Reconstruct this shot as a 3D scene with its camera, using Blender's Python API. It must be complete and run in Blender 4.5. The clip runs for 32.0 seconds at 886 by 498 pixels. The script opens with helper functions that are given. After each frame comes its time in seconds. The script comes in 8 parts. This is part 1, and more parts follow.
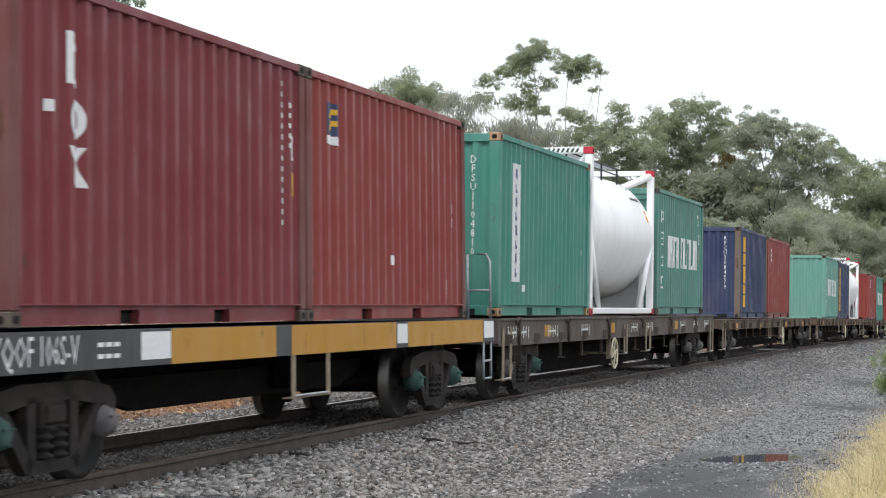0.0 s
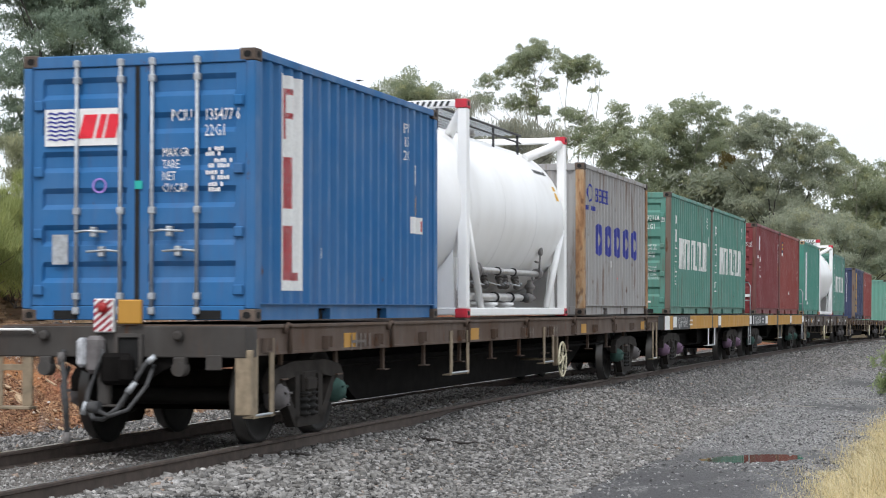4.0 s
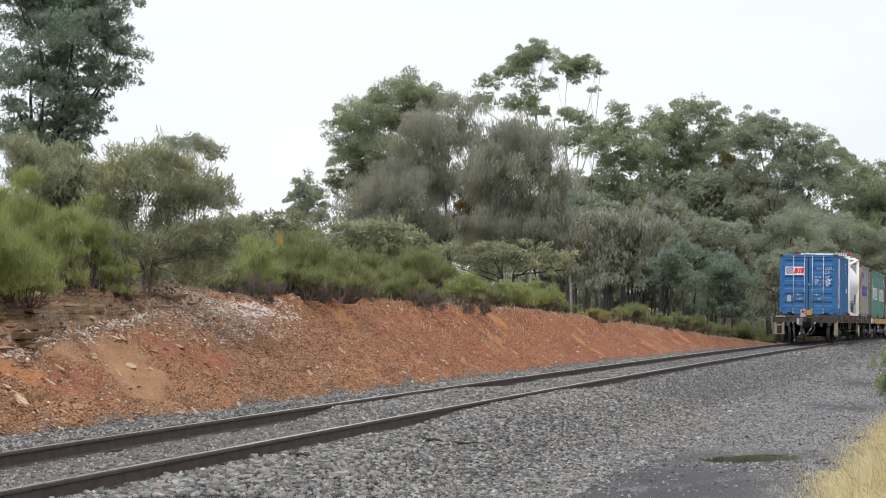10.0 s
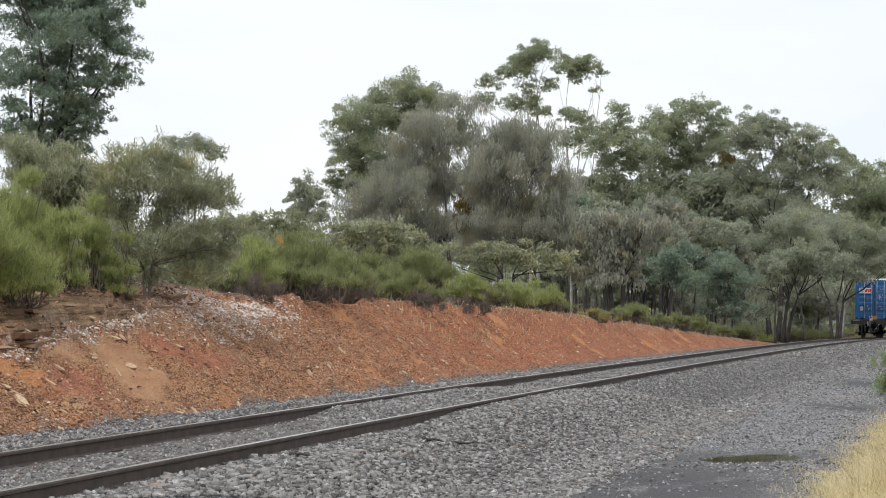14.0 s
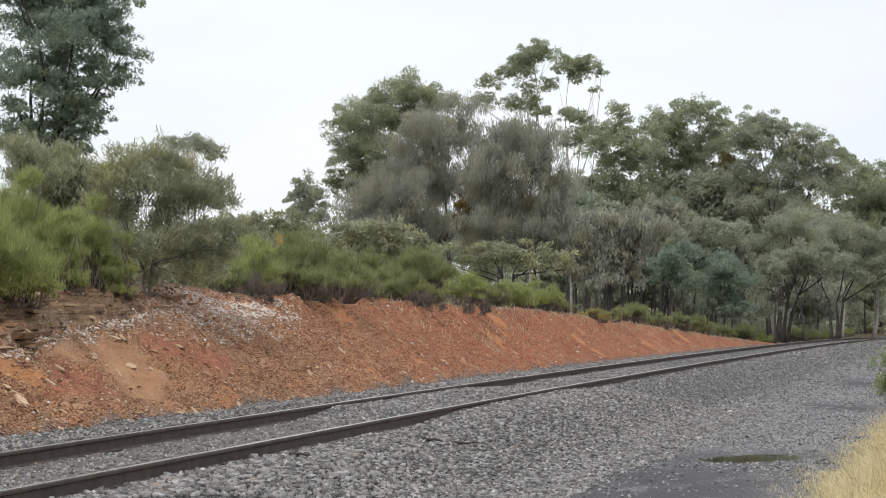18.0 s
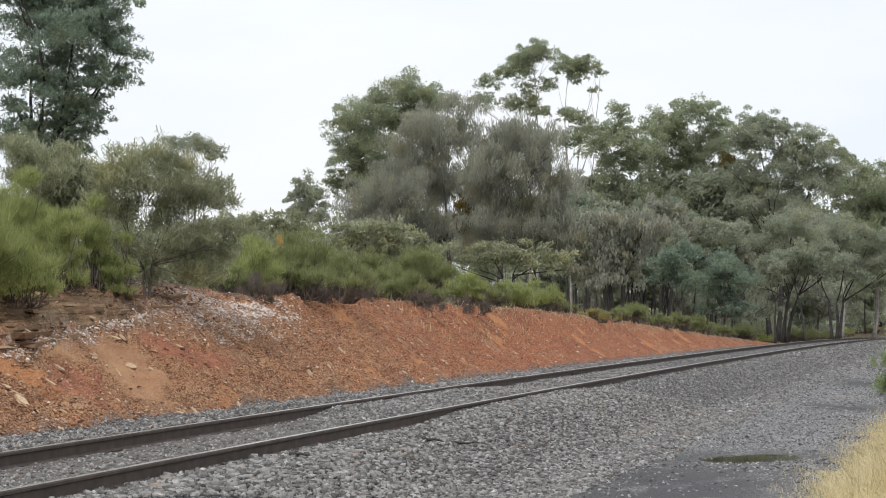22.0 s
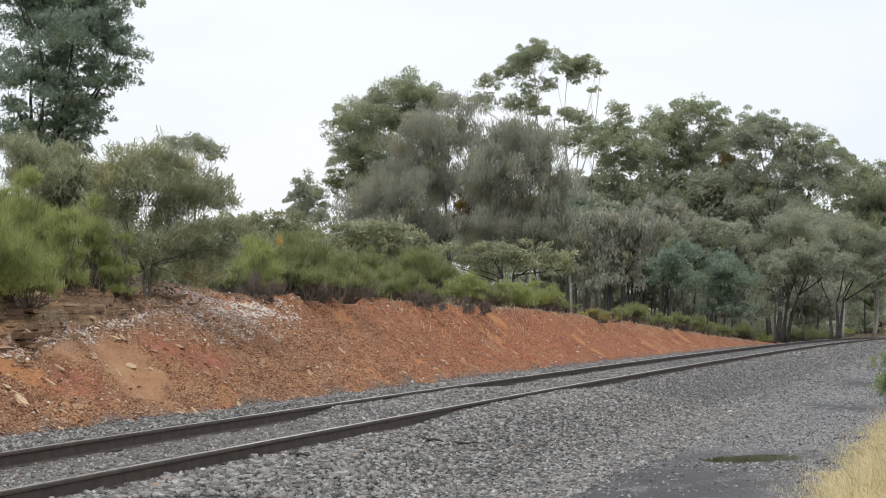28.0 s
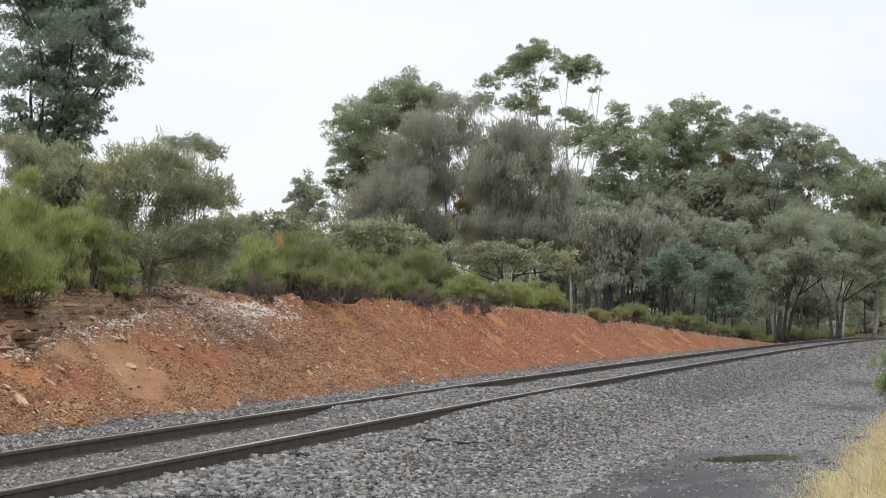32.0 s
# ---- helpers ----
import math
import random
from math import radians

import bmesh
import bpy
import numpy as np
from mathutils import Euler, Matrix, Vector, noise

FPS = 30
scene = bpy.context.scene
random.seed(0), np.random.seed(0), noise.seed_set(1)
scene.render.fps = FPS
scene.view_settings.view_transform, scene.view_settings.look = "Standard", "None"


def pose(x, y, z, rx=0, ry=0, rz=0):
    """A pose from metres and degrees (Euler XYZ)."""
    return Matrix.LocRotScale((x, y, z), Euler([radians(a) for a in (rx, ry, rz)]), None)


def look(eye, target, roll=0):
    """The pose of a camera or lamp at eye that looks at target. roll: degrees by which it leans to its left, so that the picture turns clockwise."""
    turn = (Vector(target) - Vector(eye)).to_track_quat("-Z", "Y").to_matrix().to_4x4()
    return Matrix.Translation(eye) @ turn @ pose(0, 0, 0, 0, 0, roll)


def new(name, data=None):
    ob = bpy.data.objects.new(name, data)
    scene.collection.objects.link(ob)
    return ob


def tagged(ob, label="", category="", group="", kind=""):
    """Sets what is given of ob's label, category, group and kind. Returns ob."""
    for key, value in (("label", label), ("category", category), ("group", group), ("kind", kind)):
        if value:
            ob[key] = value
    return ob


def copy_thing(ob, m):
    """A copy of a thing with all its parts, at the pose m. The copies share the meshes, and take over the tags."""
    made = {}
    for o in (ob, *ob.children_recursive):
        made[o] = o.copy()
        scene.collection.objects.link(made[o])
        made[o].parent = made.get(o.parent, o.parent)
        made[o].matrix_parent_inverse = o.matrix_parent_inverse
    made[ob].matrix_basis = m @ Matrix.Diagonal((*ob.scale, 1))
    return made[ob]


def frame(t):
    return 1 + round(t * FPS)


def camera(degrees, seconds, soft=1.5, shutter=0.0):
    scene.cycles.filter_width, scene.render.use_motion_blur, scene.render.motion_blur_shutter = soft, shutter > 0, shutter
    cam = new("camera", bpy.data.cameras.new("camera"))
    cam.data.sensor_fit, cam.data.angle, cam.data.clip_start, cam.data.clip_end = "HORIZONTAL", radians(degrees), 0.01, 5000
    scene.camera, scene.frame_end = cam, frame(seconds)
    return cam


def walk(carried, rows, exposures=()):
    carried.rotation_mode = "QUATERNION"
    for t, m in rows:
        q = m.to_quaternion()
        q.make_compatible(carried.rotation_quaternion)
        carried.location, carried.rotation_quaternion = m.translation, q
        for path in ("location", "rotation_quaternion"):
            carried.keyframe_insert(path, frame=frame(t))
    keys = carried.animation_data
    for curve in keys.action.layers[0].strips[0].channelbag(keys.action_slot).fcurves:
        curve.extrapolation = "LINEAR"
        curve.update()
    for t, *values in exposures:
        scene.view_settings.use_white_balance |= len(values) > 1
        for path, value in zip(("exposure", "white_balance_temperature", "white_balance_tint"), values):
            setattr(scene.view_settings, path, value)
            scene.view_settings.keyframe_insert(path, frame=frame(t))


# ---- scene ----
# The camera stands on the grass verge beside the line.
cam = camera(26.204, 32.0, soft=1.0, shutter=0.18)
EYE = (0.0, 0.0, 1.484)
CAM_POSE = Matrix.Translation(EYE) @ Euler((radians(91.185), 0, radians(15.773))).to_matrix().to_4x4() @ pose(0, 0, 0, 0, 0, 0.662)
walk(cam, [(0, CAM_POSE), (32, CAM_POSE)], [(0, 0.22, 6250, 10), (3.2, 0.20, 6250, 10), (6, 0.03, 6350, 10), (9, 0.0, 6380, 10), (15, -0.02, 6380, 10), (18, -0.04, 6380, 10), (32, -0.04, 6380, 10)])

# ---- world and light: an even overcast sky ----
world = bpy.data.worlds.new("overcast_sky")
scene.world = world
world.use_nodes = True
wn, wl = world.node_tree.nodes, world.node_tree.links
wn.clear()
w_out = wn.new("ShaderNodeOutputWorld")
w_sky = wn.new("ShaderNodeTexSky")
w_sky.sky_type, w_sky.sun_disc = "NISHITA", False
w_sky.sun_elevation, w_sky.sun_rotation = radians(52), radians(172)
w_bg = wn.new("ShaderNodeBackground")
w_bg.inputs[1].default_value = 0.10
w_cloud = wn.new("ShaderNodeBackground")
w_co, w_map = wn.new("ShaderNodeTexCoord"), wn.new("ShaderNodeMapping")
w_map.inputs["Scale"].default_value = (1.5, 1.5, 5.0)
w_noise = wn.new("ShaderNodeTexNoise")
w_noise.inputs["Scale"].default_value, w_noise.inputs["Detail"].default_value = 1.6, 5
w_ramp = wn.new("ShaderNodeValToRGB")
w_ramp.color_ramp.elements[0].position, w_ramp.color_ramp.elements[0].color = 0.40, (0.865, 0.905, 0.955, 1)
w_ramp.color_ramp.elements[1].position, w_ramp.color_ramp.elements[1].color = 0.68, (1.0, 1.0, 1.0, 1)
# An overcast sky is brighter overhead than at the horizon.
w_split, w_lift = wn.new("ShaderNodeSeparateXYZ"), wn.new("ShaderNodeMath")
w_lift.operation = "MULTIPLY_ADD"
w_lift.inputs[1].default_value, w_lift.inputs[2].default_value = 0.42, 1.05
wl.new(w_co.outputs["Generated"], w_split.inputs[0])
wl.new(w_split.outputs[2], w_lift.inputs[0])
wl.new(w_lift.outputs[0], w_cloud.inputs[1])
w_mix = wn.new("ShaderNodeMixShader")
w_mix.inputs[0].default_value = 0.93
for a, b in ((w_co.outputs["Generated"], w_map.inputs[0]), (w_map.outputs[0], w_noise.inputs[0]), (w_noise.outputs[0], w_ramp.inputs[0]),
             (w_ramp.outputs[0], w_cloud.inputs[0]), (w_sky.outputs[0], w_bg.inputs[0]), (w_bg.outputs[0], w_mix.inputs[1]),
             (w_cloud.outputs[0], w_mix.inputs[2]), (w_mix.outputs[0], w_out.inputs[0])):
    wl.new(a, b)
sun_data = bpy.data.lights.new("sun", "SUN")
sun_data.energy, sun_data.angle, sun_data.color = 1.6, radians(20), (1.0, 0.97, 0.93)
sun = new("sun", sun_data)
sun.matrix_world = look((-5, -40, 52), (0, 0, 0))


# ---- materials ----
class Mat:
    """A node material with a few short ways to wire it."""

    def __init__(self, name, rough=0.8, metal=0.0, spec=0.35):
        self.m = bpy.data.materials.new(name)
        self.m.use_nodes = True
        self.n, self.l = self.m.node_tree.nodes, self.m.node_tree.links
        self.b = self.n["Principled BSDF"]
        self.b.inputs["Roughness"].default_value, self.b.inputs["Metallic"].default_value = rough, metal
        self.b.inputs["Specular IOR Level"].default_value = spec
        self.co = self.n.new("ShaderNodeTexCoord")

    def noise(self, scale, detail=4, stretch=None, rough=0.55, out=0):
        t = self.n.new("ShaderNodeTexNoise")
        t.inputs["Scale"].default_value, t.inputs["Detail"].default_value, t.inputs["Roughness"].default_value = scale, detail, rough
        self.l.new(self.space(stretch), t.inputs["Vector"])
        return t.outputs[out]

    def voronoi(self, scale, out="Distance", stretch=None):
        t = self.n.new("ShaderNodeTexVoronoi")
        t.inputs["Scale"].default_value = scale
        self.l.new(self.space(stretch), t.inputs["Vector"])
        return t.outputs[out]

    def space(self, stretch):
        if not stretch:
            return self.co.outputs["Object"]
        m = self.n.new("ShaderNodeMapping")
        m.inputs["Scale"].default_value = stretch
        self.l.new(self.co.outputs["Object"], m.inputs[0])
        return m.outputs[0]

    def ramp(self, fac, stops):
        r = self.n.new("ShaderNodeValToRGB")
        e = r.color_ramp.elements
        while len(e) < len(stops):
            e.new(0.5)
        for k, (p, c) in zip(e, stops):
            k.position, k.color = p, (*c, 1) if len(c) == 3 else c
        self.l.new(fac, r.inputs[0])
        return r.outputs[0]

    def mix(self, fac, a, b, mode="MIX"):
        m = self.n.new("ShaderNodeMix")
        m.data_type, m.blend_type = "RGBA", mode
        for v, s in ((fac, m.inputs[0]), (a, m.inputs[6]), (b, m.inputs[7])):
            if isinstance(v, (int, float)):
                s.default_value = v
            elif isinstance(v, tuple):
                s.default_value = (*v, 1)
            else:
                self.l.new(v, s)
        return m.outputs[2]

    def math(self, op, a, b=0.0, clamp=False):
        m = self.n.new("ShaderNodeMath")
        m.operation, m.use_clamp = op, clamp
        for v, s in ((a, m.inputs[0]), (b, m.inputs[1])):
            if isinstance(v, (int, float)):
                s.default_value = v
            else:
                self.l.new(v, s)
        return m.outputs[0]

    def attr(self, name):
        a = self.n.new("ShaderNodeAttribute")
        a.attribute_name = name
        return a.outputs["Fac"]

    def island(self):
        return self.n.new("ShaderNodeNewGeometry").outputs["Random Per Island"]

    def object_random(self):
        return self.n.new("ShaderNodeObjectInfo").outputs["Random"]

    def colour(self, c):
        if isinstance(c, tuple):
            self.b.inputs["Base Color"].default_value = (*c, 1)
        else:
            self.l.new(c, self.b.inputs["Base Color"])
        return self

    def bump(self, h, strength=0.4, dist=0.01):
        b = self.n.new("ShaderNodeBump")
        b.inputs["Strength"].default_value, b.inputs["Distance"].default_value = strength, dist
        self.l.new(h, b.inputs["Height"])
        self.l.new(b.outputs[0], self.b.inputs["Normal"])
        return self

    def roughness(self, v):
        self.l.new(v, self.b.inputs["Roughness"])
        return self


def painted(name, c, rust=0.35, fade=0.25, rough=0.55, streak=0.5, run=0.15):
    """Weathered container paint: faded, streaked with dirt and a little rust."""
    m = Mat(name, rough, spec=0.33)
    pale = tuple(min(1, v * 0.75 + 0.09) for v in c)
    dark = tuple(v * 0.62 for v in c)
    base = m.mix(m.ramp(m.noise(1.3, 5), [(0.35, (0, 0, 0)), (0.72, (fade * 2, fade * 2, fade * 2))]), c, pale)
    base = m.mix(m.ramp(m.noise(2.2, 6, (4, 4, 0.28)), [(0.48, (0, 0, 0)), (0.78, (streak, streak, streak))]), base, dark)
    spots = m.ramp(m.noise(5.0, 8, (1, 1, 0.35), 0.7), [(0.66 - rust * 0.06, (0, 0, 0)), (0.72 - rust * 0.04, (1, 1, 1))])
    base = m.mix(spots, base, (0.10, 0.042, 0.02))
    runs = m.ramp(m.noise(3.2, 7, (2.2, 2.2, 0.22), 0.7), [(0.53, (0, 0, 0)), (0.66, (run, run, run))])
    base = m.mix(runs, base, (0.13, 0.065, 0.035))
    scuff = m.ramp(m.noise(9.0, 6, (1, 3, 0.15), 0.7), [(0.66, (0, 0, 0)), (0.74, (0.5, 0.5, 0.5))])
    base = m.mix(scuff, base, pale)
    m.colour(base).roughness(m.ramp(m.noise(3.0, 4), [(0.3, (rough - 0.1,) * 3), (0.7, (rough + 0.2,) * 3)]))
    m.bump(m.noise(7.0, 3), 0.15, 0.01)
    return m.m


def plain(name, c, rough=0.7, metal=0.0, vary=0.3, scale=8.0, bump=0.15, spec=0.35):
    m = Mat(name, rough, metal, spec)
    m.colour(m.mix(m.ramp(m.noise(scale, 6), [(0.3, (0, 0, 0)), (0.7, (1, 1, 1))]), tuple(v * (1 - vary) for v in c), tuple(min(1, v * (1 + vary)) for v in c)))
    m.bump(m.noise(scale * 4, 4), bump, 0.006)
    return m.m


M_BLUE = painted("blue_container_paint", (0.018, 0.128, 0.325), 0.1, 0.2, streak=0.3)
M_NAVY = painted("navy_container_paint", (0.028, 0.042, 0.105), 0.5)
M_GREY = painted("grey_container_paint", (0.335, 0.328, 0.322), 0.9, 0.1, 0.68, 0.40, 0.75)
M_GREEN = painted("green_container_paint", (0.090, 0.245, 0.196), 0.25, 0.25, streak=0.4, run=0.4)
M_JADE = painted("jade_container_paint", (0.062, 0.245, 0.190), 0.2, 0.25, streak=0.35)
M_PALEJADE = painted("pale_jade_container_paint", (0.14, 0.33, 0.26), 0.2, 0.3, streak=0.3)
M_MAROON = painted("maroon_container_paint", (0.188, 0.028, 0.032), 0.3, 0.10, 0.5, 0.35, run=0.2)
M_RED = painted("oxide_red_container_paint", (0.245, 0.042, 0.034), 0.25, 0.10, 0.5, 0.35)


def rusty_post():
    m = Mat("rusty_steel", 0.85)
    c = m.ramp(m.noise(3.0, 7, (2, 2, 0.5), 0.7), [(0.30, (0.15, 0.075, 0.04)), (0.46, (0.31, 0.17, 0.085)), (0.60, (0.42, 0.28, 0.16)), (0.74, (0.44, 0.41, 0.37))])
    m.colour(m.mix(m.ramp(m.noise(11, 6, (1, 1, 0.4)), [(0.55, (0, 0, 0)), (0.66, (0.8, 0.8, 0.8))]), c, (0.10, 0.045, 0.025))).bump(m.noise(20, 5), 0.3, 0.01)
    return m.m


def worn_white():
    m = Mat("worn_white_lettering", 0.7)
    m.colour(m.mix(m.ramp(m.noise(4.0, 7, (3, 3, 0.5), 0.75), [(0.50, (0, 0, 0)), (0.62, (0.9, 0.9, 0.9))]), (0.74, 0.75, 0.73), (0.30, 0.36, 0.33)))
    return m.m


M_RUSTPOST = rusty_post()
M_WORN = worn_white()
M_BROWNPOST = painted("brown_stained_post", (0.165, 0.125, 0.098), 1.2, 0.2, 0.8)
M_MAROONPOST = painted("maroon_stained_post", (0.165, 0.056, 0.050), 1.2, 0.2, 0.8)
M_CASTING = plain("corner_casting_steel", (0.10, 0.075, 0.06), 0.8, 0, 0.4)
M_WHITE = plain("white_lettering", (0.75, 0.75, 0.74), 0.6, 0, 0.08, 30, 0.05)
M_INK = plain("blue_lettering", (0.03, 0.04, 0.26), 0.6, 0, 0.15)
M_LOGORED = plain("red_lettering", (0.70, 0.025, 0.045), 0.6, 0, 0.1)
M_YELLOW_TAG = plain("yellow_sticker", (0.70, 0.40, 0.03), 0.6, 0, 0.1)
M_CHALK = plain("faded_chalk_marks", (0.17, 0.15, 0.135), 0.9, 0, 0.45, 14)
M_PURPLE = plain("purple_sticker_ink", (0.34, 0.22, 0.62), 0.6, 0, 0.1)
M_TEAL = plain("teal_sticker", (0.03, 0.42, 0.36), 0.6, 0, 0.1)
M_HOSE = plain("dusty_grey_hose", (0.055, 0.055, 0.056), 0.75, 0, 0.4, 12)
M_WRAP = plain("pale_plastic_wrap", (0.42, 0.43, 0.45), 0.3, 0, 0.4, 14, 0.5)
M_HEAD = painted("grimy_head_stock_paint", (0.044, 0.039, 0.035), 0.5, 0.2, 0.8, 0.4)
M_GALV = plain("galvanised_steel", (0.40, 0.42, 0.44), 0.5, 0.45, 0.25, 20)


def tank_paint():
    m = Mat("white_tank_paint", 0.35, spec=0.35)
    c = m.mix(m.ramp(m.noise(1.6, 6, (1, 1, 0.5)), [(0.45, (0, 0, 0)), (0.75, (0.5, 0.5, 0.5))]), (0.88, 0.88, 0.875), (0.70, 0.69, 0.665))
    c = m.mix(m.ramp(m.noise(4.5, 8, (1.6, 1.6, 0.5), 0.75), [(0.66, (0, 0, 0)), (0.74, (0.7, 0.7, 0.7))]), c, (0.36, 0.34, 0.31))
    m.colour(c).bump(m.noise(2.5, 3), 0.05, 0.01)
    return m.m


M_TANK = tank_paint()
M_REDCAST = plain("red_casting_paint", (0.50, 0.03, 0.05), 0.6, 0, 0.2)
M_PIPE = plain("stainless_pipe", (0.46, 0.45, 0.44), 0.42, 0.75, 0.2, 12)
M_IRON = plain("dull_cast_valve_steel", (0.17, 0.16, 0.155), 0.6, 0.3, 0.35, 9)
M_WAGON = painted("brown_wagon_paint", (0.088, 0.057, 0.040), 1.3, 0.22, 0.8, 0.5)
M_YSILL = painted("yellow_sill_paint", (0.45, 0.23, 0.030), 0.8, 0.08, 0.6, 0.15, 0.12)
M_WAGONDUST = painted("dusty_brown_wagon_paint", (0.088, 0.068, 0.056), 0.6, 0.35, 0.85, 0.5)
M_GSILL = painted("dark_grey_sill_paint", (0.055, 0.057, 0.059), 0.3, 0.2, 0.7)
# Underframe steel: the shade below the decks is painted in as near-black.
M_UNDER = plain("shade_black_underframe_steel", (0.0075, 0.0068, 0.0064), 0.95, 0, 0.4, 6, spec=0.08)
M_BOGIE = plain("dusty_bogie_casting", (0.029, 0.025, 0.022), 0.9, 0, 0.4, 5, 0.3, 0.2)
M_WHEEL = plain("brown_wheel_steel", (0.012, 0.011, 0.010), 0.75, 0.0, 0.3, 5, spec=0.25)
M_TREAD = plain("polished_wheel_tread", (0.11, 0.105, 0.10), 0.45, 0.9, 0.1, 9)
M_GREENCAP = plain("green_bearing_paint", (0.04, 0.085, 0.072), 0.85)
M_PINKCAP = plain("mauve_bearing_paint", (0.18, 0.115, 0.175), 0.8)
M_GREYCAP = plain("grey_bearing_paint", (0.13, 0.12, 0.12), 0.8)
M_CREAM = plain("cream_handwheel_paint", (0.62, 0.56, 0.40), 0.6, 0, 0.15)
M_STEPTAN = plain("tan_step_paint", (0.24, 0.19, 0.13), 0.8, 0, 0.3)
M_RUBBER = plain("black_rubber", (0.02, 0.02, 0.02), 0.7, 0, 0.3)
M_STRIPE = plain("dark_red_stripe", (0.30, 0.035, 0.05), 0.6, 0, 0.15)
M_LENS = plain("red_lamp_lens", (0.30, 0.02, 0.02), 0.3, 0, 0.1)
# Near-black that paints the shade inside holes, slots and pockets.
M_HOLE_SHADE = plain("painted_recess_shade", (0.012, 0.012, 0.012), 0.95, 0, 0.2)


def ground_material():
    """Orange clay bank, grey ballast and damp dark gravel, chosen by the masks on the sheet."""
    m = Mat("earth_and_gravel", 0.95, spec=0.2)
    grain = m.noise(26, 8, rough=0.7)
    stones = m.voronoi(22)
    cell = m.voronoi(22, "Color")
    near_clay = m.ramp(m.noise(0.8, 6, (1, 0.6, 1.5)), [(0.30, (0.20, 0.108, 0.064)), (0.46, (0.31, 0.152, 0.082)), (0.60, (0.41, 0.185, 0.086)), (0.74, (0.46, 0.28, 0.155))])
    far_clay = m.ramp(m.noise(0.6, 6, (1, 0.6, 1.5)), [(0.30, (0.25, 0.078, 0.042)), (0.50, (0.39, 0.125, 0.058)), (0.70, (0.46, 0.190, 0.095))])
    clay = m.mix(m.attr("red"), near_clay, far_clay)
    clay = m.mix(m.ramp(m.noise(5.5, 9, (1, 0.6, 1), 0.75), [(0.40, (0, 0, 0)), (0.66, (0.85, 0.85, 0.85))]), clay, (0.17, 0.085, 0.055))
    clay = m.mix(m.ramp(m.noise(1.4, 7, (1, 0.35, 2.4), 0.7), [(0.54, (0, 0, 0)), (0.68, (0.6, 0.6, 0.6))]), clay, (0.46, 0.30, 0.185))
    clay = m.mix(m.ramp(m.noise(16, 9, rough=0.8), [(0.52, (0, 0, 0)), (0.70, (0.8, 0.8, 0.8))]), clay, m.mix(m.attr("red"), (0.48, 0.33, 0.21), (0.47, 0.21, 0.115)))
    clay = m.mix(m.ramp(m.noise(21, 8, rough=0.8), [(0.32, (0.8, 0.8, 0.8)), (0.44, (0, 0, 0))]), clay, (0.11, 0.055, 0.035))
    runs = m.ramp(m.noise(1.0, 6, (0.5, 5.0, 0.5), 0.65), [(0.50, (0, 0, 0)), (0.70, (0.65, 0.65, 0.65))])
    clay = m.mix(runs, clay, (0.42, 0.255, 0.145))
    crumb = m.voronoi(38, "Color")
    clay = m.mix(m.ramp(crumb, [(0.26, (0.85, 0.85, 0.85)), (0.44, (0, 0, 0))]), clay, (0.125, 0.052, 0.030))
    clay = m.mix(m.ramp(crumb, [(0.58, (0, 0, 0)), (0.76, (0.6, 0.6, 0.6))]), clay, m.mix(m.attr("red"), (0.54, 0.325, 0.18), (0.50, 0.205, 0.105)))
    patch = m.ramp(m.noise(0.75, 3, (1, 0.8, 1)), [(0.60, (0, 0, 0)), (0.66, (0.8, 0.8, 0.8))])
    clay = m.mix(patch, clay, (0.50, 0.23, 0.10))
    ledge = m.ramp(m.noise(2.2, 8, (0.4, 0.25, 6.5), 0.7), [(0.40, (0.085, 0.050, 0.032)), (0.48, (0.26, 0.165, 0.095)), (0.56, (0.30, 0.20, 0.115)), (0.70, (0.46, 0.32, 0.20))])
    clay = m.mix(m.attr("slump"), clay, m.ramp(m.noise(1.8, 5, (1, 0.7, 1.3)), [(0.35, (0.36, 0.185, 0.10)), (0.55, (0.47, 0.265, 0.15)), (0.75, (0.56, 0.34, 0.16))]))
    clay = m.mix(m.math("MULTIPLY", m.attr("rose"), m.ramp(m.noise(4.0, 7), [(0.35, (0.35, 0.35, 0.35)), (0.6, (0.95, 0.95, 0.95))])), clay, m.ramp(m.noise(3.0, 6), [(0.35, (0.27, 0.085, 0.055)), (0.65, (0.47, 0.185, 0.115))]))
    clay = m.mix(m.attr("ledge"), clay, ledge)
    clay = m.mix(m.math("MULTIPLY", m.attr("quartz"), m.ramp(m.noise(9, 7, rough=0.75), [(0.47, (0, 0, 0)), (0.60, (0.85, 0.85, 0.85))])), clay, (0.66, 0.60, 0.55))
    bal = m.mix(m.ramp(stones, [(0.0, (1, 1, 1)), (0.5, (0, 0, 0))]), (0.055, 0.053, 0.052), m.ramp(m.math("ADD", m.math("MULTIPLY", cell, 0.7), m.math("MULTIPLY", grain, 0.4)), [(0.15, (0.12, 0.117, 0.115)), (0.6, (0.26, 0.255, 0.25)), (0.95, (0.42, 0.41, 0.40))]))
    road = m.ramp(m.noise(0.5, 6, (1, 0.35, 1)), [(0.34, (0.105, 0.104, 0.106)), (0.5, (0.17, 0.168, 0.167)), (0.66, (0.26, 0.255, 0.25))])
    road = m.mix(m.ramp(m.noise(17, 9, rough=0.8), [(0.42, (0, 0, 0)), (0.68, (0.8, 0.8, 0.8))]), road, (0.40, 0.39, 0.38))
    road = m.mix(m.ramp(m.noise(30, 6, rough=0.7), [(0.33, (0.75, 0.75, 0.75)), (0.45, (0, 0, 0))]), road, (0.06, 0.06, 0.06))
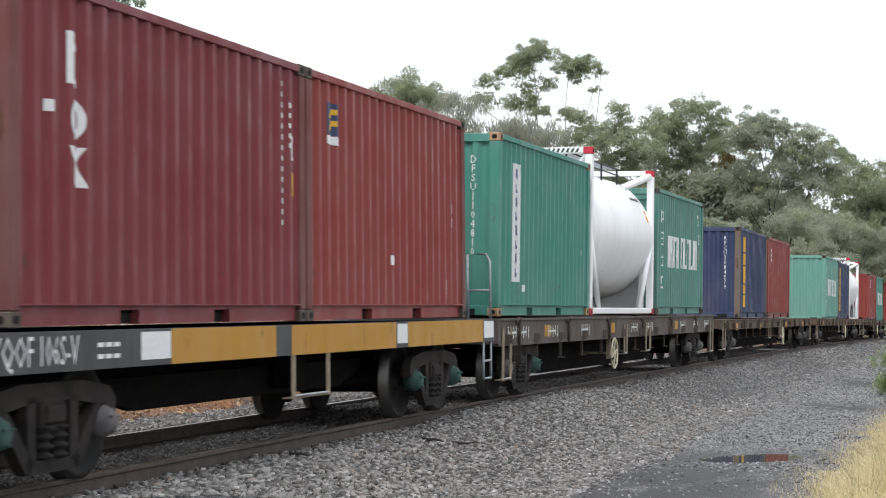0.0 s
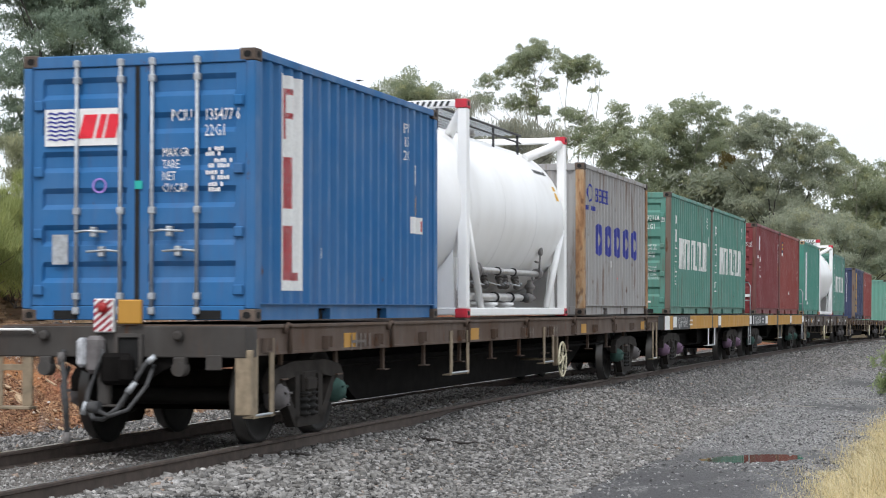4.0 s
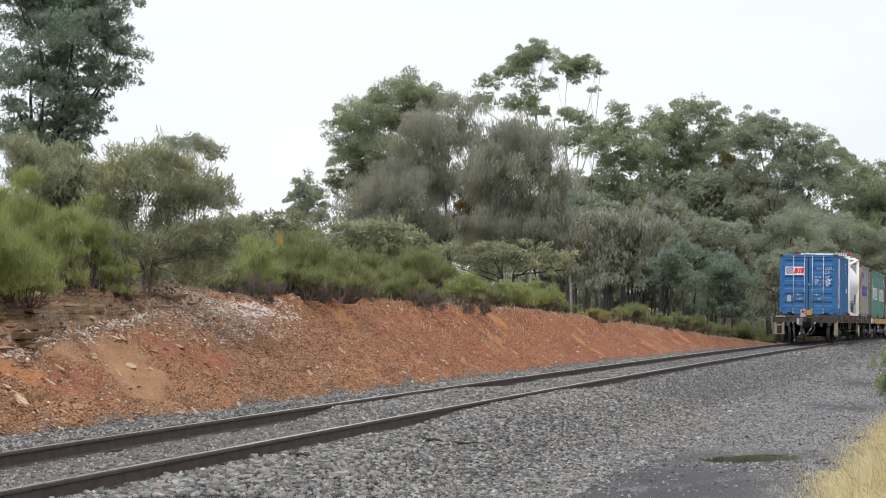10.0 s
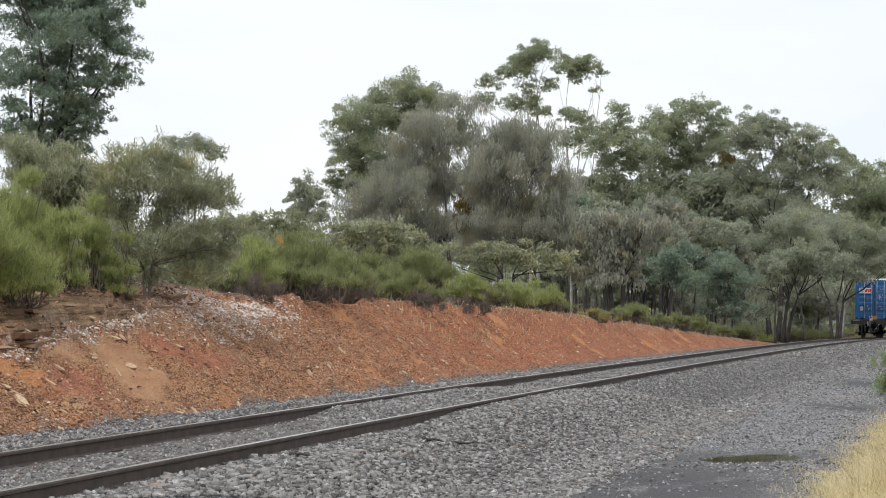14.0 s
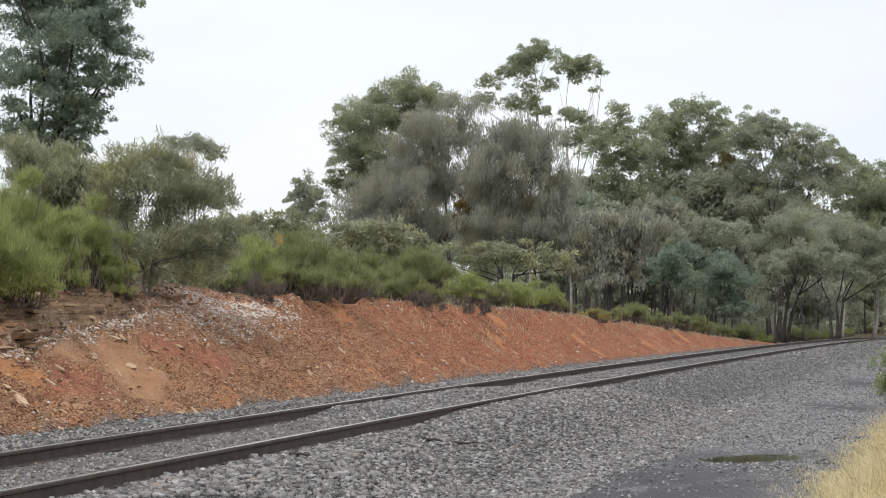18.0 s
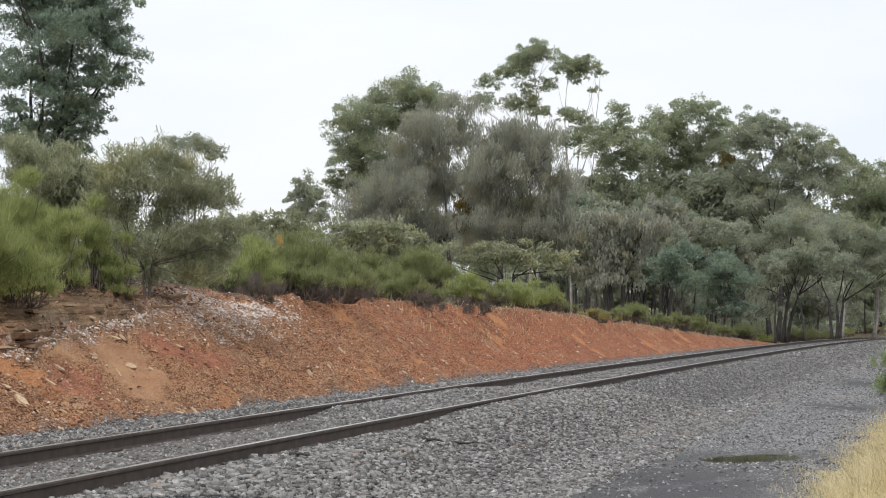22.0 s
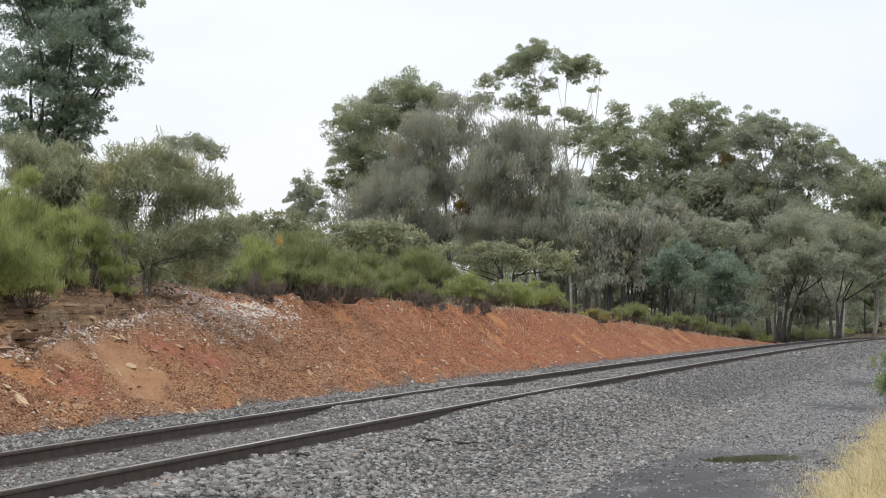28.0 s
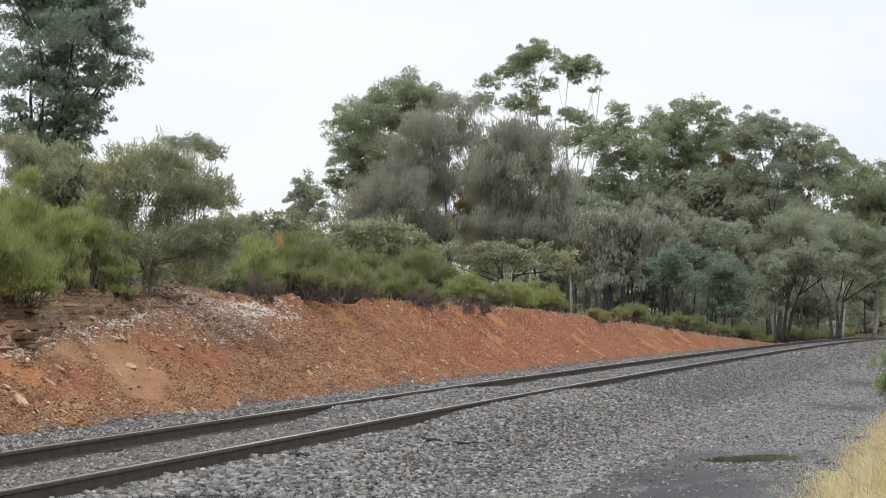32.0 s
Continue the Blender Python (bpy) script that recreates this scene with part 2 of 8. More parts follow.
    wood = m.ramp(m.noise(1.5, 8, rough=0.7), [(0.3, (0.055, 0.042, 0.026)), (0.55, (0.11, 0.085, 0.05)), (0.75, (0.17, 0.14, 0.08))])
    c = m.mix(m.attr("road"), bal, road)
    c = m.mix(m.ramp(m.noise(15, 7, (1, 0.28, 1), 0.75), [(0.56, (0, 0, 0)), (0.68, (0.6, 0.6, 0.6))]), c, (0.36, 0.35, 0.345))
    c = m.mix(m.ramp(m.noise(12, 7, (1, 0.28, 1), 0.75), [(0.34, (0.8, 0.8, 0.8)), (0.46, (0, 0, 0))]), c, (0.075, 0.073, 0.072))
    pebble = m.voronoi(46, "Color")
    c = m.mix(m.ramp(pebble, [(0.26, (0.75, 0.75, 0.75)), (0.44, (0, 0, 0))]), c, (0.055, 0.054, 0.054))
    c = m.mix(m.ramp(pebble, [(0.60, (0, 0, 0)), (0.78, (0.75, 0.75, 0.75))]), c, (0.40, 0.39, 0.38))
    c = m.mix(m.math("MULTIPLY", m.attr("damp"), m.ramp(m.noise(1.6, 6, (1, 0.5, 1)), [(0.30, (0, 0, 0)), (0.46, (0.9, 0.9, 0.9))])), c, (0.088, 0.086, 0.089))
    bed = m.ramp(m.noise(6.0, 8, (1, 0.4, 1), 0.75), [(0.32, (0.095, 0.084, 0.077)), (0.5, (0.185, 0.165, 0.150)), (0.70, (0.30, 0.275, 0.255))])
    c = m.mix(m.attr("bed"), c, bed)
    c = m.mix(m.attr("litter"), c, wood)
    c = m.mix(m.attr("bank"), c, clay)
    m.colour(c)
    m.bump(m.math("ADD", m.math("MULTIPLY", grain, 0.8), m.math("MULTIPLY", stones, -0.6)), 0.95, 0.06)
    m.roughness(m.math("SUBTRACT", 0.97, m.math("MULTIPLY", m.attr("wet"), 0.45)))
    return m.m


def island_material(name, stops, rough=0.9, scale=20.0, bump=0.4, spec=0.25):
    m = Mat(name, rough, spec=spec)
    c = m.ramp(m.island(), stops)
    c = m.mix(m.ramp(m.noise(scale * 2, 6, rough=0.7), [(0.35, (0, 0, 0)), (0.7, (0.6, 0.6, 0.6))]), c, tuple(v * 0.6 for v in stops[0][1]))
    m.colour(c).bump(m.noise(scale * 2, 4), bump, 0.01)
    return m.m


def leaf_material(name, stops, through_light=0.58):
    m = Mat(name, 0.6, spec=0.3)
    mid = stops[len(stops) // 2][1]
    c = m.mix(0.35, m.ramp(m.island(), stops), mid)
    c = m.mix(m.ramp(m.noise(0.5, 3), [(0.3, (0, 0, 0)), (0.7, (0.5, 0.5, 0.5))]), c, stops[0][1])
    c = m.mix(m.ramp(m.noise(0.9, 3), [(0.52, (0, 0, 0)), (0.72, (0.5, 0.5, 0.5))]), c, (mid[0] * 1.30, mid[1] * 1.12, mid[2] * 0.72))
    m.colour(c)
    t = m.n.new("ShaderNodeBsdfTranslucent")
    m.l.new(c, t.inputs[0])
    s = m.n.new("ShaderNodeMixShader")
    s.inputs[0].default_value = through_light
    m.l.new(m.b.outputs[0], s.inputs[1])
    m.l.new(t.outputs[0], s.inputs[2])
    m.l.new(s.outputs[0], m.n["Material Output"].inputs[0])
    return m.m


M_GROUND = ground_material()
M_STONE = island_material("crushed_basalt", [(0.0, (0.085, 0.080, 0.075)), (0.35, (0.205, 0.196, 0.184)), (0.75, (0.350, 0.336, 0.316)), (0.965, (0.46, 0.44, 0.425)), (0.985, (0.34, 0.25, 0.19)), (0.993, (0.36, 0.28, 0.22)), (0.996, (0.70, 0.68, 0.65)), (1.0, (0.70, 0.68, 0.65))])
M_GRIT = island_material("road_gravel", [(0.0, (0.06, 0.059, 0.059)), (0.5, (0.26, 0.256, 0.253)), (0.97, (0.55, 0.54, 0.525)), (0.99, (0.38, 0.34, 0.29)), (0.994, (0.66, 0.65, 0.62)), (1.0, (0.66, 0.65, 0.62))])
M_CHIP = island_material("clay_and_quartz_chips", [(0.0, (0.14, 0.070, 0.044)), (0.3, (0.30, 0.150, 0.080)), (0.7, (0.49, 0.285, 0.160)), (0.96, (0.66, 0.49, 0.33)), (0.99, (0.74, 0.68, 0.61)), (1.0, (0.78, 0.72, 0.66))])
M_RUBBLE = island_material("weathered_rubble", [(0.0, (0.075, 0.050, 0.038)), (0.4, (0.150, 0.100, 0.072)), (0.8, (0.26, 0.185, 0.135)), (0.96, (0.36, 0.29, 0.23)), (0.975, (0.62, 0.57, 0.52)), (1.0, (0.70, 0.66, 0.61))])


def ledge_rock():
    m = Mat("layered_tan_rock", 0.95)
    c = m.ramp(m.object_random(), [(0.0, (0.20, 0.125, 0.075)), (0.5, (0.30, 0.195, 0.115)), (1.0, (0.38, 0.27, 0.17))])
    c = m.mix(m.ramp(m.noise(3.0, 8, (1, 1, 4), 0.7), [(0.42, (0, 0, 0)), (0.66, (0.8, 0.8, 0.8))]), c, (0.13, 0.075, 0.045))
    m.colour(c).bump(m.noise(9, 6), 0.6, 0.03)
    return m.m


M_LEDGE = ledge_rock()
M_MARKER = plain("faded_orange_marker", (0.62, 0.30, 0.07), 0.7, 0, 0.2)
M_LITTER = island_material("pale_dry_litter", [(0.0, (0.15, 0.095, 0.065)), (0.4, (0.30, 0.205, 0.14)), (0.8, (0.46, 0.355, 0.26)), (1.0, (0.62, 0.53, 0.43))])
M_SLAB = plain("pale_shale", (0.47, 0.335, 0.215), 0.95, 0, 0.3, 9, 0.5)
M_QUARTZ = island_material("pale_quartz", [(0.0, (0.36, 0.25, 0.18)), (0.35, (0.66, 0.54, 0.46)), (1.0, (0.90, 0.85, 0.80))])
M_RAILSIDE = plain("brown_rail_steel", (0.080, 0.062, 0.052), 0.8, 0.2, 0.3, 7)
M_RAILTOP = plain("worn_rail_head", (0.52, 0.50, 0.47), 0.28, 0.9, 0.15, 9)
M_SLEEPER = plain("weathered_sleeper_timber", (0.10, 0.09, 0.08), 0.95, 0, 0.4, 9, 0.5)
M_BARK = plain("grey_brown_bark", (0.13, 0.115, 0.10), 0.95, 0, 0.45, 5, 0.7)
M_PALEBARK = plain("pale_smooth_bark", (0.34, 0.31, 0.28), 0.8, 0, 0.3, 4, 0.3)
M_BLACKBARK = plain("dark_ironbark", (0.055, 0.049, 0.045), 0.95, 0, 0.4, 5, 0.8)
M_LEAF = leaf_material("eucalypt_leaves", [(0.0, (0.220, 0.254, 0.166)), (0.6, (0.385, 0.424, 0.280)), (1.0, (0.550, 0.582, 0.400))])
M_LEAFGREY = leaf_material("grey_drooping_leaves", [(0.0, (0.235, 0.242, 0.192)), (0.6, (0.405, 0.408, 0.330)), (1.0, (0.580, 0.578, 0.475))])
M_LEAFDARK = leaf_material("dark_leaves", [(0.0, (0.245, 0.270, 0.198)), (0.6, (0.405, 0.435, 0.325)), (1.0, (0.565, 0.590, 0.455))])
M_LEAFBLUE = leaf_material("blue_green_leaves", [(0.0, (0.155, 0.205, 0.150)), (0.6, (0.285, 0.352, 0.265)), (1.0, (0.430, 0.495, 0.390))])
M_LEAFLIME = leaf_material("feathery_lime_leaves", [(0.0, (0.180, 0.208, 0.072)), (0.5, (0.385, 0.428, 0.165)), (1.0, (0.62, 0.65, 0.31))])
M_LEAFOLIVE = leaf_material("olive_wattle_leaves", [(0.0, (0.150, 0.160, 0.092)), (0.5, (0.310, 0.325, 0.190)), (0.85, (0.46, 0.475, 0.315)), (1.0, (0.68, 0.70, 0.54))])
M_LEAFFRESH = leaf_material("fresh_green_leaves", [(0.0, (0.170, 0.215, 0.100)), (0.55, (0.330, 0.395, 0.190)), (1.0, (0.52, 0.58, 0.33))])
M_LEAFGOLD = leaf_material("yellowish_shrub_leaves", [(0.0, (0.19, 0.16, 0.05)), (0.55, (0.36, 0.31, 0.11)), (1.0, (0.52, 0.46, 0.20))])
M_PLUMAGE = plain("dark_plumage", (0.05, 0.047, 0.044), 0.8)
M_LEAFSCRUB = leaf_material("dull_green_scrub_leaves", [(0.0, (0.140, 0.158, 0.066)), (0.5, (0.290, 0.318, 0.138)), (1.0, (0.49, 0.51, 0.26))])
M_TWIG = plain("grey_dry_twigs", (0.14, 0.11, 0.09), 0.95, 0, 0.3)
M_STRAW = leaf_material("dry_straw_grass", [(0.0, (0.40, 0.30, 0.13)), (0.35, (0.58, 0.47, 0.24)), (0.75, (0.74, 0.65, 0.41)), (0.93, (0.86, 0.80, 0.60)), (1.0, (0.46, 0.44, 0.20))], 0.35)
M_MISTLE = leaf_material("bronze_mistletoe", [(0.0, (0.10, 0.075, 0.02)), (1.0, (0.20, 0.15, 0.045))])


def water_material():
    m = Mat("muddy_water", 0.03, spec=0.30)
    m.colour(m.mix(m.noise(2.0, 3), (0.040, 0.035, 0.020), (0.070, 0.061, 0.037)))
    m.bump(m.noise(7, 2), 0.01, 0.01)
    return m.m


M_WATER = water_material()


# ---- mesh helpers ----
def part(name, bm, material, parent=None, label=""):
    """Link a bmesh as one mesh object, under a thing or a part."""
    me = bpy.data.meshes.new(name)
    bm.to_mesh(me)
    bm.free()
    for mt in material if isinstance(material, (list, tuple)) else (material,):
        me.materials.append(mt)
    ob = new(name, me)
    ob.parent = parent
    return tagged(ob, label)


def share(ob, m, parent=None):
    """Another object on the same mesh, at pose m."""
    o = ob.copy()
    scene.collection.objects.link(o)
    o.parent = parent or ob.parent
    o.matrix_basis = m
    return o


def mesh_part(name, verts, faces, material, parent=None, label="", smooth=False):
    me = bpy.data.meshes.new(name)
    me.from_pydata([tuple(v) for v in verts], [], [tuple(f) for f in faces])
    me.materials.append(material)
    if smooth:
        me.shade_smooth()
    ob = new(name, me)
    ob.parent = parent
    return tagged(ob, label)


def bulk_mesh(name, verts, faces, material):
    """A mesh from numpy arrays: verts (n, 3), faces (m, k)."""
    me = bpy.data.meshes.new(name)
    k = faces.shape[1]
    me.vertices.add(len(verts))
    me.vertices.foreach_set("co", np.asarray(verts, np.float32).ravel())
    me.loops.add(faces.size)
    me.loops.foreach_set("vertex_index", np.asarray(faces, np.int32).ravel())
    me.polygons.add(len(faces))
    me.polygons.foreach_set("loop_start", np.arange(0, faces.size, k, dtype=np.int32))
    me.update(calc_edges=True)
    me.materials.append(material)
    return me


def box(bm, x0, x1, y0, y1, z0, z1, bevel=0.0):
    b = bmesh.new() if bevel else bm
    v = [b.verts.new((x, y, z)) for z in (z0, z1) for y in (y0, y1) for x in (x0, x1)]
    for f in ((0, 2, 3, 1), (4, 5, 7, 6), (0, 1, 5, 4), (2, 6, 7, 3), (0, 4, 6, 2), (1, 3, 7, 5)):
        b.faces.new([v[i] for i in f])
    if bevel:
        bmesh.ops.bevel(b, geom=b.edges[:], offset=bevel, segments=1, affect="EDGES")
        pour(bm, b)
    return bm


def pour(bm, other):
    """Add another bmesh to bm."""
    table = {v: bm.verts.new(v.co) for v in other.verts}
    for f in other.faces:
        g = bm.faces.new([table[v] for v in f.verts])
        g.smooth, g.material_index = f.smooth, f.material_index
    other.free()


def tube(bm, points, r, sides=8, caps=True, radii=None):
    """A round bar along a list of points."""
    pts = [Vector(p) for p in points]
    rings = []
    for i, p in enumerate(pts):
        d = (pts[min(i + 1, len(pts) - 1)] - pts[max(i - 1, 0)]).normalized()
        a = d.orthogonal().normalized() if abs(d.z) > 0.95 else d.cross(Vector((0, 0, 1))).normalized()
        b = d.cross(a)
        rr = radii[i] if radii else r
        rings.append([bm.verts.new(p + (a * math.cos(t) + b * math.sin(t)) * rr) for t in (k * math.tau / sides for k in range(sides))])
    for q, w in zip(rings, rings[1:]):
        for k in range(sides):
            bm.faces.new((q[k], q[(k + 1) % sides], w[(k + 1) % sides], w[k])).smooth = True
    if caps:
        bm.faces.new(rings[0][::-1]), bm.faces.new(rings[-1])
    return bm


def lathe(bm, profile, sides=32, axis="x", at=(0, 0, 0), closed=False):
    """Turn a profile of (along, radius) about an axis."""
    rings = []
    for a, r in profile:
        ring = []
        for k in range(sides):
            t = k * math.tau / sides
            c, s = r * math.cos(t), r * math.sin(t)
            p = {"x": (a, c, s), "y": (c, a, s), "z": (c, s, a)}[axis]
            ring.append(bm.verts.new(Vector(p) + Vector(at)))
        rings.append(ring)
    for q, w in zip(rings, rings[1:]):
        for k in range(sides):
            bm.faces.new((q[k], q[(k + 1) % sides], w[(k + 1) % sides], w[k])).smooth = True
    if not closed:
        bm.faces.new(rings[0][::-1]), bm.faces.new(rings[-1])
    bmesh.ops.recalc_face_normals(bm, faces=bm.faces[:])
    return bm


def prism(bm, outline, y0, y1, axis="y"):
    """A flat outline of (a, b) pushed along an axis."""
    def place(a, b, y):
        return {"y": (a, y, b), "x": (y, a, b), "z": (a, b, y)}[axis]
    p = [bm.verts.new(place(a, b, y0)) for a, b in outline]
    q = [bm.verts.new(place(a, b, y1)) for a, b in outline]
    n = len(outline)
    fs = [bm.faces.new(p[::-1]), bm.faces.new(q)]
    fs += [bm.faces.new((p[i], p[(i + 1) % n], q[(i + 1) % n], q[i])) for i in range(n)]
    bmesh.ops.recalc_face_normals(bm, faces=fs)
    return bm


# ---- the line: heading, curve and grade along the distance s ----
S_STEP = 0.5
S_ALL = np.arange(-80, 900, S_STEP)
CURVE = np.interp(S_ALL, [0, 25, 50, 80, 130, 146, 160, 250, 270], [0, 6.66e-4, -3.45e-4, 0.83e-4, -1.91e-4, 0, 2.6e-3, 2.6e-3, 0])
TURN = np.cumsum(CURVE) * S_STEP
TURN -= np.interp(0, S_ALL, TURN)
LINE_X = np.cumsum(np.sin(TURN)) * S_STEP
LINE_Y = np.cumsum(np.cos(TURN)) * S_STEP
LINE_X -= np.interp(0, S_ALL, LINE_X) + 7.796
LINE_Y -= np.interp(0, S_ALL, LINE_Y)
S_FALL = np.clip(S_ALL, -20, 170)
LINE_Z = -0.00291 * S_FALL - 0.648e-4 * S_FALL ** 2


def on_line(s, u=0.0, z=0.0):
    """The place at distance s along the line, u metres to its right, z above the rail head."""
    t = np.interp(s, S_ALL, TURN)
    return (float(np.interp(s, S_ALL, LINE_X) + u * np.cos(t)), float(np.interp(s, S_ALL, LINE_Y) - u * np.sin(t)), float(np.interp(s, S_ALL, LINE_Z) + z))


def line_x(y):
    """Where the line lies across, at a distance y ahead."""
    return np.interp(y, LINE_Y, LINE_X)


def line_z(y):
    return np.interp(y, LINE_Y, LINE_Z)


def near_line(x, y):
    """s and u of a place near the line, nearly enough."""
    return y, x - float(line_x(y))


def smooth(a, b, x):
    t = np.clip((np.asarray(x, float) - a) / (b - a), 0, 1)
    return t * t * (3 - 2 * t)


def bank_top(s):
    """Height of the cutting's crest above the rail head."""
    return np.interp(s, [-30, 10, 20, 28, 40, 58, 66, 75, 87, 100, 112], [1.9, 1.75, 1.42, 1.36, 1.42, 1.25, 1.0, 0.68, 0.22, -0.15, -0.42])


def wave(x, y, seed=0.0):
    """A few cheap rolling waves, about -1 to 1."""
    return (np.sin(x * 1.3 + seed) * np.cos(y * 0.9 + seed * 2) + np.sin(x * 2.9 - y * 1.7 + seed * 3) * 0.6 + np.sin(y * 4.1 + x * 0.7 + seed) * 0.4) / 2


def rough_noise(x, y, z, scale):
    return np.array([noise.fractal(Vector((a * scale, b * scale, c * scale)), 0.7, 2.1, 5) for a, b, c in zip(x.ravel(), y.ravel(), z.ravel())]).reshape(x.shape)


def ground_height(s, u):
    """Ground above the rail head's level: bed, shoulders, road, toe and bank (before the fine relief)."""
    s, u = np.asarray(s, float), np.asarray(u, float)
    hump = smooth(22.8, 25.2, s) * (1 - smooth(30.5, 34.5, s))
    crown = -0.145 + 0.035 * smooth(24, 36, s) + 0.075 * hump
    z = np.where(np.abs(u) < 0.78, -0.150 + 0.105 * hump + 0.03 * smooth(33, 36, s), crown)
    z = z - (0.525 + crown) * smooth(1.35, 3.2, u) - 0.10 * smooth(3.0, 5.0, u)
    z = z - (0.31 + crown) * smooth(1.4, 3.6, -u)
    crest = 4.1 + np.clip(bank_top(s) + 0.31, 0.15, 3) * 1.38
    face = np.clip((-u - 3.75) / (crest - 3.75), 0, 1)
    rise = bank_top(s) + 0.31
    z = z + np.maximum(rise, 0) * (0.78 * face + 0.22 * smooth(0.35, 1.0, face)) + np.minimum(rise, 0) * smooth(3.6, 6, -u)
    z = z + 0.010 * np.clip(-u - crest, 0, 80)
    z = z + 0.40 * np.exp(-((s - 31.5) / 4.6) ** 4) * smooth(6.1, 8.0, -u)
    z = z + 0.22 * smooth(6.0, 7.6, u) * smooth(4, 12, s)
    return z


PUDDLE = (26.2, 4.68)


def in_puddle(s, u):
    """Squared distance from the middle of the puddle, 1 at about its rim."""
    a, b = s - PUDDLE[0], u - PUDDLE[1]
    return ((0.83 * a + 0.56 * b) / 1.15) ** 2 + ((0.83 * b - 0.56 * a) / 0.62) ** 2


GS = np.unique(np.round(np.concatenate([np.arange(-300, -40, 40), np.arange(-40, 10, 3), np.arange(10, 60, 0.20), np.arange(60, 120, 0.4), np.arange(120, 200, 3), np.arange(200, 420, 20), np.arange(420, 3100, 150)]), 3))
GU = np.unique(np.round(np.concatenate([np.arange(-3000, -200, 200), np.arange(-200, -40, 20), np.arange(-40, -9, 1.5), np.arange(-9, -3.3, 0.12), np.arange(-3.3, 7, 0.24), np.arange(7, 40, 3), np.arange(40, 200, 20), np.arange(200, 3100, 200)]), 3))
GSS, GUU = np.meshgrid(GS, GU, indexing="ij")
GX, GY, g_z = GUU + line_x(GSS), GSS, line_z(GSS)
GZ = ground_height(GSS, GUU)
crest_u = 4.1 + np.clip(bank_top(GSS) + 0.31, 0.15, 3) * 1.38
bank_mask = smooth(3.62, 3.95, -GUU + 0.16 * wave(GSS * 2.2, GUU)) * (1 - smooth(0.0, 1.1, -GUU - crest_u + 0.35 * wave(GSS * 1.7, GUU * 1.3, 4.0))) * (1 - smooth(104, 116, GSS))
near_zone = (GSS > 5) & (GSS < 125) & (GUU > -12) & (GUU < 9)
relief = np.zeros_like(GZ)
relief[near_zone] = rough_noise(GX[near_zone], GY[near_zone], GZ[near_zone] * 0, 1.1)
fine = np.zeros_like(GZ)
fine[near_zone] = rough_noise(GX[near_zone], GY[near_zone], GZ[near_zone], 4.5)
ledges = np.abs(np.mod(GZ * 5.2 + 0.5 * wave(GSS * 0.6, GUU * 0.5, 2.0), 1.0) - 0.5)
ledge_mask = smooth(0.68, 0.80, (GZ + 0.31) / np.maximum(bank_top(GSS) + 0.31, 0.3)) * (1 - smooth(27.5, 31.5, GSS)) * bank_mask
GZ = GZ + bank_mask * (1 - 0.72 * smooth(36, 58, GSS)) * (relief * 0.17 + fine * 0.10 + ledge_mask * (smooth(0.15, 0.35, ledges) - 0.5) * 0.34)
dip = np.exp(-0.65 * in_puddle(GSS, GUU))
GZ = GZ + (1 - bank_mask) * (1 - np.clip(dip * 2.2, 0, 1)) * (0.018 * relief + 0.012 * fine) * near_zone
level = np.clip(dip * 2.0, 0, 1)
GZ = GZ * (1 - level) + float(ground_height(*PUDDLE)) * level + (0.012 * fine - 0.085 * dip) * np.clip(dip * 4, 0, 1)
verts = np.stack([GX, GY, GZ + g_z], -1).reshape(-1, 3)
ni, nj = GSS.shape
idx = np.arange(ni * nj).reshape(ni, nj)
quads = np.stack([idx[:-1, :-1], idx[:-1, 1:], idx[1:, 1:], idx[1:, :-1]], -1).reshape(-1, 4)[:, ::-1]
ground_mesh = bulk_mesh("ground", verts, quads, M_GROUND)
up_face = (GZ + 0.31) / np.maximum(bank_top(GSS) + 0.31, 0.3)
quartz_mask = (np.exp(-(((GSS - 32.6) / 1.9) ** 2)) * smooth(0.58, 0.9, up_face) + 0.9 * np.exp(-(((up_face - 0.62 - 0.04 * (GSS - 24.5) - 0.03 * wave(GSS * 1.5, GSS * 0.3)) / 0.045) ** 2)) * (1 - smooth(29, 32, GSS))) * bank_mask
slump_mask = np.zeros_like(GZ)
rose_mask = np.zeros_like(GZ)
for at_s, at_f, long_s, tall in ((27.3, 0.46, 0.75, 0.16), (26.8, 0.33, 0.65, 0.14), (26.4, 0.18, 0.5, 0.12), (25.6, 0.55, 0.5, 0.10)):
    slump_mask = np.maximum(slump_mask, smooth(1.25, 0.75, np.sqrt(((GSS - at_s + 0.4 * (up_face - at_f)) / long_s) ** 2 + ((up_face - at_f) / tall) ** 2) + 0.12 * wave(GSS * 3, up_face * 9)))
for at_s, at_f, long_s, tall in ((24.5, 0.25, 0.6, 0.12), (25.2, 0.30, 0.6, 0.10), (29.15, 0.55, 0.8, 0.12), (30.2, 0.42, 0.9, 0.14)):
    rose_mask = np.maximum(rose_mask, 0.85 * smooth(1.35, 0.55, np.sqrt(((GSS - at_s + 0.5 * (up_face - at_f)) / long_s) ** 2 + ((up_face - at_f) / tall) ** 2) + 0.2 * wave(GSS * 4, up_face * 11, 1.0)))
slump_mask, rose_mask = slump_mask * bank_mask, rose_mask * bank_mask
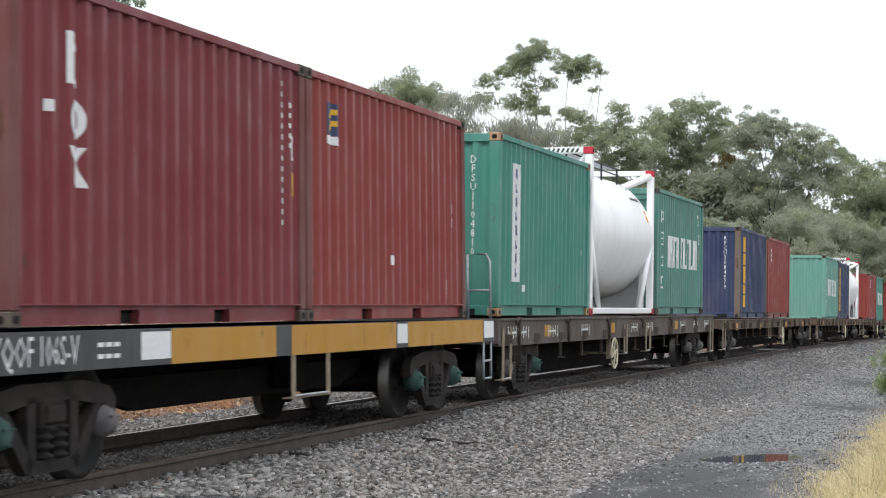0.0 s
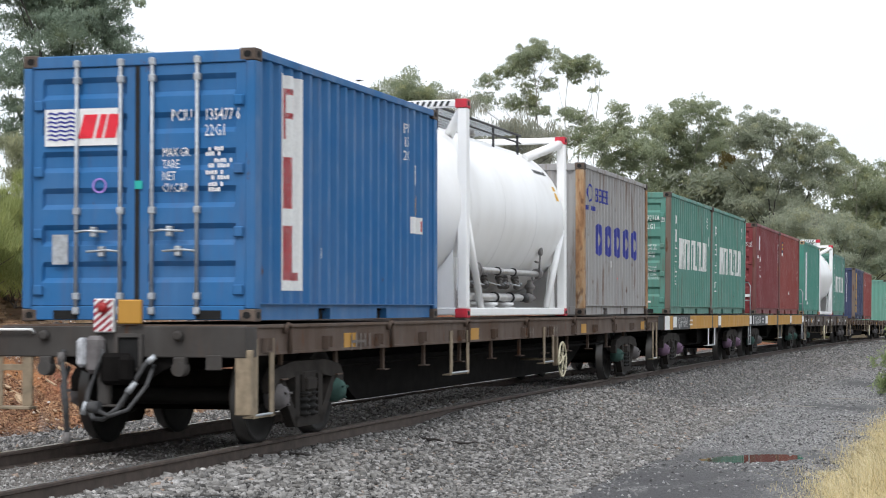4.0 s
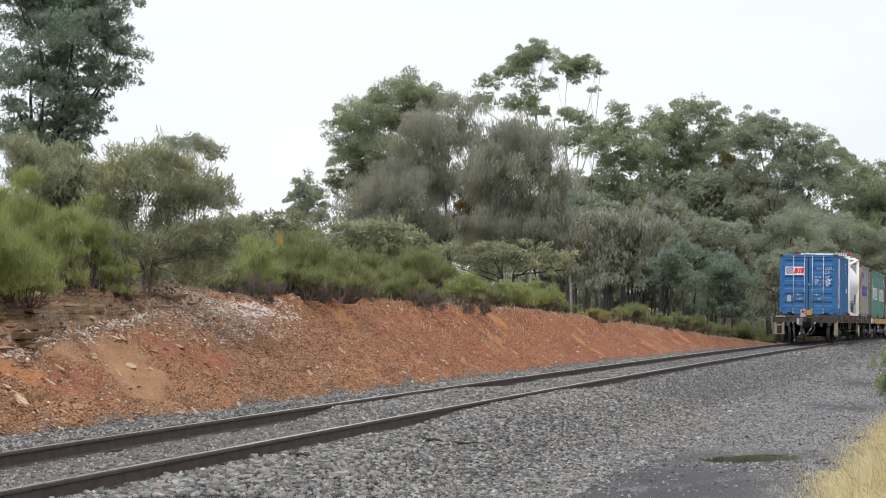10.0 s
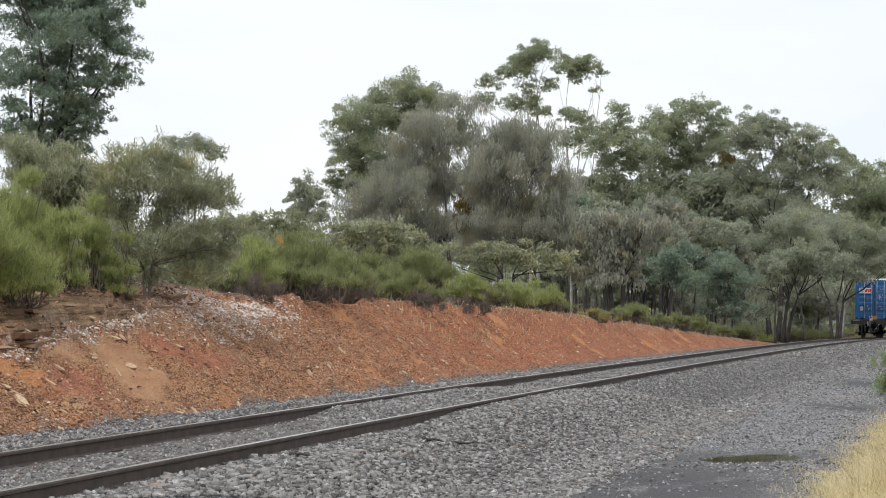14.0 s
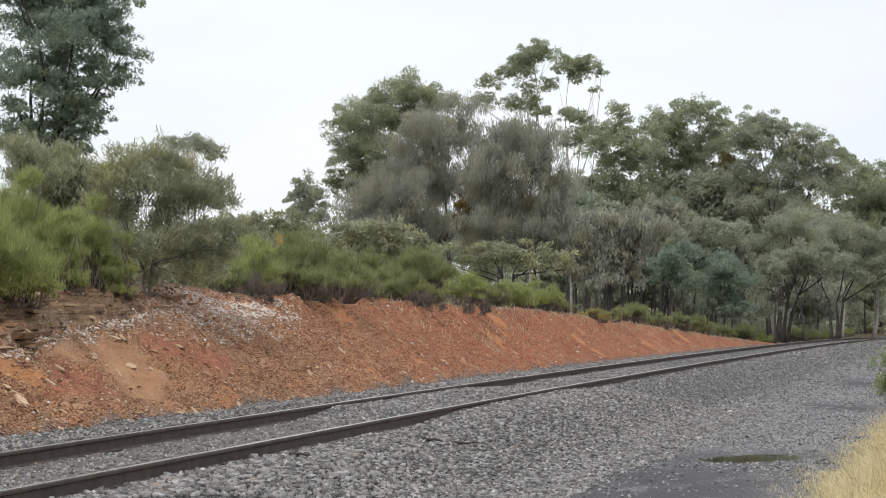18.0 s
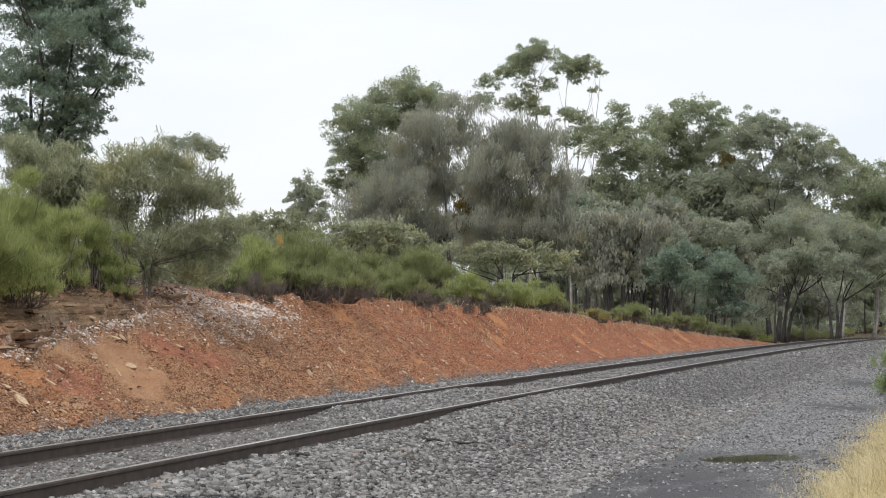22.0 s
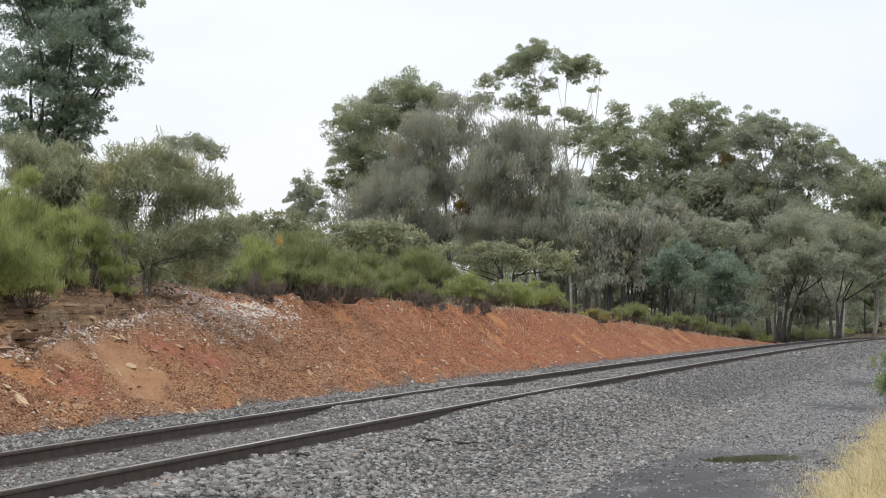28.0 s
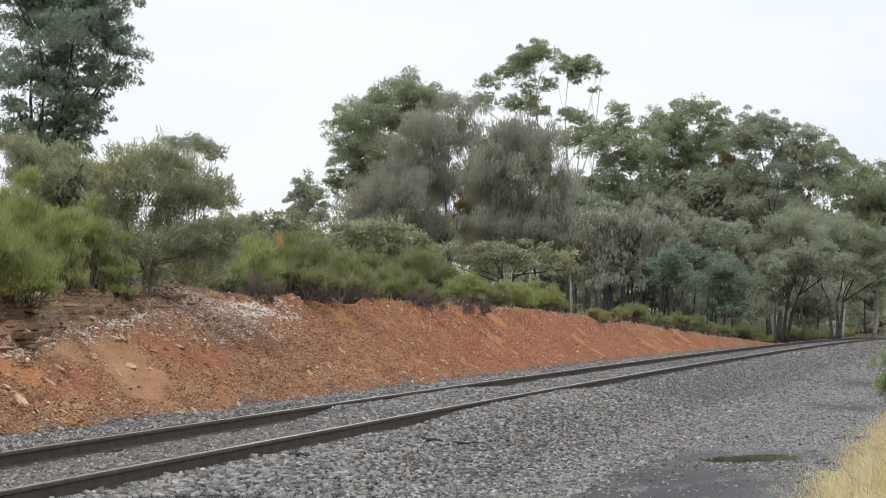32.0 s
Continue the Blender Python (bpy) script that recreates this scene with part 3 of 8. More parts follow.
damp_mask = np.clip(np.exp(-(((GSS - 20.5) / 4.6) ** 4 + ((GUU - 4.5) / 1.25) ** 4)) + smooth(0.15, 0.6, dip) + 1.2 * np.exp(-(((GSS - 39.3) / 1.5) ** 2 + ((GUU - 4.9) / 0.9) ** 2)) + 1.1 * np.exp(-(((GSS - 52) / 3.0) ** 2 + ((GUU - 4.4) / 1.0) ** 2)), 0, 1)
masks = {"bed": 0.85 * smooth(1.05, 0.8, np.abs(GUU)) * (1 - 0.95 * smooth(22.6, 24.4, GSS)), "rose": rose_mask, "bank": bank_mask, "road": smooth(2.5, 3.6, GUU + 0.35 * wave(GSS * 1.4, GUU * 2)), "ledge": ledge_mask, "quartz": quartz_mask,
         "damp": damp_mask, "slump": slump_mask * 0.9, "red": smooth(30, 52, GSS), "litter": np.maximum(smooth(-0.2, 0.8, -GUU - crest_u), smooth(5.7, 6.6, GUU)), "wet": smooth(0.15, 0.9, dip) + 0.35 * smooth(3.4, 4.6, GUU)}
for key, mask in masks.items():
    ground_mesh.attributes.new(key, "FLOAT", "POINT").data.foreach_set("value", np.clip(mask, 0, 1).astype(np.float32).ravel())
ground_mesh.shade_smooth()
ground = tagged(new("ground", ground_mesh), "orange clay cutting, grey gravel road and wooded land", "ground", kind="structure")

# Height of the finished ground, for standing things on it.
from_s, from_u = GS, GU


def ground_at(s, u):
    """World place on the finished ground at s, u."""
    i = int(np.clip(np.searchsorted(from_s, s) - 1, 0, ni - 2))
    j = int(np.clip(np.searchsorted(from_u, u) - 1, 0, nj - 2))
    a, b = np.clip((s - from_s[i]) / (from_s[i + 1] - from_s[i]), 0, 1), np.clip((u - from_u[j]) / (from_u[j + 1] - from_u[j]), 0, 1)
    z = GZ[i, j] * (1 - a) * (1 - b) + GZ[i + 1, j] * a * (1 - b) + GZ[i, j + 1] * (1 - a) * b + GZ[i + 1, j + 1] * a * b
    return float(line_x(s) + u), float(s), float(line_z(s) + z)


def stand(x, y):
    """The height of the ground at a world place."""
    s, u = near_line(x, y)
    return ground_at(s, u)[2]


# ---- puddle ----
bm = bmesh.new()
ring = []
for k in range(40):
    t = k * math.tau / 40
    r = 1.25 + 0.10 * math.sin(3 * t + 1) + 0.06 * math.sin(5 * t)
    a, b = 1.15 * r * math.cos(t), 0.62 * r * math.sin(t)
    p = on_line(PUDDLE[0] + 0.83 * a - 0.56 * b, PUDDLE[1] + 0.56 * a + 0.83 * b)
    ring.append(bm.verts.new(p))
z_water = ground_at(*PUDDLE)[2] + 0.031
for v in ring:
    v.co.z = z_water
bm.faces.new(ring)
tagged(part("puddle", bm, M_WATER), "shallow muddy puddle on the gravel road", "puddle", kind="structure")

# ---- rails and sleepers ----
RAIL = [(-0.065, -0.155), (-0.065, -0.145), (-0.012, -0.128), (-0.009, -0.045), (-0.035, -0.033), (-0.035, -0.012), (-0.028, 0.0), (0.028, 0.0), (0.035, -0.012), (0.035, -0.033), (0.009, -0.045), (0.012, -0.128), (0.065, -0.145), (0.065, -0.155)]
RAIL_S = np.concatenate([np.arange(-70, 0, 5), np.arange(0, 170, 1.0), np.arange(170, 800, 10)])


def rail(u):
    v, f = [], []
    n = len(RAIL)
    for s in RAIL_S:
        for a, b in RAIL:
            v.append(on_line(s, u + a, b))
    for i in range(len(RAIL_S) - 1):
        for k in range(n):
            f.append((i * n + k, i * n + (k + 1) % n, (i + 1) * n + (k + 1) % n, (i + 1) * n + k))
    ob = mesh_part("rail", v, f, M_RAILSIDE)
    ob.data.materials.append(M_RAILTOP)
    for p in ob.data.polygons:
        if p.index % n == 6:
            p.material_index = 1
    return tagged(ob, "brown steel rail with a worn grey head", "rail", group="rails of the line", kind="structure")


for u in (-0.835, 0.835):
    rail(u)
track_bed = tagged(new("track_fittings"), "timber sleepers and fishplates of the line", "railway track", kind="structure")
bm = bmesh.new()
box(bm, -1.3, 1.3, -0.12, 0.12, -0.12, 0.0, 0.012)
sleeper = part("sleeper", bm, M_SLEEPER, track_bed)
place_s = np.arange(8, 130, 0.68)
for k, s in enumerate(place_s):
    m = Matrix.Translation(on_line(s, 0, -0.150)) @ pose(0, 0, 0, 0, 0, random.uniform(-1.2, 1.2) - math.degrees(np.interp(s, S_ALL, TURN)))
    if k == 0:
        sleeper.matrix_basis = m
    else:
        share(sleeper, m)
bm = bmesh.new()
box(bm, 0.012, 0.034, -0.32, 0.32, -0.125, -0.05, 0.006)
for y in (-0.24, -0.08, 0.08, 0.24):
    lathe(bm, [(0.034, 0.016), (0.052, 0.016)], 6, "x", (0, y, -0.088))
plate = part("fishplate", bm, M_RAILSIDE, track_bed)
for k, (s, u) in enumerate(((26.2, 0.835), (26.0, -0.835), (39.9, 0.835), (40.1, -0.835), (53.6, 0.835))):
    m = Matrix.Translation(on_line(s, u))
    if k == 0:
        plate.matrix_basis = m
    else:
        share(plate, m)

# ---- loose stone: ballast, road gravel, chips on the bank ----
ICO_V = np.array([(0, -.526, .851), (0, .526, .851), (0, -.526, -.851), (0, .526, -.851), (.851, 0, .526), (.851, 0, -.526), (-.851, 0, .526), (-.851, 0, -.526), (-.526, .851, 0), (.526, .851, 0), (-.526, -.851, 0), (.526, -.851, 0)])
ICO_F = np.array([(0, 4, 1), (0, 1, 6), (0, 6, 10), (0, 10, 11), (0, 11, 4), (1, 4, 9), (1, 9, 8), (1, 8, 6), (2, 3, 5), (2, 5, 11), (2, 11, 10), (2, 10, 7), (2, 7, 3), (3, 7, 8), (3, 8, 9), (3, 9, 5), (4, 11, 5), (4, 5, 9), (6, 8, 7), (6, 7, 10)])
BLOCK_V = np.array([(x, y, z) for x in (-0.66, 0.66) for y in (-0.66, 0.66) for z in (-0.66, 0.66)])
BLOCK_F = np.array([(0, 1, 3), (0, 3, 2), (4, 6, 7), (4, 7, 5), (0, 4, 5), (0, 5, 1), (2, 3, 7), (2, 7, 6), (0, 2, 6), (0, 6, 4), (1, 5, 7), (1, 7, 3)])
OCT_V = np.array([(1, 0, 0), (-1, 0, 0), (0, 1, 0), (0, -1, 0), (0, 0, 1), (0, 0, -1)], float)
OCT_F = np.array([(0, 2, 4), (2, 1, 4), (1, 3, 4), (3, 0, 4), (2, 0, 5), (1, 2, 5), (3, 1, 5), (0, 3, 5)])
rng = np.random.default_rng(5)


def heights(s, u):
    i = np.clip(np.searchsorted(GS, s) - 1, 0, ni - 2)
    j = np.clip(np.searchsorted(GU, u) - 1, 0, nj - 2)
    a, b = (s - GS[i]) / (GS[i + 1] - GS[i]), (u - GU[j]) / (GU[j + 1] - GU[j])
    return GZ[i, j] * (1 - a) * (1 - b) + GZ[i + 1, j] * a * (1 - b) + GZ[i, j + 1] * (1 - a) * b + GZ[i + 1, j + 1] * a * b


def scatter(name, s, u, size, flat, material, label, sink=0.15, solid=(ICO_V, ICO_F), low=0.50, high=1.35):
    """Many small angular stones as one object."""
    n, k = len(s), len(solid[0])
    base = np.stack([line_x(s) + u, s, line_z(s) + heights(s, u)], -1)
    shape = solid[0][None] * rng.uniform(low, high, (n, k, 1))
    shape = shape * (size[:, None, None] * rng.uniform(0.65, 1.35, (n, 1, 3))) * np.array([1, 1, flat])
    a, b = rng.uniform(0, math.tau, n), rng.normal(0, 0.5, n)
    ca, sa, cb, sb = np.cos(a), np.sin(a), np.cos(b), np.sin(b)
    x, y, z = shape[..., 0], shape[..., 1], shape[..., 2]
    y, z = y * cb[:, None] - z * sb[:, None], y * sb[:, None] + z * cb[:, None]
    x, y = x * ca[:, None] - y * sa[:, None], x * sa[:, None] + y * ca[:, None]
    v = np.stack([x, y, z], -1) + base[:, None]
    v[..., 2] += (size * flat * (1 - 2 * sink) * 0.6)[:, None]
    f = solid[1][None] + (np.arange(n) * k)[:, None, None]
    return tagged(new(name, bulk_mesh(name, v.reshape(-1, 3), f.reshape(-1, 3), material)), label, "gravel", kind="stuff")


def spread(n, s0, s1, power=1.8):
    """Distances along the line, thicker towards the near end."""
    return s0 + (s1 - s0) * rng.random(n) ** power


def patchy(s, u):
    """Pebbly stretches of the road between smooth damp ones, 0 to 1."""
    j, k = np.clip(np.searchsorted(GS, s) - 1, 0, ni - 1), np.clip(np.searchsorted(GU, u) - 1, 0, nj - 1)
    return (0.35 + 0.65 * smooth(-0.35, 0.35, wave(s * 0.9, u * 1.6, 0.7) + 0.5 * wave(s * 2.3, u * 3.1, 2.0))) * (1 - 0.88 * damp_mask[j, k])


# Broken stone heaped on the near shoulder.
n = 25000
u = rng.uniform(0.92, 3.75, n)
s = 12.9 + 2.0 * (u - 0.9) + 19 * rng.random(n) ** 1.25
scatter("ballast", s, u, (0.014 + 0.023 * rng.random(n) ** 1.6) * (1 + 0.35 * smooth(21, 17, s)), 0.52, M_STONE, "loose angular grey ballast stones heaped beside the rails", 0.25, (BLOCK_V, BLOCK_F), 0.68, 1.3)
n = 21000
s = spread(n, 28, 75, 1.5)
u = rng.uniform(0.92, 3.7, n)
s[9000:] = spread(n - 9000, 14, 62)
u[9000:] = rng.uniform(-3.72, -0.93, n - 9000)
scatter("ballast", s, u, 0.016 + 0.022 * rng.random(n) ** 1.8, 0.7, M_STONE, "grey ballast stones along the foot of the cutting", 0.2, (OCT_V, OCT_F), 0.7, 1.25)
n = 5000
s, u = spread(n, 62, 150, 1.2), 0.95 + 4.6 * rng.random(n)
scatter("ballast", s, u, 0.03 + 0.04 * rng.random(n) ** 1.6, 0.5, M_STONE, "grey ballast and gravel far along the line", 0.25, (OCT_V, OCT_F), 0.7, 1.25)
n = 9000
s, u = spread(n, 14, 60), rng.uniform(-0.75, 0.75, n)
scatter("ballast", s, u, 0.009 + 0.022 * rng.random(n) ** 2.0, 0.7, M_STONE, "small dusty stones packed between the rails", 0.3, (OCT_V, OCT_F), 0.7, 1.25)
n = 6500
s, u = spread(n, 23.3, 46, 1.4), rng.uniform(-0.77, 0.77, n)
scatter("ballast", s, u, 0.015 + 0.022 * rng.random(n) ** 1.8, 0.6, M_STONE, "grey ballast stones heaped between the rails", 0.3, (OCT_V, OCT_F), 0.7, 1.25)
n = 46000
s = 17 + 60 * rng.random(n) ** 1.7
u = 2.9 + 3.3 * rng.random(n) ** 1.1
keep = (in_puddle(s, u) > 0.9) & (rng.random(n) < patchy(s, u)) & (s > 13 + 1.9 * (u - 0.9))
scatter("road_gravel", s[keep], u[keep], (0.012 + 0.022 * rng.random(n) ** 1.8)[keep], 0.5, M_GRIT, "fine flattened gravel on the damp service road", 0.25, (OCT_V, OCT_F), 0.7, 1.25)
n = 24000
s = spread(n, 20, 100, 1.7)
k = rng.random(n)
u = -3.75 - k * (0.6 + np.clip(bank_top(s) + 0.31, 0.15, 3) * 1.5)
i, j = np.searchsorted(GS, s) - 1, np.searchsorted(GU, u) - 1
keep = (rng.random(n) > 0.9 * slump_mask[i, j]) & (rng.random(n) < 1 - 0.65 * smooth(46, 60, s))
scatter("bank_chips", s[keep], u[keep], (0.010 + 0.036 * rng.random(n) ** 2.4)[keep], 0.5, M_CHIP, "broken orange clay and shale chips on the cutting", 0.3, (OCT_V, OCT_F))
n = 6000
s = np.clip(np.concatenate([rng.normal(33.2, 1.7, 4200), rng.uniform(22, 30, n - 4200)]), 20, 42)
f = np.concatenate([0.62 + 0.42 * rng.random(4200), 0.62 + 0.04 * (s[4200:] - 24.5) + rng.normal(0, 0.022, n - 4200)])
u = -3.75 - f * (0.35 + np.clip(bank_top(s) + 0.31, 0.15, 3) * 1.38)
scatter("quartz_chips", s, u, 0.008 + 0.030 * rng.random(n) ** 3, 0.6, M_QUARTZ, "pale quartz rubble spilling over the crest of the cutting", 0.3, (OCT_V, OCT_F))

n = 1300
s, f = rng.normal(35.2, 1.0, n), 0.78 + 0.2 * rng.random(n)
u = -3.75 - f * (0.35 + np.clip(bank_top(s) + 0.31, 0.15, 3) * 1.38)
scatter("quartz_chips", s, u, 0.014 + 0.034 * rng.random(n) ** 2.5, 0.6, M_QUARTZ, "white quartz pieces heaped near the crest of the cutting", 0.2, (OCT_V, OCT_F))
n = 9000
s = rng.uniform(23, 43, n)
u = -4.1 - np.clip(bank_top(s) + 0.31, 0.15, 3) * 1.38 + 0.15 * rng.normal(size=n) - 2.6 * rng.random(n)
scatter("crest_rubble", s, u, 0.012 + 0.034 * rng.random(n) ** 2.6, 0.5, M_RUBBLE, "weathered brown rubble and litter along the crest of the cutting", 0.3, (OCT_V, OCT_F))
n = 6000
s = rng.uniform(42, 98, n)
u = -4.1 - np.clip(bank_top(s) + 0.31, 0.15, 3) * 1.38 + 0.10 + 0.16 * rng.normal(size=n) - 0.5 * rng.random(n)
scatter("crest_litter", s, u, 0.016 + 0.036 * rng.random(n) ** 2.2, 0.45, M_LITTER, "pale dry litter and broken shale along the low crest", 0.25, (OCT_V, OCT_F))

# Courses of weathered rock that stand out under the crest.
ledges_rng = random.Random(12)
ledge_stones = []
for k in range(6):
    bm = bmesh.new()
    top_f = [(-0.5, -0.5), (-0.2, -0.56), (0.15, -0.5), (0.5, -0.46), (0.52, 0.5), (0.1, 0.55), (-0.25, 0.47), (-0.5, 0.5)]
    lower = [bm.verts.new((x + ledges_rng.uniform(-0.09, 0.02), y + ledges_rng.uniform(-0.07, 0.07), -0.5)) for x, y in top_f]
    upper = [bm.verts.new((x + ledges_rng.uniform(-0.10, 0.10), y + ledges_rng.uniform(-0.07, 0.07), 0.5 + ledges_rng.uniform(-0.28, 0.12))) for x, y in top_f]
    bm.faces.new(lower[::-1]), bm.faces.new(upper)
    for i in range(8):
        bm.faces.new((lower[i], lower[(i + 1) % 8], upper[(i + 1) % 8], upper[i]))
    ledge_stones.append(part("ledge_stone", bm, M_LEDGE, ground))
made = 0
for course in range(8):
    f = 0.95 - 0.042 * course
    s = 22.3 + ledges_rng.uniform(0, 0.4)
    while s < 32.2 - 0.42 * course:
        long = ledges_rng.uniform(0.25, 0.95)
        thick = ledges_rng.uniform(0.055, 0.10)
        white_line = 0.64 + 0.04 * (s - 24.5)
        if f > white_line and ledges_rng.random() < 0.86:
            u = -3.75 - f * (0.35 + (float(bank_top(s)) + 0.31) * 1.38) + 0.06 + ledges_rng.uniform(-0.05, 0.05)
            m = Matrix.Translation(Vector(ground_at(s + long / 2, u)) + Vector((-0.20, 0, -0.01))) @ pose(0, 0, 0, ledges_rng.uniform(-3, 3), ledges_rng.uniform(-2, 9), ledges_rng.uniform(-8, 8)) @ Matrix.Diagonal((0.46, long, thick, 1))
            if made < 6:
                ledge_stones[made].matrix_basis = m
            else:
                share(ledge_stones[ledges_rng.randrange(6)], m)
            made += 1
        s += long * ledges_rng.uniform(0.9, 1.15)

# Larger flat slabs of shale lying on the face of the cutting.
slabs = []
for k in range(4):
    bm = bmesh.new()
    prism(bm, [(math.cos(q) * (0.5 + 0.12 * math.sin(3 * q + k)), math.sin(q) * (0.24 + 0.05 * math.cos(2 * q + k))) for q in (i * math.tau / 7 + 0.2 * math.sin(5 * i + k) for i in range(7))], -0.07, 0.07, "z")
    slabs.append(part("shale_slab", bm, M_SLAB, ground))
lay = random.Random(44)
for k in range(150):
    s = 22.5 + 30 * lay.random() ** 1.6
    f = lay.random() ** 1.3
    u = -3.7 - f * (0.2 + (float(bank_top(s)) + 0.31) * 1.3)
    size = lay.uniform(0.06, 0.17) * (1.5 if lay.random() < 0.12 else 1.0)
    m = Matrix.Translation(Vector(ground_at(s, u)) + Vector((0, 0, 0.012))) @ pose(0, 0, 0, 0, 36 * (0 < f < 1.1), 0) @ pose(0, 0, 0, lay.uniform(-14, 14), lay.uniform(-14, 14), lay.gauss(20, 35)) @ Matrix.Scale(size, 4)
    if k < 4:
        slabs[k].matrix_basis = m
    else:
        share(slabs[k % 4], m)


# ---- containers ----
LONG, WIDE = 6.058, 2.438
RIB = 0.276


def ripple(y):
    """Depth of the corrugated side at y: 0 proud, down to 0.045."""
    k = (y + 2.9) % RIB / RIB
    return 0.045 * float(np.interp(k, [0, 0.26, 0.51, 0.76, 1.0], [0, 0, 1, 1, 0]))


RIB_Y = [-2.9 + RIB * (i + k) for i in range(21) for k in (0, 0.26, 0.51, 0.76)] + [-2.9 + RIB * 21]


def side_sheet(side, h):
    """The corrugated sheet of one side (side: +1 or -1), as a bmesh."""
    bm = bmesh.new()
    rows = []
    for z in (0.17, h - 0.075):
        rows.append([bm.verts.new((side * (1.205 - ripple(y)), y, z)) for y in RIB_Y])
    for k in range(len(RIB_Y) - 1):
        f = (rows[0][k], rows[0][k + 1], rows[1][k + 1], rows[1][k])
        bm.faces.new(f if side > 0 else f[::-1])
    return bm


def wrap_on_side(bm):
    """Lay a flat bmesh, drawn in (y, z), onto the corrugated near side."""
    for y in RIB_Y:
        bmesh.ops.bisect_plane(bm, geom=bm.verts[:] + bm.edges[:] + bm.faces[:], plane_co=(0, y, 0), plane_no=(0, 1, 0))
    for v in bm.verts:
        v.co.x = 1.205 - ripple(v.co.y) + 0.004
    return bm


def flat_shape(bm, outline, hole=None):
    """A flat face, or a band round a hole, in (y, z)."""
    if hole is None:
        bm.faces.new([bm.verts.new((0, a, b)) for a, b in outline])
        return bm
    p = [bm.verts.new((0, a, b)) for a, b in outline]
    q = [bm.verts.new((0, a, b)) for a, b in hole]
    n = len(p)
    for i in range(n):
        bm.faces.new((p[i], p[(i + 1) % n], q[(i + 1) % n], q[i]))
    return bm


def rect(bm, y0, y1, z0, z1):
    return flat_shape(bm, [(y0, z0), (y1, z0), (y1, z1), (y0, z1)])


def oval(cy, cz, a, b, n=20, power=0.75):
    out = []
    for k in range(n):
        t = k * math.tau / n
        c, s = math.cos(t), math.sin(t)
        out.append((cy + a * math.copysign(abs(c) ** power, c), cz + b * math.copysign(abs(s) ** power, s)))
    return out


def writing(text, height, material, parent, m, label="", squeeze=0.8, wrap=False, upright=False):
    """Lettering in the built-in font as a thin mesh. m takes the letters' plane (x along, y up) to the thing."""
    cu = bpy.data.curves.new("writing", "FONT")
    cu.body = "\n".join(text) if upright else text
    cu.size, cu.align_x = height * 1.38, "CENTER" if upright else "LEFT"
    cu.space_line = 0.82 if upright else 1.0
    cu.resolution_u = 1
    ob = bpy.data.objects.new("writing", cu)
    scene.collection.objects.link(ob)
    me = bpy.data.meshes.new_from_object(ob.evaluated_get(bpy.context.evaluated_depsgraph_get()))
    bpy.data.objects.remove(ob)
    me.transform(m @ Matrix.Diagonal((squeeze, 1, 1, 1)))
    bm = bmesh.new()
    bm.from_mesh(me)
    if wrap:
        wrap_on_side(bm)
    return part("lettering", bm, material, parent, label or "white stencilled lettering")


REAR = Matrix(((1, 0, 0, 0), (0, 0, -1, 0), (0, 1, 0, 0), (0, 0, 0, 1)))
SIDE = Matrix(((0, 0, 1, 0), (1, 0, 0, 0), (0, 1, 0, 0), (0, 0, 0, 1)))


def bars(parent, material, rects, m, label="", wrap=False):
    bm = bmesh.new()
    for x0, x1, y0, y1 in rects:
        bm.faces.new([bm.verts.new((x, y, 0)) for x, y in ((x0, y0), (x1, y0), (x1, y1), (x0, y1))])
    bmesh.ops.transform(bm, matrix=m, verts=bm.verts[:])
    if wrap:
        wrap_on_side(bm)
    return part("marking", bm, material, parent, label)


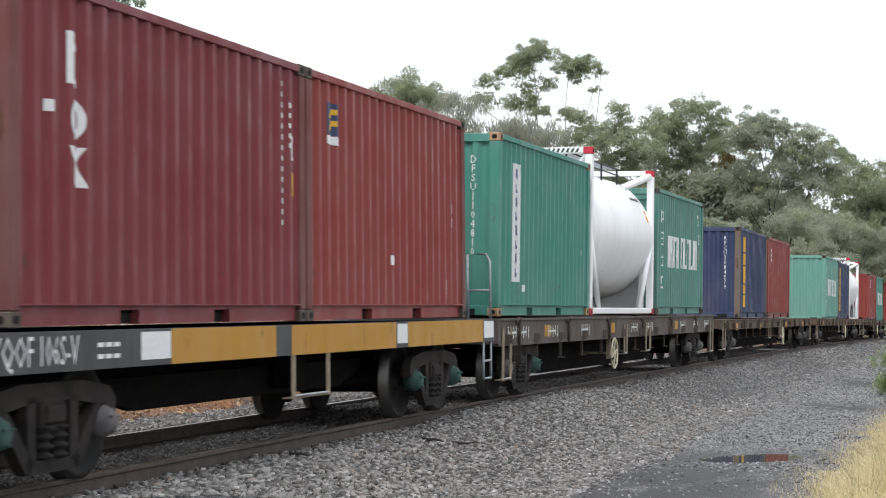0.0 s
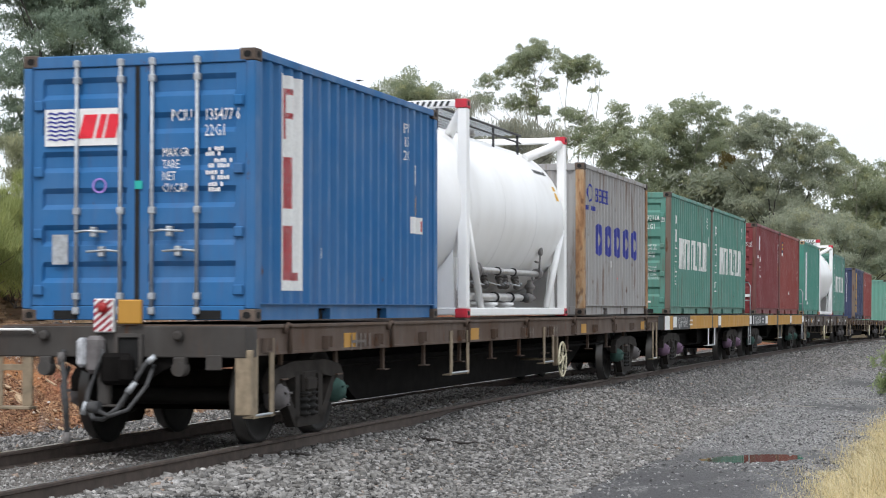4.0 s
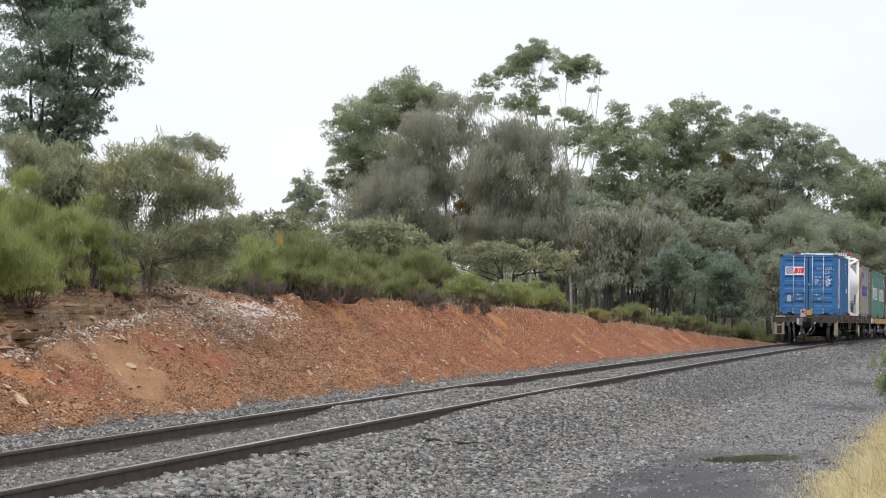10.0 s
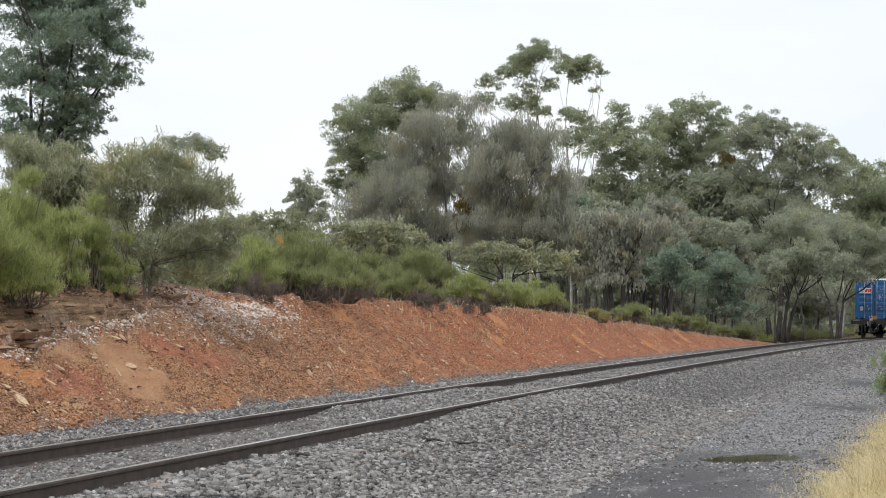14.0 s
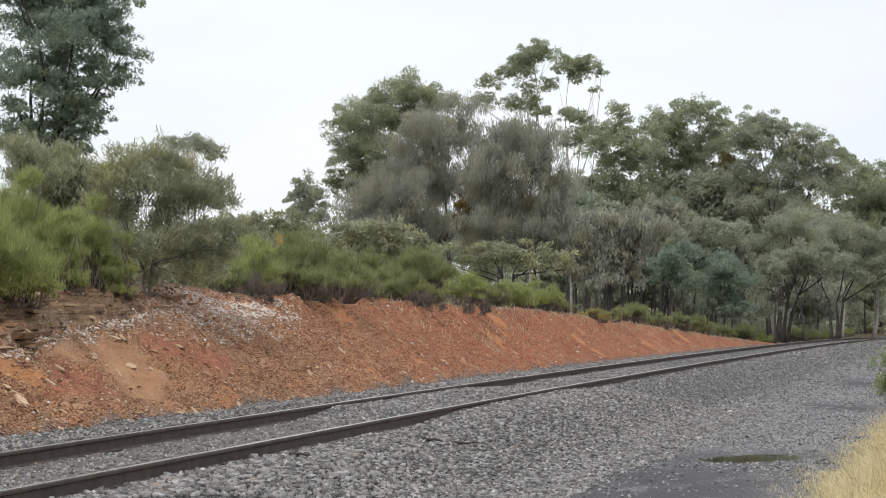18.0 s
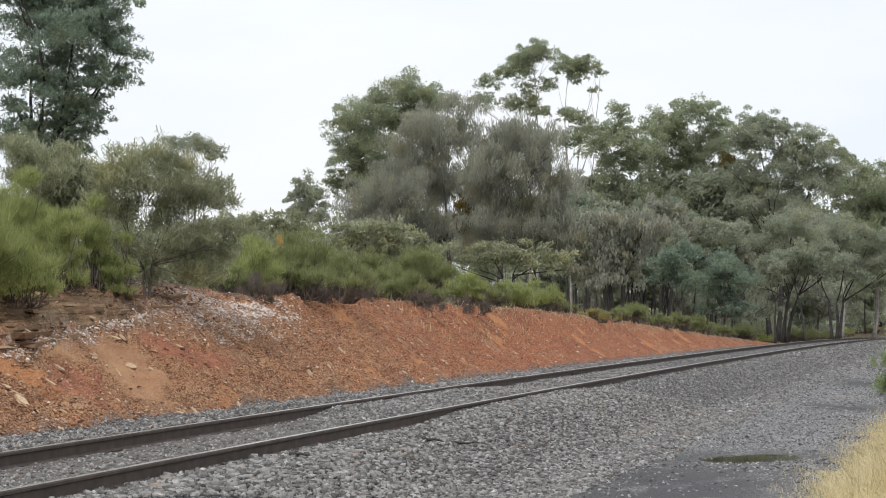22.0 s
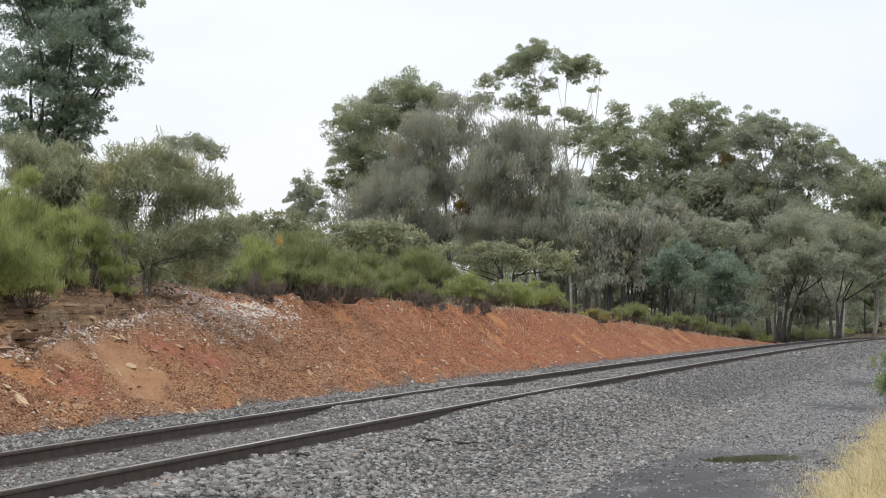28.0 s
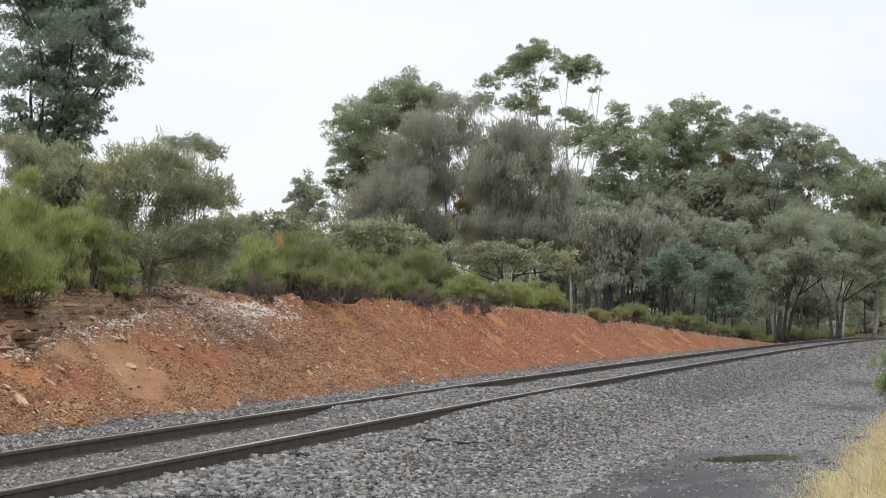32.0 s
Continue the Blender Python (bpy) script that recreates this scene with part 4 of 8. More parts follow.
def container(colour, label, rear="doors", h=2.591, post=None, cast=None):
    """A twenty-foot freight container: its origin is the middle of its base; its near side looks to +x, its rear to -y."""
    base = tagged(new("freight_container"), label, "freight container", "containers on the train")
    post, cast = post or colour, cast or M_CASTING
    y1 = LONG / 2
    for side in (1, -1):
        sheet = side_sheet(side, h)
        part("side_panel", sheet, colour, base)
        bm = bmesh.new()
        box(bm, side * 1.219 if side < 0 else 1.15, 1.219 if side > 0 else -1.15, -2.9, 2.9, h - 0.085, h - 0.01, 0.006)
        part("top_rail", bm, colour, base)
        bm = bmesh.new()
        a, b = sorted((side * 1.06, side * 1.165))
        prism(bm, [(-2.9, 0.012), (-1.14, 0.012), (-1.14, 0.125), (-0.78, 0.125), (-0.78, 0.012), (0.78, 0.012), (0.78, 0.125), (1.14, 0.125), (1.14, 0.012), (2.9, 0.012), (2.9, 0.165), (-2.9, 0.165)], a, b, "x")
        box(bm, *sorted((side * 1.06, side * 1.2185)), -2.9, 2.9, 0.162, 0.174)
        part("bottom_rail", bm, colour, base)
        for q in (-0.96, 0.96):
            # Black block behind the cut-out, for the shade in the fork pocket.
            bm = bmesh.new()
            box(bm, *sorted((side * 0.98, side * 1.08)), q - 0.18, q + 0.18, 0.014, 0.125)
            part("fork_pocket", bm, M_HOLE_SHADE, base)
        for end in (1, -1):
            bm = bmesh.new()
            x0, x1 = sorted((side * (1.12 if (rear == "doors") == (end < 0) else 1.07), side * 1.219))
            q0, q1 = sorted((end * (y1 - 0.15), end * y1))
            box(bm, x0, x1, q0, q1, 0.118, h - 0.118, 0.012)
            part("corner_post", bm, post, base)
            for z in (0.0, h - 0.118):
                bm = bmesh.new()
                box(bm, *sorted((side * 1.057, side * 1.2205)), *sorted((end * (y1 - 0.178), end * (y1 + 0.0015))), z, z + 0.118, 0.008)
                c = part("corner_casting", bm, cast, base)
                # The casting is solid: black ovals paint the shade of its holes.
                bm = bmesh.new()
                prism(bm, oval(end * (y1 - 0.089), z + 0.059, 0.048, 0.032, 12), *sorted((side * 1.10, side * 1.2225)), axis="x")
                prism(bm, oval(side * 1.139, z + 0.059, 0.040, 0.032, 12), *sorted((end * (y1 - 0.03), end * (y1 + 0.003))), axis="y")
                part("casting_hole", bm, M_HOLE_SHADE, c)
    bm = bmesh.new()
    ys = np.linspace(-2.9, 2.9, 43)
    top = [[bm.verts.new((x, y, h - 0.03 + (0.012 if k % 2 else 0.0))) for k, y in enumerate(ys)] for x in (-1.16, 1.16)]
    for k in range(42):
        bm.faces.new((top[0][k], top[1][k], top[1][k + 1], top[0][k + 1]))
    part("roof", bm, colour, base)
    bm = bmesh.new()
    box(bm, -1.10, 1.10, -2.9, 2.9, 0.10, 0.16)
    part("floor", bm, M_UNDER, base)
    for end in (1, -1):
        ends = "doors" if (rear == "doors") == (end < 0) else "sheet"
        ye = end * y1
        bm = bmesh.new()
        q = sorted((ye, ye - end * 0.10))
        wide = 1.118 if ends == "doors" else 1.07
        box(bm, -wide, wide, *q, h - 0.13, h - 0.012, 0.008)
        part("header", bm, colour, base)
        bm = bmesh.new()
        box(bm, -wide, wide, *q, 0.012, 0.15, 0.008)
        part("sill", bm, colour, base)
        if end < 0:
            for x in (-0.88, 0.62):
                # Black block on the solid sill, painting a slot's shade.
                bm = bmesh.new()
                box(bm, x, x + 0.26, ye - 0.004, ye + 0.02, 0.02, 0.105)
                part("slot", bm, M_HOLE_SHADE, base)
        if ends == "sheet":
            bm = bmesh.new()
            xs = np.linspace(-1.07, 1.07, 37)
            deep = [0.045 * v for v in (0, 0, 1, 1)]
            rows = [[bm.verts.new((x, ye - end * (0.012 + deep[k % 4]), z)) for k, x in enumerate(xs)] for z in (0.15, h - 0.13)]
            for k in range(36):
                f = (rows[0][k], rows[0][k + 1], rows[1][k + 1], rows[1][k])
                bm.faces.new(f if end < 0 else f[::-1])
            part("end_panel", bm, colour, base)
        else:
            doors(base, colour, end, ye, h)
    return base


def doors(base, colour, end, ye, h):
    """Two leaves with pressed panels, lock rods, handles and hinges."""
    z0, z1 = 0.155, h - 0.135
    for leaf in (-1, 1):
        x0, x1 = sorted((leaf * 0.012, leaf * 1.117))
        bm = bmesh.new()
        n = 6 if end < 0 else 4
        step = (z1 - z0 - 0.16) / n
        prof = [(z0, 0), (z0 + 0.08, 0)]
        for k in range(n):
            a = z0 + 0.08 + k * step
            prof += [(a + step * 0.38, 0), (a + step * 0.52, 0.04), (a + step * 0.82, 0.04), (a + step * 0.96, 0)]
        prof += [(z1, 0)]
        cols = []
        for x, flat in ((x0, True), (x0 + 0.10, True), (x0 + 0.12, False), (x1 - 0.12, False), (x1 - 0.10, True), (x1, True)):
            cols.append([bm.verts.new((x, ye - end * (0.02 + (0 if flat else d)), z)) for z, d in prof])
        for a, b in zip(cols, cols[1:]):
            for k in range(len(prof) - 1):
                f = (a[k], b[k], b[k + 1], a[k + 1])
                bm.faces.new(f if end < 0 else f[::-1])
        door = part("door", bm, colour, base)
        bm = bmesh.new()
        box(bm, *sorted((leaf * 0.004, leaf * 0.022)), *sorted((ye - end * 0.006, ye - end * 0.03)), z0, z1)
        part("gasket", bm, M_RUBBER, door)
        for x in (leaf * 0.166, leaf * 0.632):
            bm = bmesh.new()
            yo = ye + end * 0.018
            tube(bm, [(x, yo, 0.06), (x, yo, h - 0.06)], 0.019, 8)
            for z in (0.10, 0.24, h * 0.41, h - 0.26, h - 0.10):
                box(bm, x - 0.032, x + 0.032, *sorted((ye - end * 0.03, ye + end * 0.038)), z - 0.035, z + 0.035, 0.008)
            part("lock_rod", bm, M_GALV, door, "galvanised lock rod")
        for k, (x, z) in enumerate(((leaf * 0.166 if leaf > 0 else leaf * 0.632, 0.86), (leaf * 0.632 if leaf > 0 else leaf * 0.166, 0.67))):
            bm = bmesh.new()
            d = 1 if k == 0 else -1
            tube(bm, [(x, ye + end * 0.045, z), (x + d * 0.12, ye + end * 0.05, z + 0.012), (x + d * 0.34, ye + end * 0.045, z)], 0.013, 6)
            box(bm, *sorted((x + d * 0.16, x + d * 0.22)), *sorted((ye - end * 0.02, ye + end * 0.05)), z - 0.05, z + 0.05, 0.008)
            part("handle", bm, M_GALV, door, "galvanised door handle")
        for z in (0.30, 0.85, 1.45, 2.10):
            bm = bmesh.new()
            box(bm, *sorted((leaf * 1.00, leaf * 1.10)), *sorted((ye - end * 0.02, ye + end * 0.012)), z - 0.05, z + 0.05, 0.01)
            part("hinge", bm, colour, door)


def discharge_gear(base):
    """Discharge and air pipes, slanting valves, clamps and a gauge along the bottom of a tank."""
    bm = bmesh.new()
    tube(bm, [(1.0, -2.72, 0.28), (1.0, 0.62, 0.28)], 0.060, 14)
    lathe(bm, [(-2.86, 0.10), (-2.84, 0.125), (-2.72, 0.125), (-2.70, 0.060)], 18, "y", (1.0, 0, 0.28))
    lathe(bm, [(0.60, 0.060), (0.64, 0.052), (0.80, 0.048)], 14, "y", (1.0, 0, 0.28))
    part("discharge_pipe", bm, M_PIPE, base, "stainless discharge pipe")
    bm = bmesh.new()
    lathe(bm, [(-2.83, 0.135), (-2.80, 0.15), (-2.76, 0.15), (-2.73, 0.135)], 18, "y", (1.0, 0, 0.28))
    part("end_clamp", bm, M_IRON, base, "dark cast clamp")
    bm = bmesh.new()
    lathe(bm, [(0.78, 0.058), (1.12, 0.058)], 12, "y", (1.0, 0, 0.28))
    part("coupling", bm, M_RUBBER, base, "black rubber coupling")
    bm = bmesh.new()
    lathe(bm, [(1.10, 0.05), (1.16, 0.075), (1.30, 0.075), (1.36, 0.05), (1.56, 0.045)], 14, "y", (1.0, 0, 0.28))
    lathe(bm, [(0.30, 0.05), (0.40, 0.055), (0.43, 0.085), (0.46, 0.085), (0.50, 0.05), (0.56, 0.03)], 14, "z", (1.0, 1.36, 0))
    part("ball_valve", bm, M_IRON, base, "dull cast steel valve")
    bm = bmesh.new()
    tube(bm, [(1.05, -1.70, 0.655), (1.05, 1.62, 0.655)], 0.046, 12)
    tube(bm, [(1.05, 1.38, 0.655), (1.04, 1.40, 0.55)], 0.028, 8)
    part("air_pipe", bm, M_PIPE, base, "stainless air pipe")
    bm = bmesh.new()
    lathe(bm, [(-2.02, 0.06), (-2.0, 0.12), (-1.90, 0.12), (-1.89, 0.09), (-1.86, 0.13), (-1.80, 0.13), (-1.79, 0.06), (-1.68, 0.06)], 16, "y", (0.98, 0, 0.655))
    lathe(bm, [(1.56, 0.05), (1.58, 0.085), (1.70, 0.085), (1.72, 0.05)], 14, "y", (1.05, 0, 0.655))
    part("pipe_flange", bm, M_IRON, base, "bolted pipe flange")
    for y, z, rr in ((-0.80, 0.28, 0.07), (0.10, 0.28, 0.07), (-0.80, 0.655, 0.05), (0.10, 0.655, 0.05)):
        bm = bmesh.new()
        lathe(bm, [(y - 0.018, rr), (y - 0.018, rr + 0.012), (y + 0.018, rr + 0.012), (y + 0.018, rr)], 14, "y", (1.0 if z < 0.5 else 1.05, 0, z))
        part("pipe_clamp", bm, M_RUBBER, base)
    for k, y in enumerate((-1.95, -1.76, -1.05, -0.16, 0.12, 0.78)):
        bm = bmesh.new()
        foot, head = Vector((0.97, y - 0.10, 0.42)), Vector((0.86, y + 0.06, 0.70))
        tube(bm, [foot, head], 0.036, 10)
        for f in (0.10, 0.38, 0.55, 0.86):
            c = foot.lerp(head, f)
            d = (head - foot).normalized() * 0.018
            tube(bm, [c - d, c + d], 0.054 if f != 0.55 else 0.062, 10)
        valve = part("valve", bm, M_IRON, base, "dull cast steel valve")
        bm = bmesh.new()
        tube(bm, [(1.03, y - 0.16, 0.46), (1.09, y - 0.30, 0.48), (1.10, y - 0.44, 0.49)], 0.011, 6)
        part("lever", bm, M_GALV, valve, "bright steel lever")
        if k % 2 == 0:
            bm = bmesh.new()
            tube(bm, [(1.10, y - 0.34, 0.48), (1.10, y + 0.24, 0.45)], 0.009, 6)
            part("link_rod", bm, M_GALV, valve)
    for y in (-1.9, -0.95, -0.02):
        bm = bmesh.new()
        lathe(bm, [(0.13, 0.20), (0.155, 0.10), (0.165, 0.17), (0.205, 0.17), (0.21, 0.10)], 18, "z", (0.92, y, 0))
        part("outlet_foot", bm, M_TANK, base, "white outlet foot")
    bm = bmesh.new()
    lathe(bm, [(1.10, 0.062), (1.15, 0.062)], 16, "x", (0, 1.56, 1.0))
    tube(bm, [(1.12, 1.56, 0.95), (1.10, 1.56, 0.68)], 0.016, 6)
    tube(bm, [(1.10, 1.52, 0.83), (1.10, 1.30, 0.84)], 0.016, 6)
    part("gauge", bm, M_IRON, base, "round pressure gauge on a stem")


def tank_container(piped=True):
    """A white liquid tank in a white frame with red corner castings; the barrel is longer than its frame."""
    base = tagged(new("tank_container"), "white cylindrical liquid tank in a white steel frame with red corners", "tank container", "containers on the train")
    h, y1 = 2.897, LONG / 2
    r, zc = 1.215, 1.52
    bm = bmesh.new()
    prof = [(-3.45, 0.02), (-3.43, 0.35), (-3.36, 0.68), (-3.22, 0.97), (-3.02, 1.14), (-2.78, r)]
    prof = prof + [(-a, b) for a, b in prof[::-1]]
    lathe(bm, prof, 64, "y", (0, 0, zc))
    barrel = part("barrel", bm, M_TANK, base)
    for y in (-2.78, -0.95, 0.95, 2.78):
        bm = bmesh.new()
        lathe(bm, [(y - 0.012, r - 0.01), (y - 0.008, r + 0.004), (y + 0.008, r + 0.004), (y + 0.012, r - 0.01)], 64, "y", (0, 0, zc), True)
        part("weld_seam", bm, M_TANK, barrel)
    bm = bmesh.new()
    lathe(bm, [(0, 0.28), (0.10, 0.28), (0.12, 0.24), (0.13, 0.05)], 24, "z", (0.1, 0.4, zc + r - 0.03))
    part("manhole", bm, M_PIPE, barrel, "stainless manhole cover")
    for side in (1, -1):
        for end in (1, -1):
            ye = end * (y1 - 0.09)
            bm = bmesh.new()
            box(bm, *sorted((side * 1.085, side * 1.215)), ye - 0.075, ye + 0.075, 0.118, h - 0.118, 0.012)
            part("corner_post", bm, M_TANK, base)
            for z in (0.0, h - 0.118):
                bm = bmesh.new()
                box(bm, *sorted((side * 1.057, side * 1.2205)), *sorted((end * (y1 - 0.178), end * y1)), z, z + 0.118, 0.008)
                c = part("corner_casting", bm, M_REDCAST, base, "red painted corner casting")
                # Black oval on the solid casting, as the shade of its hole.
                bm = bmesh.new()
                prism(bm, oval(end * (y1 - 0.089), z + 0.059, 0.048, 0.032, 12), *sorted((side * 1.10, side * 1.2225)), axis="x")
                part("casting_hole", bm, M_HOLE_SHADE, c)
            bm = bmesh.new()
            tube(bm, [(side * 1.13, end * (y1 - 0.14), h - 0.12), (side * 0.72, end * 2.15, zc + 0.98)], 0.075, 8)
            part("top_brace", bm, M_TANK, base)
            bm = bmesh.new()
            tube(bm, [(side * 1.16, end * (y1 - 0.12), 1.42), (side * 1.12, end * 1.95, 0.12)], 0.055, 6)
            part("side_brace", bm, M_TANK, base)
            bm = bmesh.new()
            prism(bm, [(end * (y1 - 0.16), 0.125), (end * (y1 - 0.16), 0.80), (end * 2.62, 0.80), (end * 2.42, 0.36), (end * 2.20, 0.125)], *sorted((side * 1.0, side * 1.035)), axis="x")
            part("saddle", bm, M_TANK, base)
        bm = bmesh.new()
        arc = [math.radians(a) for a in range(-58, 59, 4)]
        prism(bm, [(-1.03, 0.03), (1.03, 0.03)] + [(1.19 * math.sin(a), zc - 1.17 * math.cos(a)) for a in arc[::-1]], *sorted((side * (y1 - 0.07), side * (y1 - 0.10))), axis="y")
        part("saddle", bm, M_TANK, base)
        bm = bmesh.new()
        box(bm, *sorted((side * 1.09, side * 1.21)), -y1 + 0.178, y1 - 0.178, 0.02, 0.13, 0.012)
        part("bottom_rail", bm, M_TANK, base)
        bm = bmesh.new()
        for y in (-2.4, -0.9, 0.6, 2.1):
            tube(bm, [(side * 0.62, y, zc + 1.0), (side * 0.62, y, zc + r + 0.14)], 0.022, 6)
        tube(bm, [(side * 0.62, -2.55, zc + r + 0.14), (side * 0.62, 2.3, zc + r + 0.14)], 0.018, 6)
        tube(bm, [(side * 0.62, -2.55, zc + r + 0.02), (side * 0.62, 2.3, zc + r + 0.02)], 0.014, 6)
        part("walkway_rail", bm, M_GSILL, base, "dark grey walkway rail")
    bm = bmesh.new()
    for x in np.arange(-0.55, 0.6, 0.11):
        box(bm, x, x + 0.05, -2.5, 2.25, zc + r + 0.145, zc + r + 0.165)
    part("walkway", bm, M_GALV, base)
    for end in (1, -1):
        for z in (0.03, h - 0.105):
            bm = bmesh.new()
            box(bm, -1.06, 1.06, *sorted((end * (y1 - 0.04), end * (y1 - 0.14))), z, z + 0.10, 0.012)
            beam = part("end_beam", bm, M_TANK, base)
            if z > 1:
                bm = bmesh.new()
                for k in range(7):
                    for a in (-0.95, 0.40):
                        x = a + k * 0.085
                        yy = end * (y1 - 0.036)
                        q = [bm.verts.new(p) for p in ((x, yy, z + 0.015), (x + 0.04, yy, z + 0.015), (x + 0.075, yy, z + 0.085), (x + 0.035, yy, z + 0.085))]
                        bm.faces.new(q if end < 0 else q[::-1])
                part("hazard_stripe", bm, M_GSILL, beam, "black hazard stripes")
    if piped:
        discharge_gear(base)
    bm = bmesh.new()
    for k in range(11):
        a = math.radians(38)
        rr = r + 0.004
        y = 1.75 + k * 0.075
        bm.faces.new([bm.verts.new((rr * math.cos(b), q, zc + rr * math.sin(b))) for q, b in ((y, a - 0.03), (y + 0.05, a - 0.03), (y + 0.05, a + 0.03), (y, a + 0.03))])
    part("marking", bm, M_GSILL, barrel)
    bm = bmesh.new()
    rr = r + 0.005
    bm.faces.new([bm.verts.new((rr * math.cos(b), q, zc + rr * math.sin(b))) for q, b in ((2.45, 0.26), (2.62, 0.26), (2.62, 0.46), (2.45, 0.46))])
    part("sticker", bm, M_YELLOW_TAG, barrel, "orange warning sticker")
    return base


def stickers(base, y=2.55):
    bars(base, M_YELLOW_TAG, [(y - 0.06, y + 0.06, 1.24, 1.48)], SIDE, "yellow sticker", True)
    bars(base, M_WHITE, [(y - 0.07, y + 0.07, 1.60, 1.64), (y - 0.07, y - 0.04, 1.64, 1.80), (y + 0.04, y + 0.07, 1.64, 1.80), (y - 0.07, y + 0.07, 1.80, 1.84)], SIDE, "", True)


def code_bars(base, y, z, m=SIDE, material=None, wrap=True, rows=3):
    """Small lettering too worn to read, as bars."""
    rects = []
    for k in range(rows):
        for j in range(3 - (k == 1)):
            rects.append((y + j * 0.11, y + j * 0.11 + 0.07, z - k * 0.15, z - k * 0.15 + 0.095))
    bars(base, material or M_WHITE, rects, m, "", wrap)


def bar_row(base, y0, z0, hgt, widths, gap, material, label):
    """A trade name on the side, drawn as plain upright blocks."""
    rects, y, odd = [], y0, 0
    for w in widths:
        if w > 0:
            rects.append((y, y + w, z0, z0 + hgt))
            if odd % 3 != 2 and gap > 0.04:
                z = z0 + hgt * (0.86, 0.0)[odd % 2]
                rects.append((y + w, y + w + gap, z, z + hgt * 0.14))
            odd += 1
        y += abs(w) + gap
    return bars(base, material, rects, SIDE, label, True)


def blue_box():
    b = container(M_BLUE, "bright blue container with closed doors and a white logo panel")
    y = -LONG / 2 + 0.004
    bars(b, M_WHITE, [(-0.98, -0.20, 1.70, 2.06)], pose(0, y - 0.004, 0) @ REAR, "white logo panel")
    for k in range(7):
        bm = bmesh.new()
        xs = np.linspace(-0.95, -0.66, 13)
        zz = 1.755 + k * 0.042
        low = [bm.verts.new((x, y - 0.008, zz + 0.008 * math.sin(x * 60))) for x in xs]
        up = [bm.verts.new((v.co.x, y - 0.008, v.co.z + 0.018)) for v in low]
        for i in range(12):
            bm.faces.new((low[i], low[i + 1], up[i + 1], up[i]))
        part("wavy_line", bm, M_INK, b, "blue wavy line of the logo")
    for x0, w, lean in ((-0.62, 0.15, 0.06), (-0.44, 0.07, 0.06), (-0.345, 0.12, 0.05)):
        bm = bmesh.new()
        bm.faces.new([bm.verts.new(p) for p in ((x0, y - 0.008, 1.77), (x0 + w, y - 0.008, 1.77), (x0 + w + lean, y - 0.008, 2.0), (x0 + lean, y - 0.008, 2.0))])
        part("marking", bm, M_LOGORED, b, "red block of the logo")
    writing("PCIU", 0.115, M_WHITE, b, pose(0.355, -3.026, 1.915) @ REAR, "", 0.64)
    writing("135477", 0.115, M_WHITE, b, pose(0.70, -3.026, 1.915) @ REAR, "", 0.62)
    writing("6", 0.115, M_WHITE, b, pose(1.02, -3.026, 1.915) @ REAR, "", 0.62)
    writing("22G1", 0.115, M_WHITE, b, pose(0.70, -3.026, 1.765) @ REAR, "", 0.64)
    bm = bmesh.new()
    rim = [(math.cos(k * math.tau / 20), math.sin(k * math.tau / 20)) for k in range(20)]
    outer, inner = [[bm.verts.new((-0.395 + r * c, -3.026, 1.31 + r * q)) for c, q in rim] for r in (0.075, 0.058)]
    for k in range(20):
        bm.faces.new((outer[k], outer[(k + 1) % 20], inner[(k + 1) % 20], inner[k]))
    part("sticker", bm, M_PURPLE, b, "round purple inspection sticker")
    bars(b, M_TEAL, [(-0.02, 0.055, 1.27, 1.35)], pose(0, -3.03, 0) @ REAR, "small teal sticker")
    for k, t in enumerate(("MAX.GR.", "TARE", "NET", "CU.CAP.")):
        writing(t, 0.088, M_WHITE, b, pose(0.265, -3.026, 1.575 - k * 0.113) @ REAR, "", 0.62)
        bars(b, M_WHITE, [(0.715 + 0.03 * ((k + i) % 3) + j * 0.031, 0.738 + 0.03 * ((k + i) % 3) + j * 0.031, 1.573 - k * 0.113 + i * 0.049, 1.613 - k * 0.113 + i * 0.049 - 0.008 * ((j + k) % 3 == 0)) for j in range(7 - (k + i) % 3) for i in (0, 1) if (j + 2 * i + k) % 5 != 3], pose(0, -3.026, 0) @ REAR)
    bars(b, M_GALV, [(-0.90, -0.73, 0.55, 0.84)], pose(0, -3.022, 0) @ REAR, "grey data plate")
    # Tall white panel with red blocks on the side, a small logo and codes.
    bars(b, M_WHITE, [(-2.31, -1.72, 0.30, 2.43)], SIDE, "tall white panel", True)
    bars(b, M_LOGORED, [(-2.24, -2.12, 1.80, 2.30), (-2.12, -1.92, 2.24, 2.30), (-2.00, -1.88, 2.04, 2.26), (-2.12, -1.94, 2.00, 2.06), (-2.18, -2.02, 1.11, 1.62), (-2.16, -2.02, 0.40, 0.94), (-2.02, -1.82, 0.40, 0.48)], SIDE, "red blocks on the panel", True)
    writing("PIU", 0.12, M_WHITE, b, pose(0, 1.74, 2.20) @ SIDE, "", 0.8, True)
    writing("1547", 0.12, M_WHITE, b, pose(0, 1.74, 2.04) @ SIDE, "", 0.75, True)
    writing("6", 0.11, M_WHITE, b, pose(0, 2.19, 2.04) @ SIDE, "", 0.8, True)
    writing("2G1", 0.12, M_WHITE, b, pose(0, 1.74, 1.88) @ SIDE, "", 0.75, True)
    stickers(b, 2.18)
    bars(b, M_WHITE, [(2.02, 2.46, 1.02, 1.22)], SIDE, "small white logo panel", True)
    bars(b, M_LOGORED, [(2.20, 2.28, 1.05, 1.18), (2.34, 2.40, 1.05, 1.18)], SIDE, "red block of the logo", True)
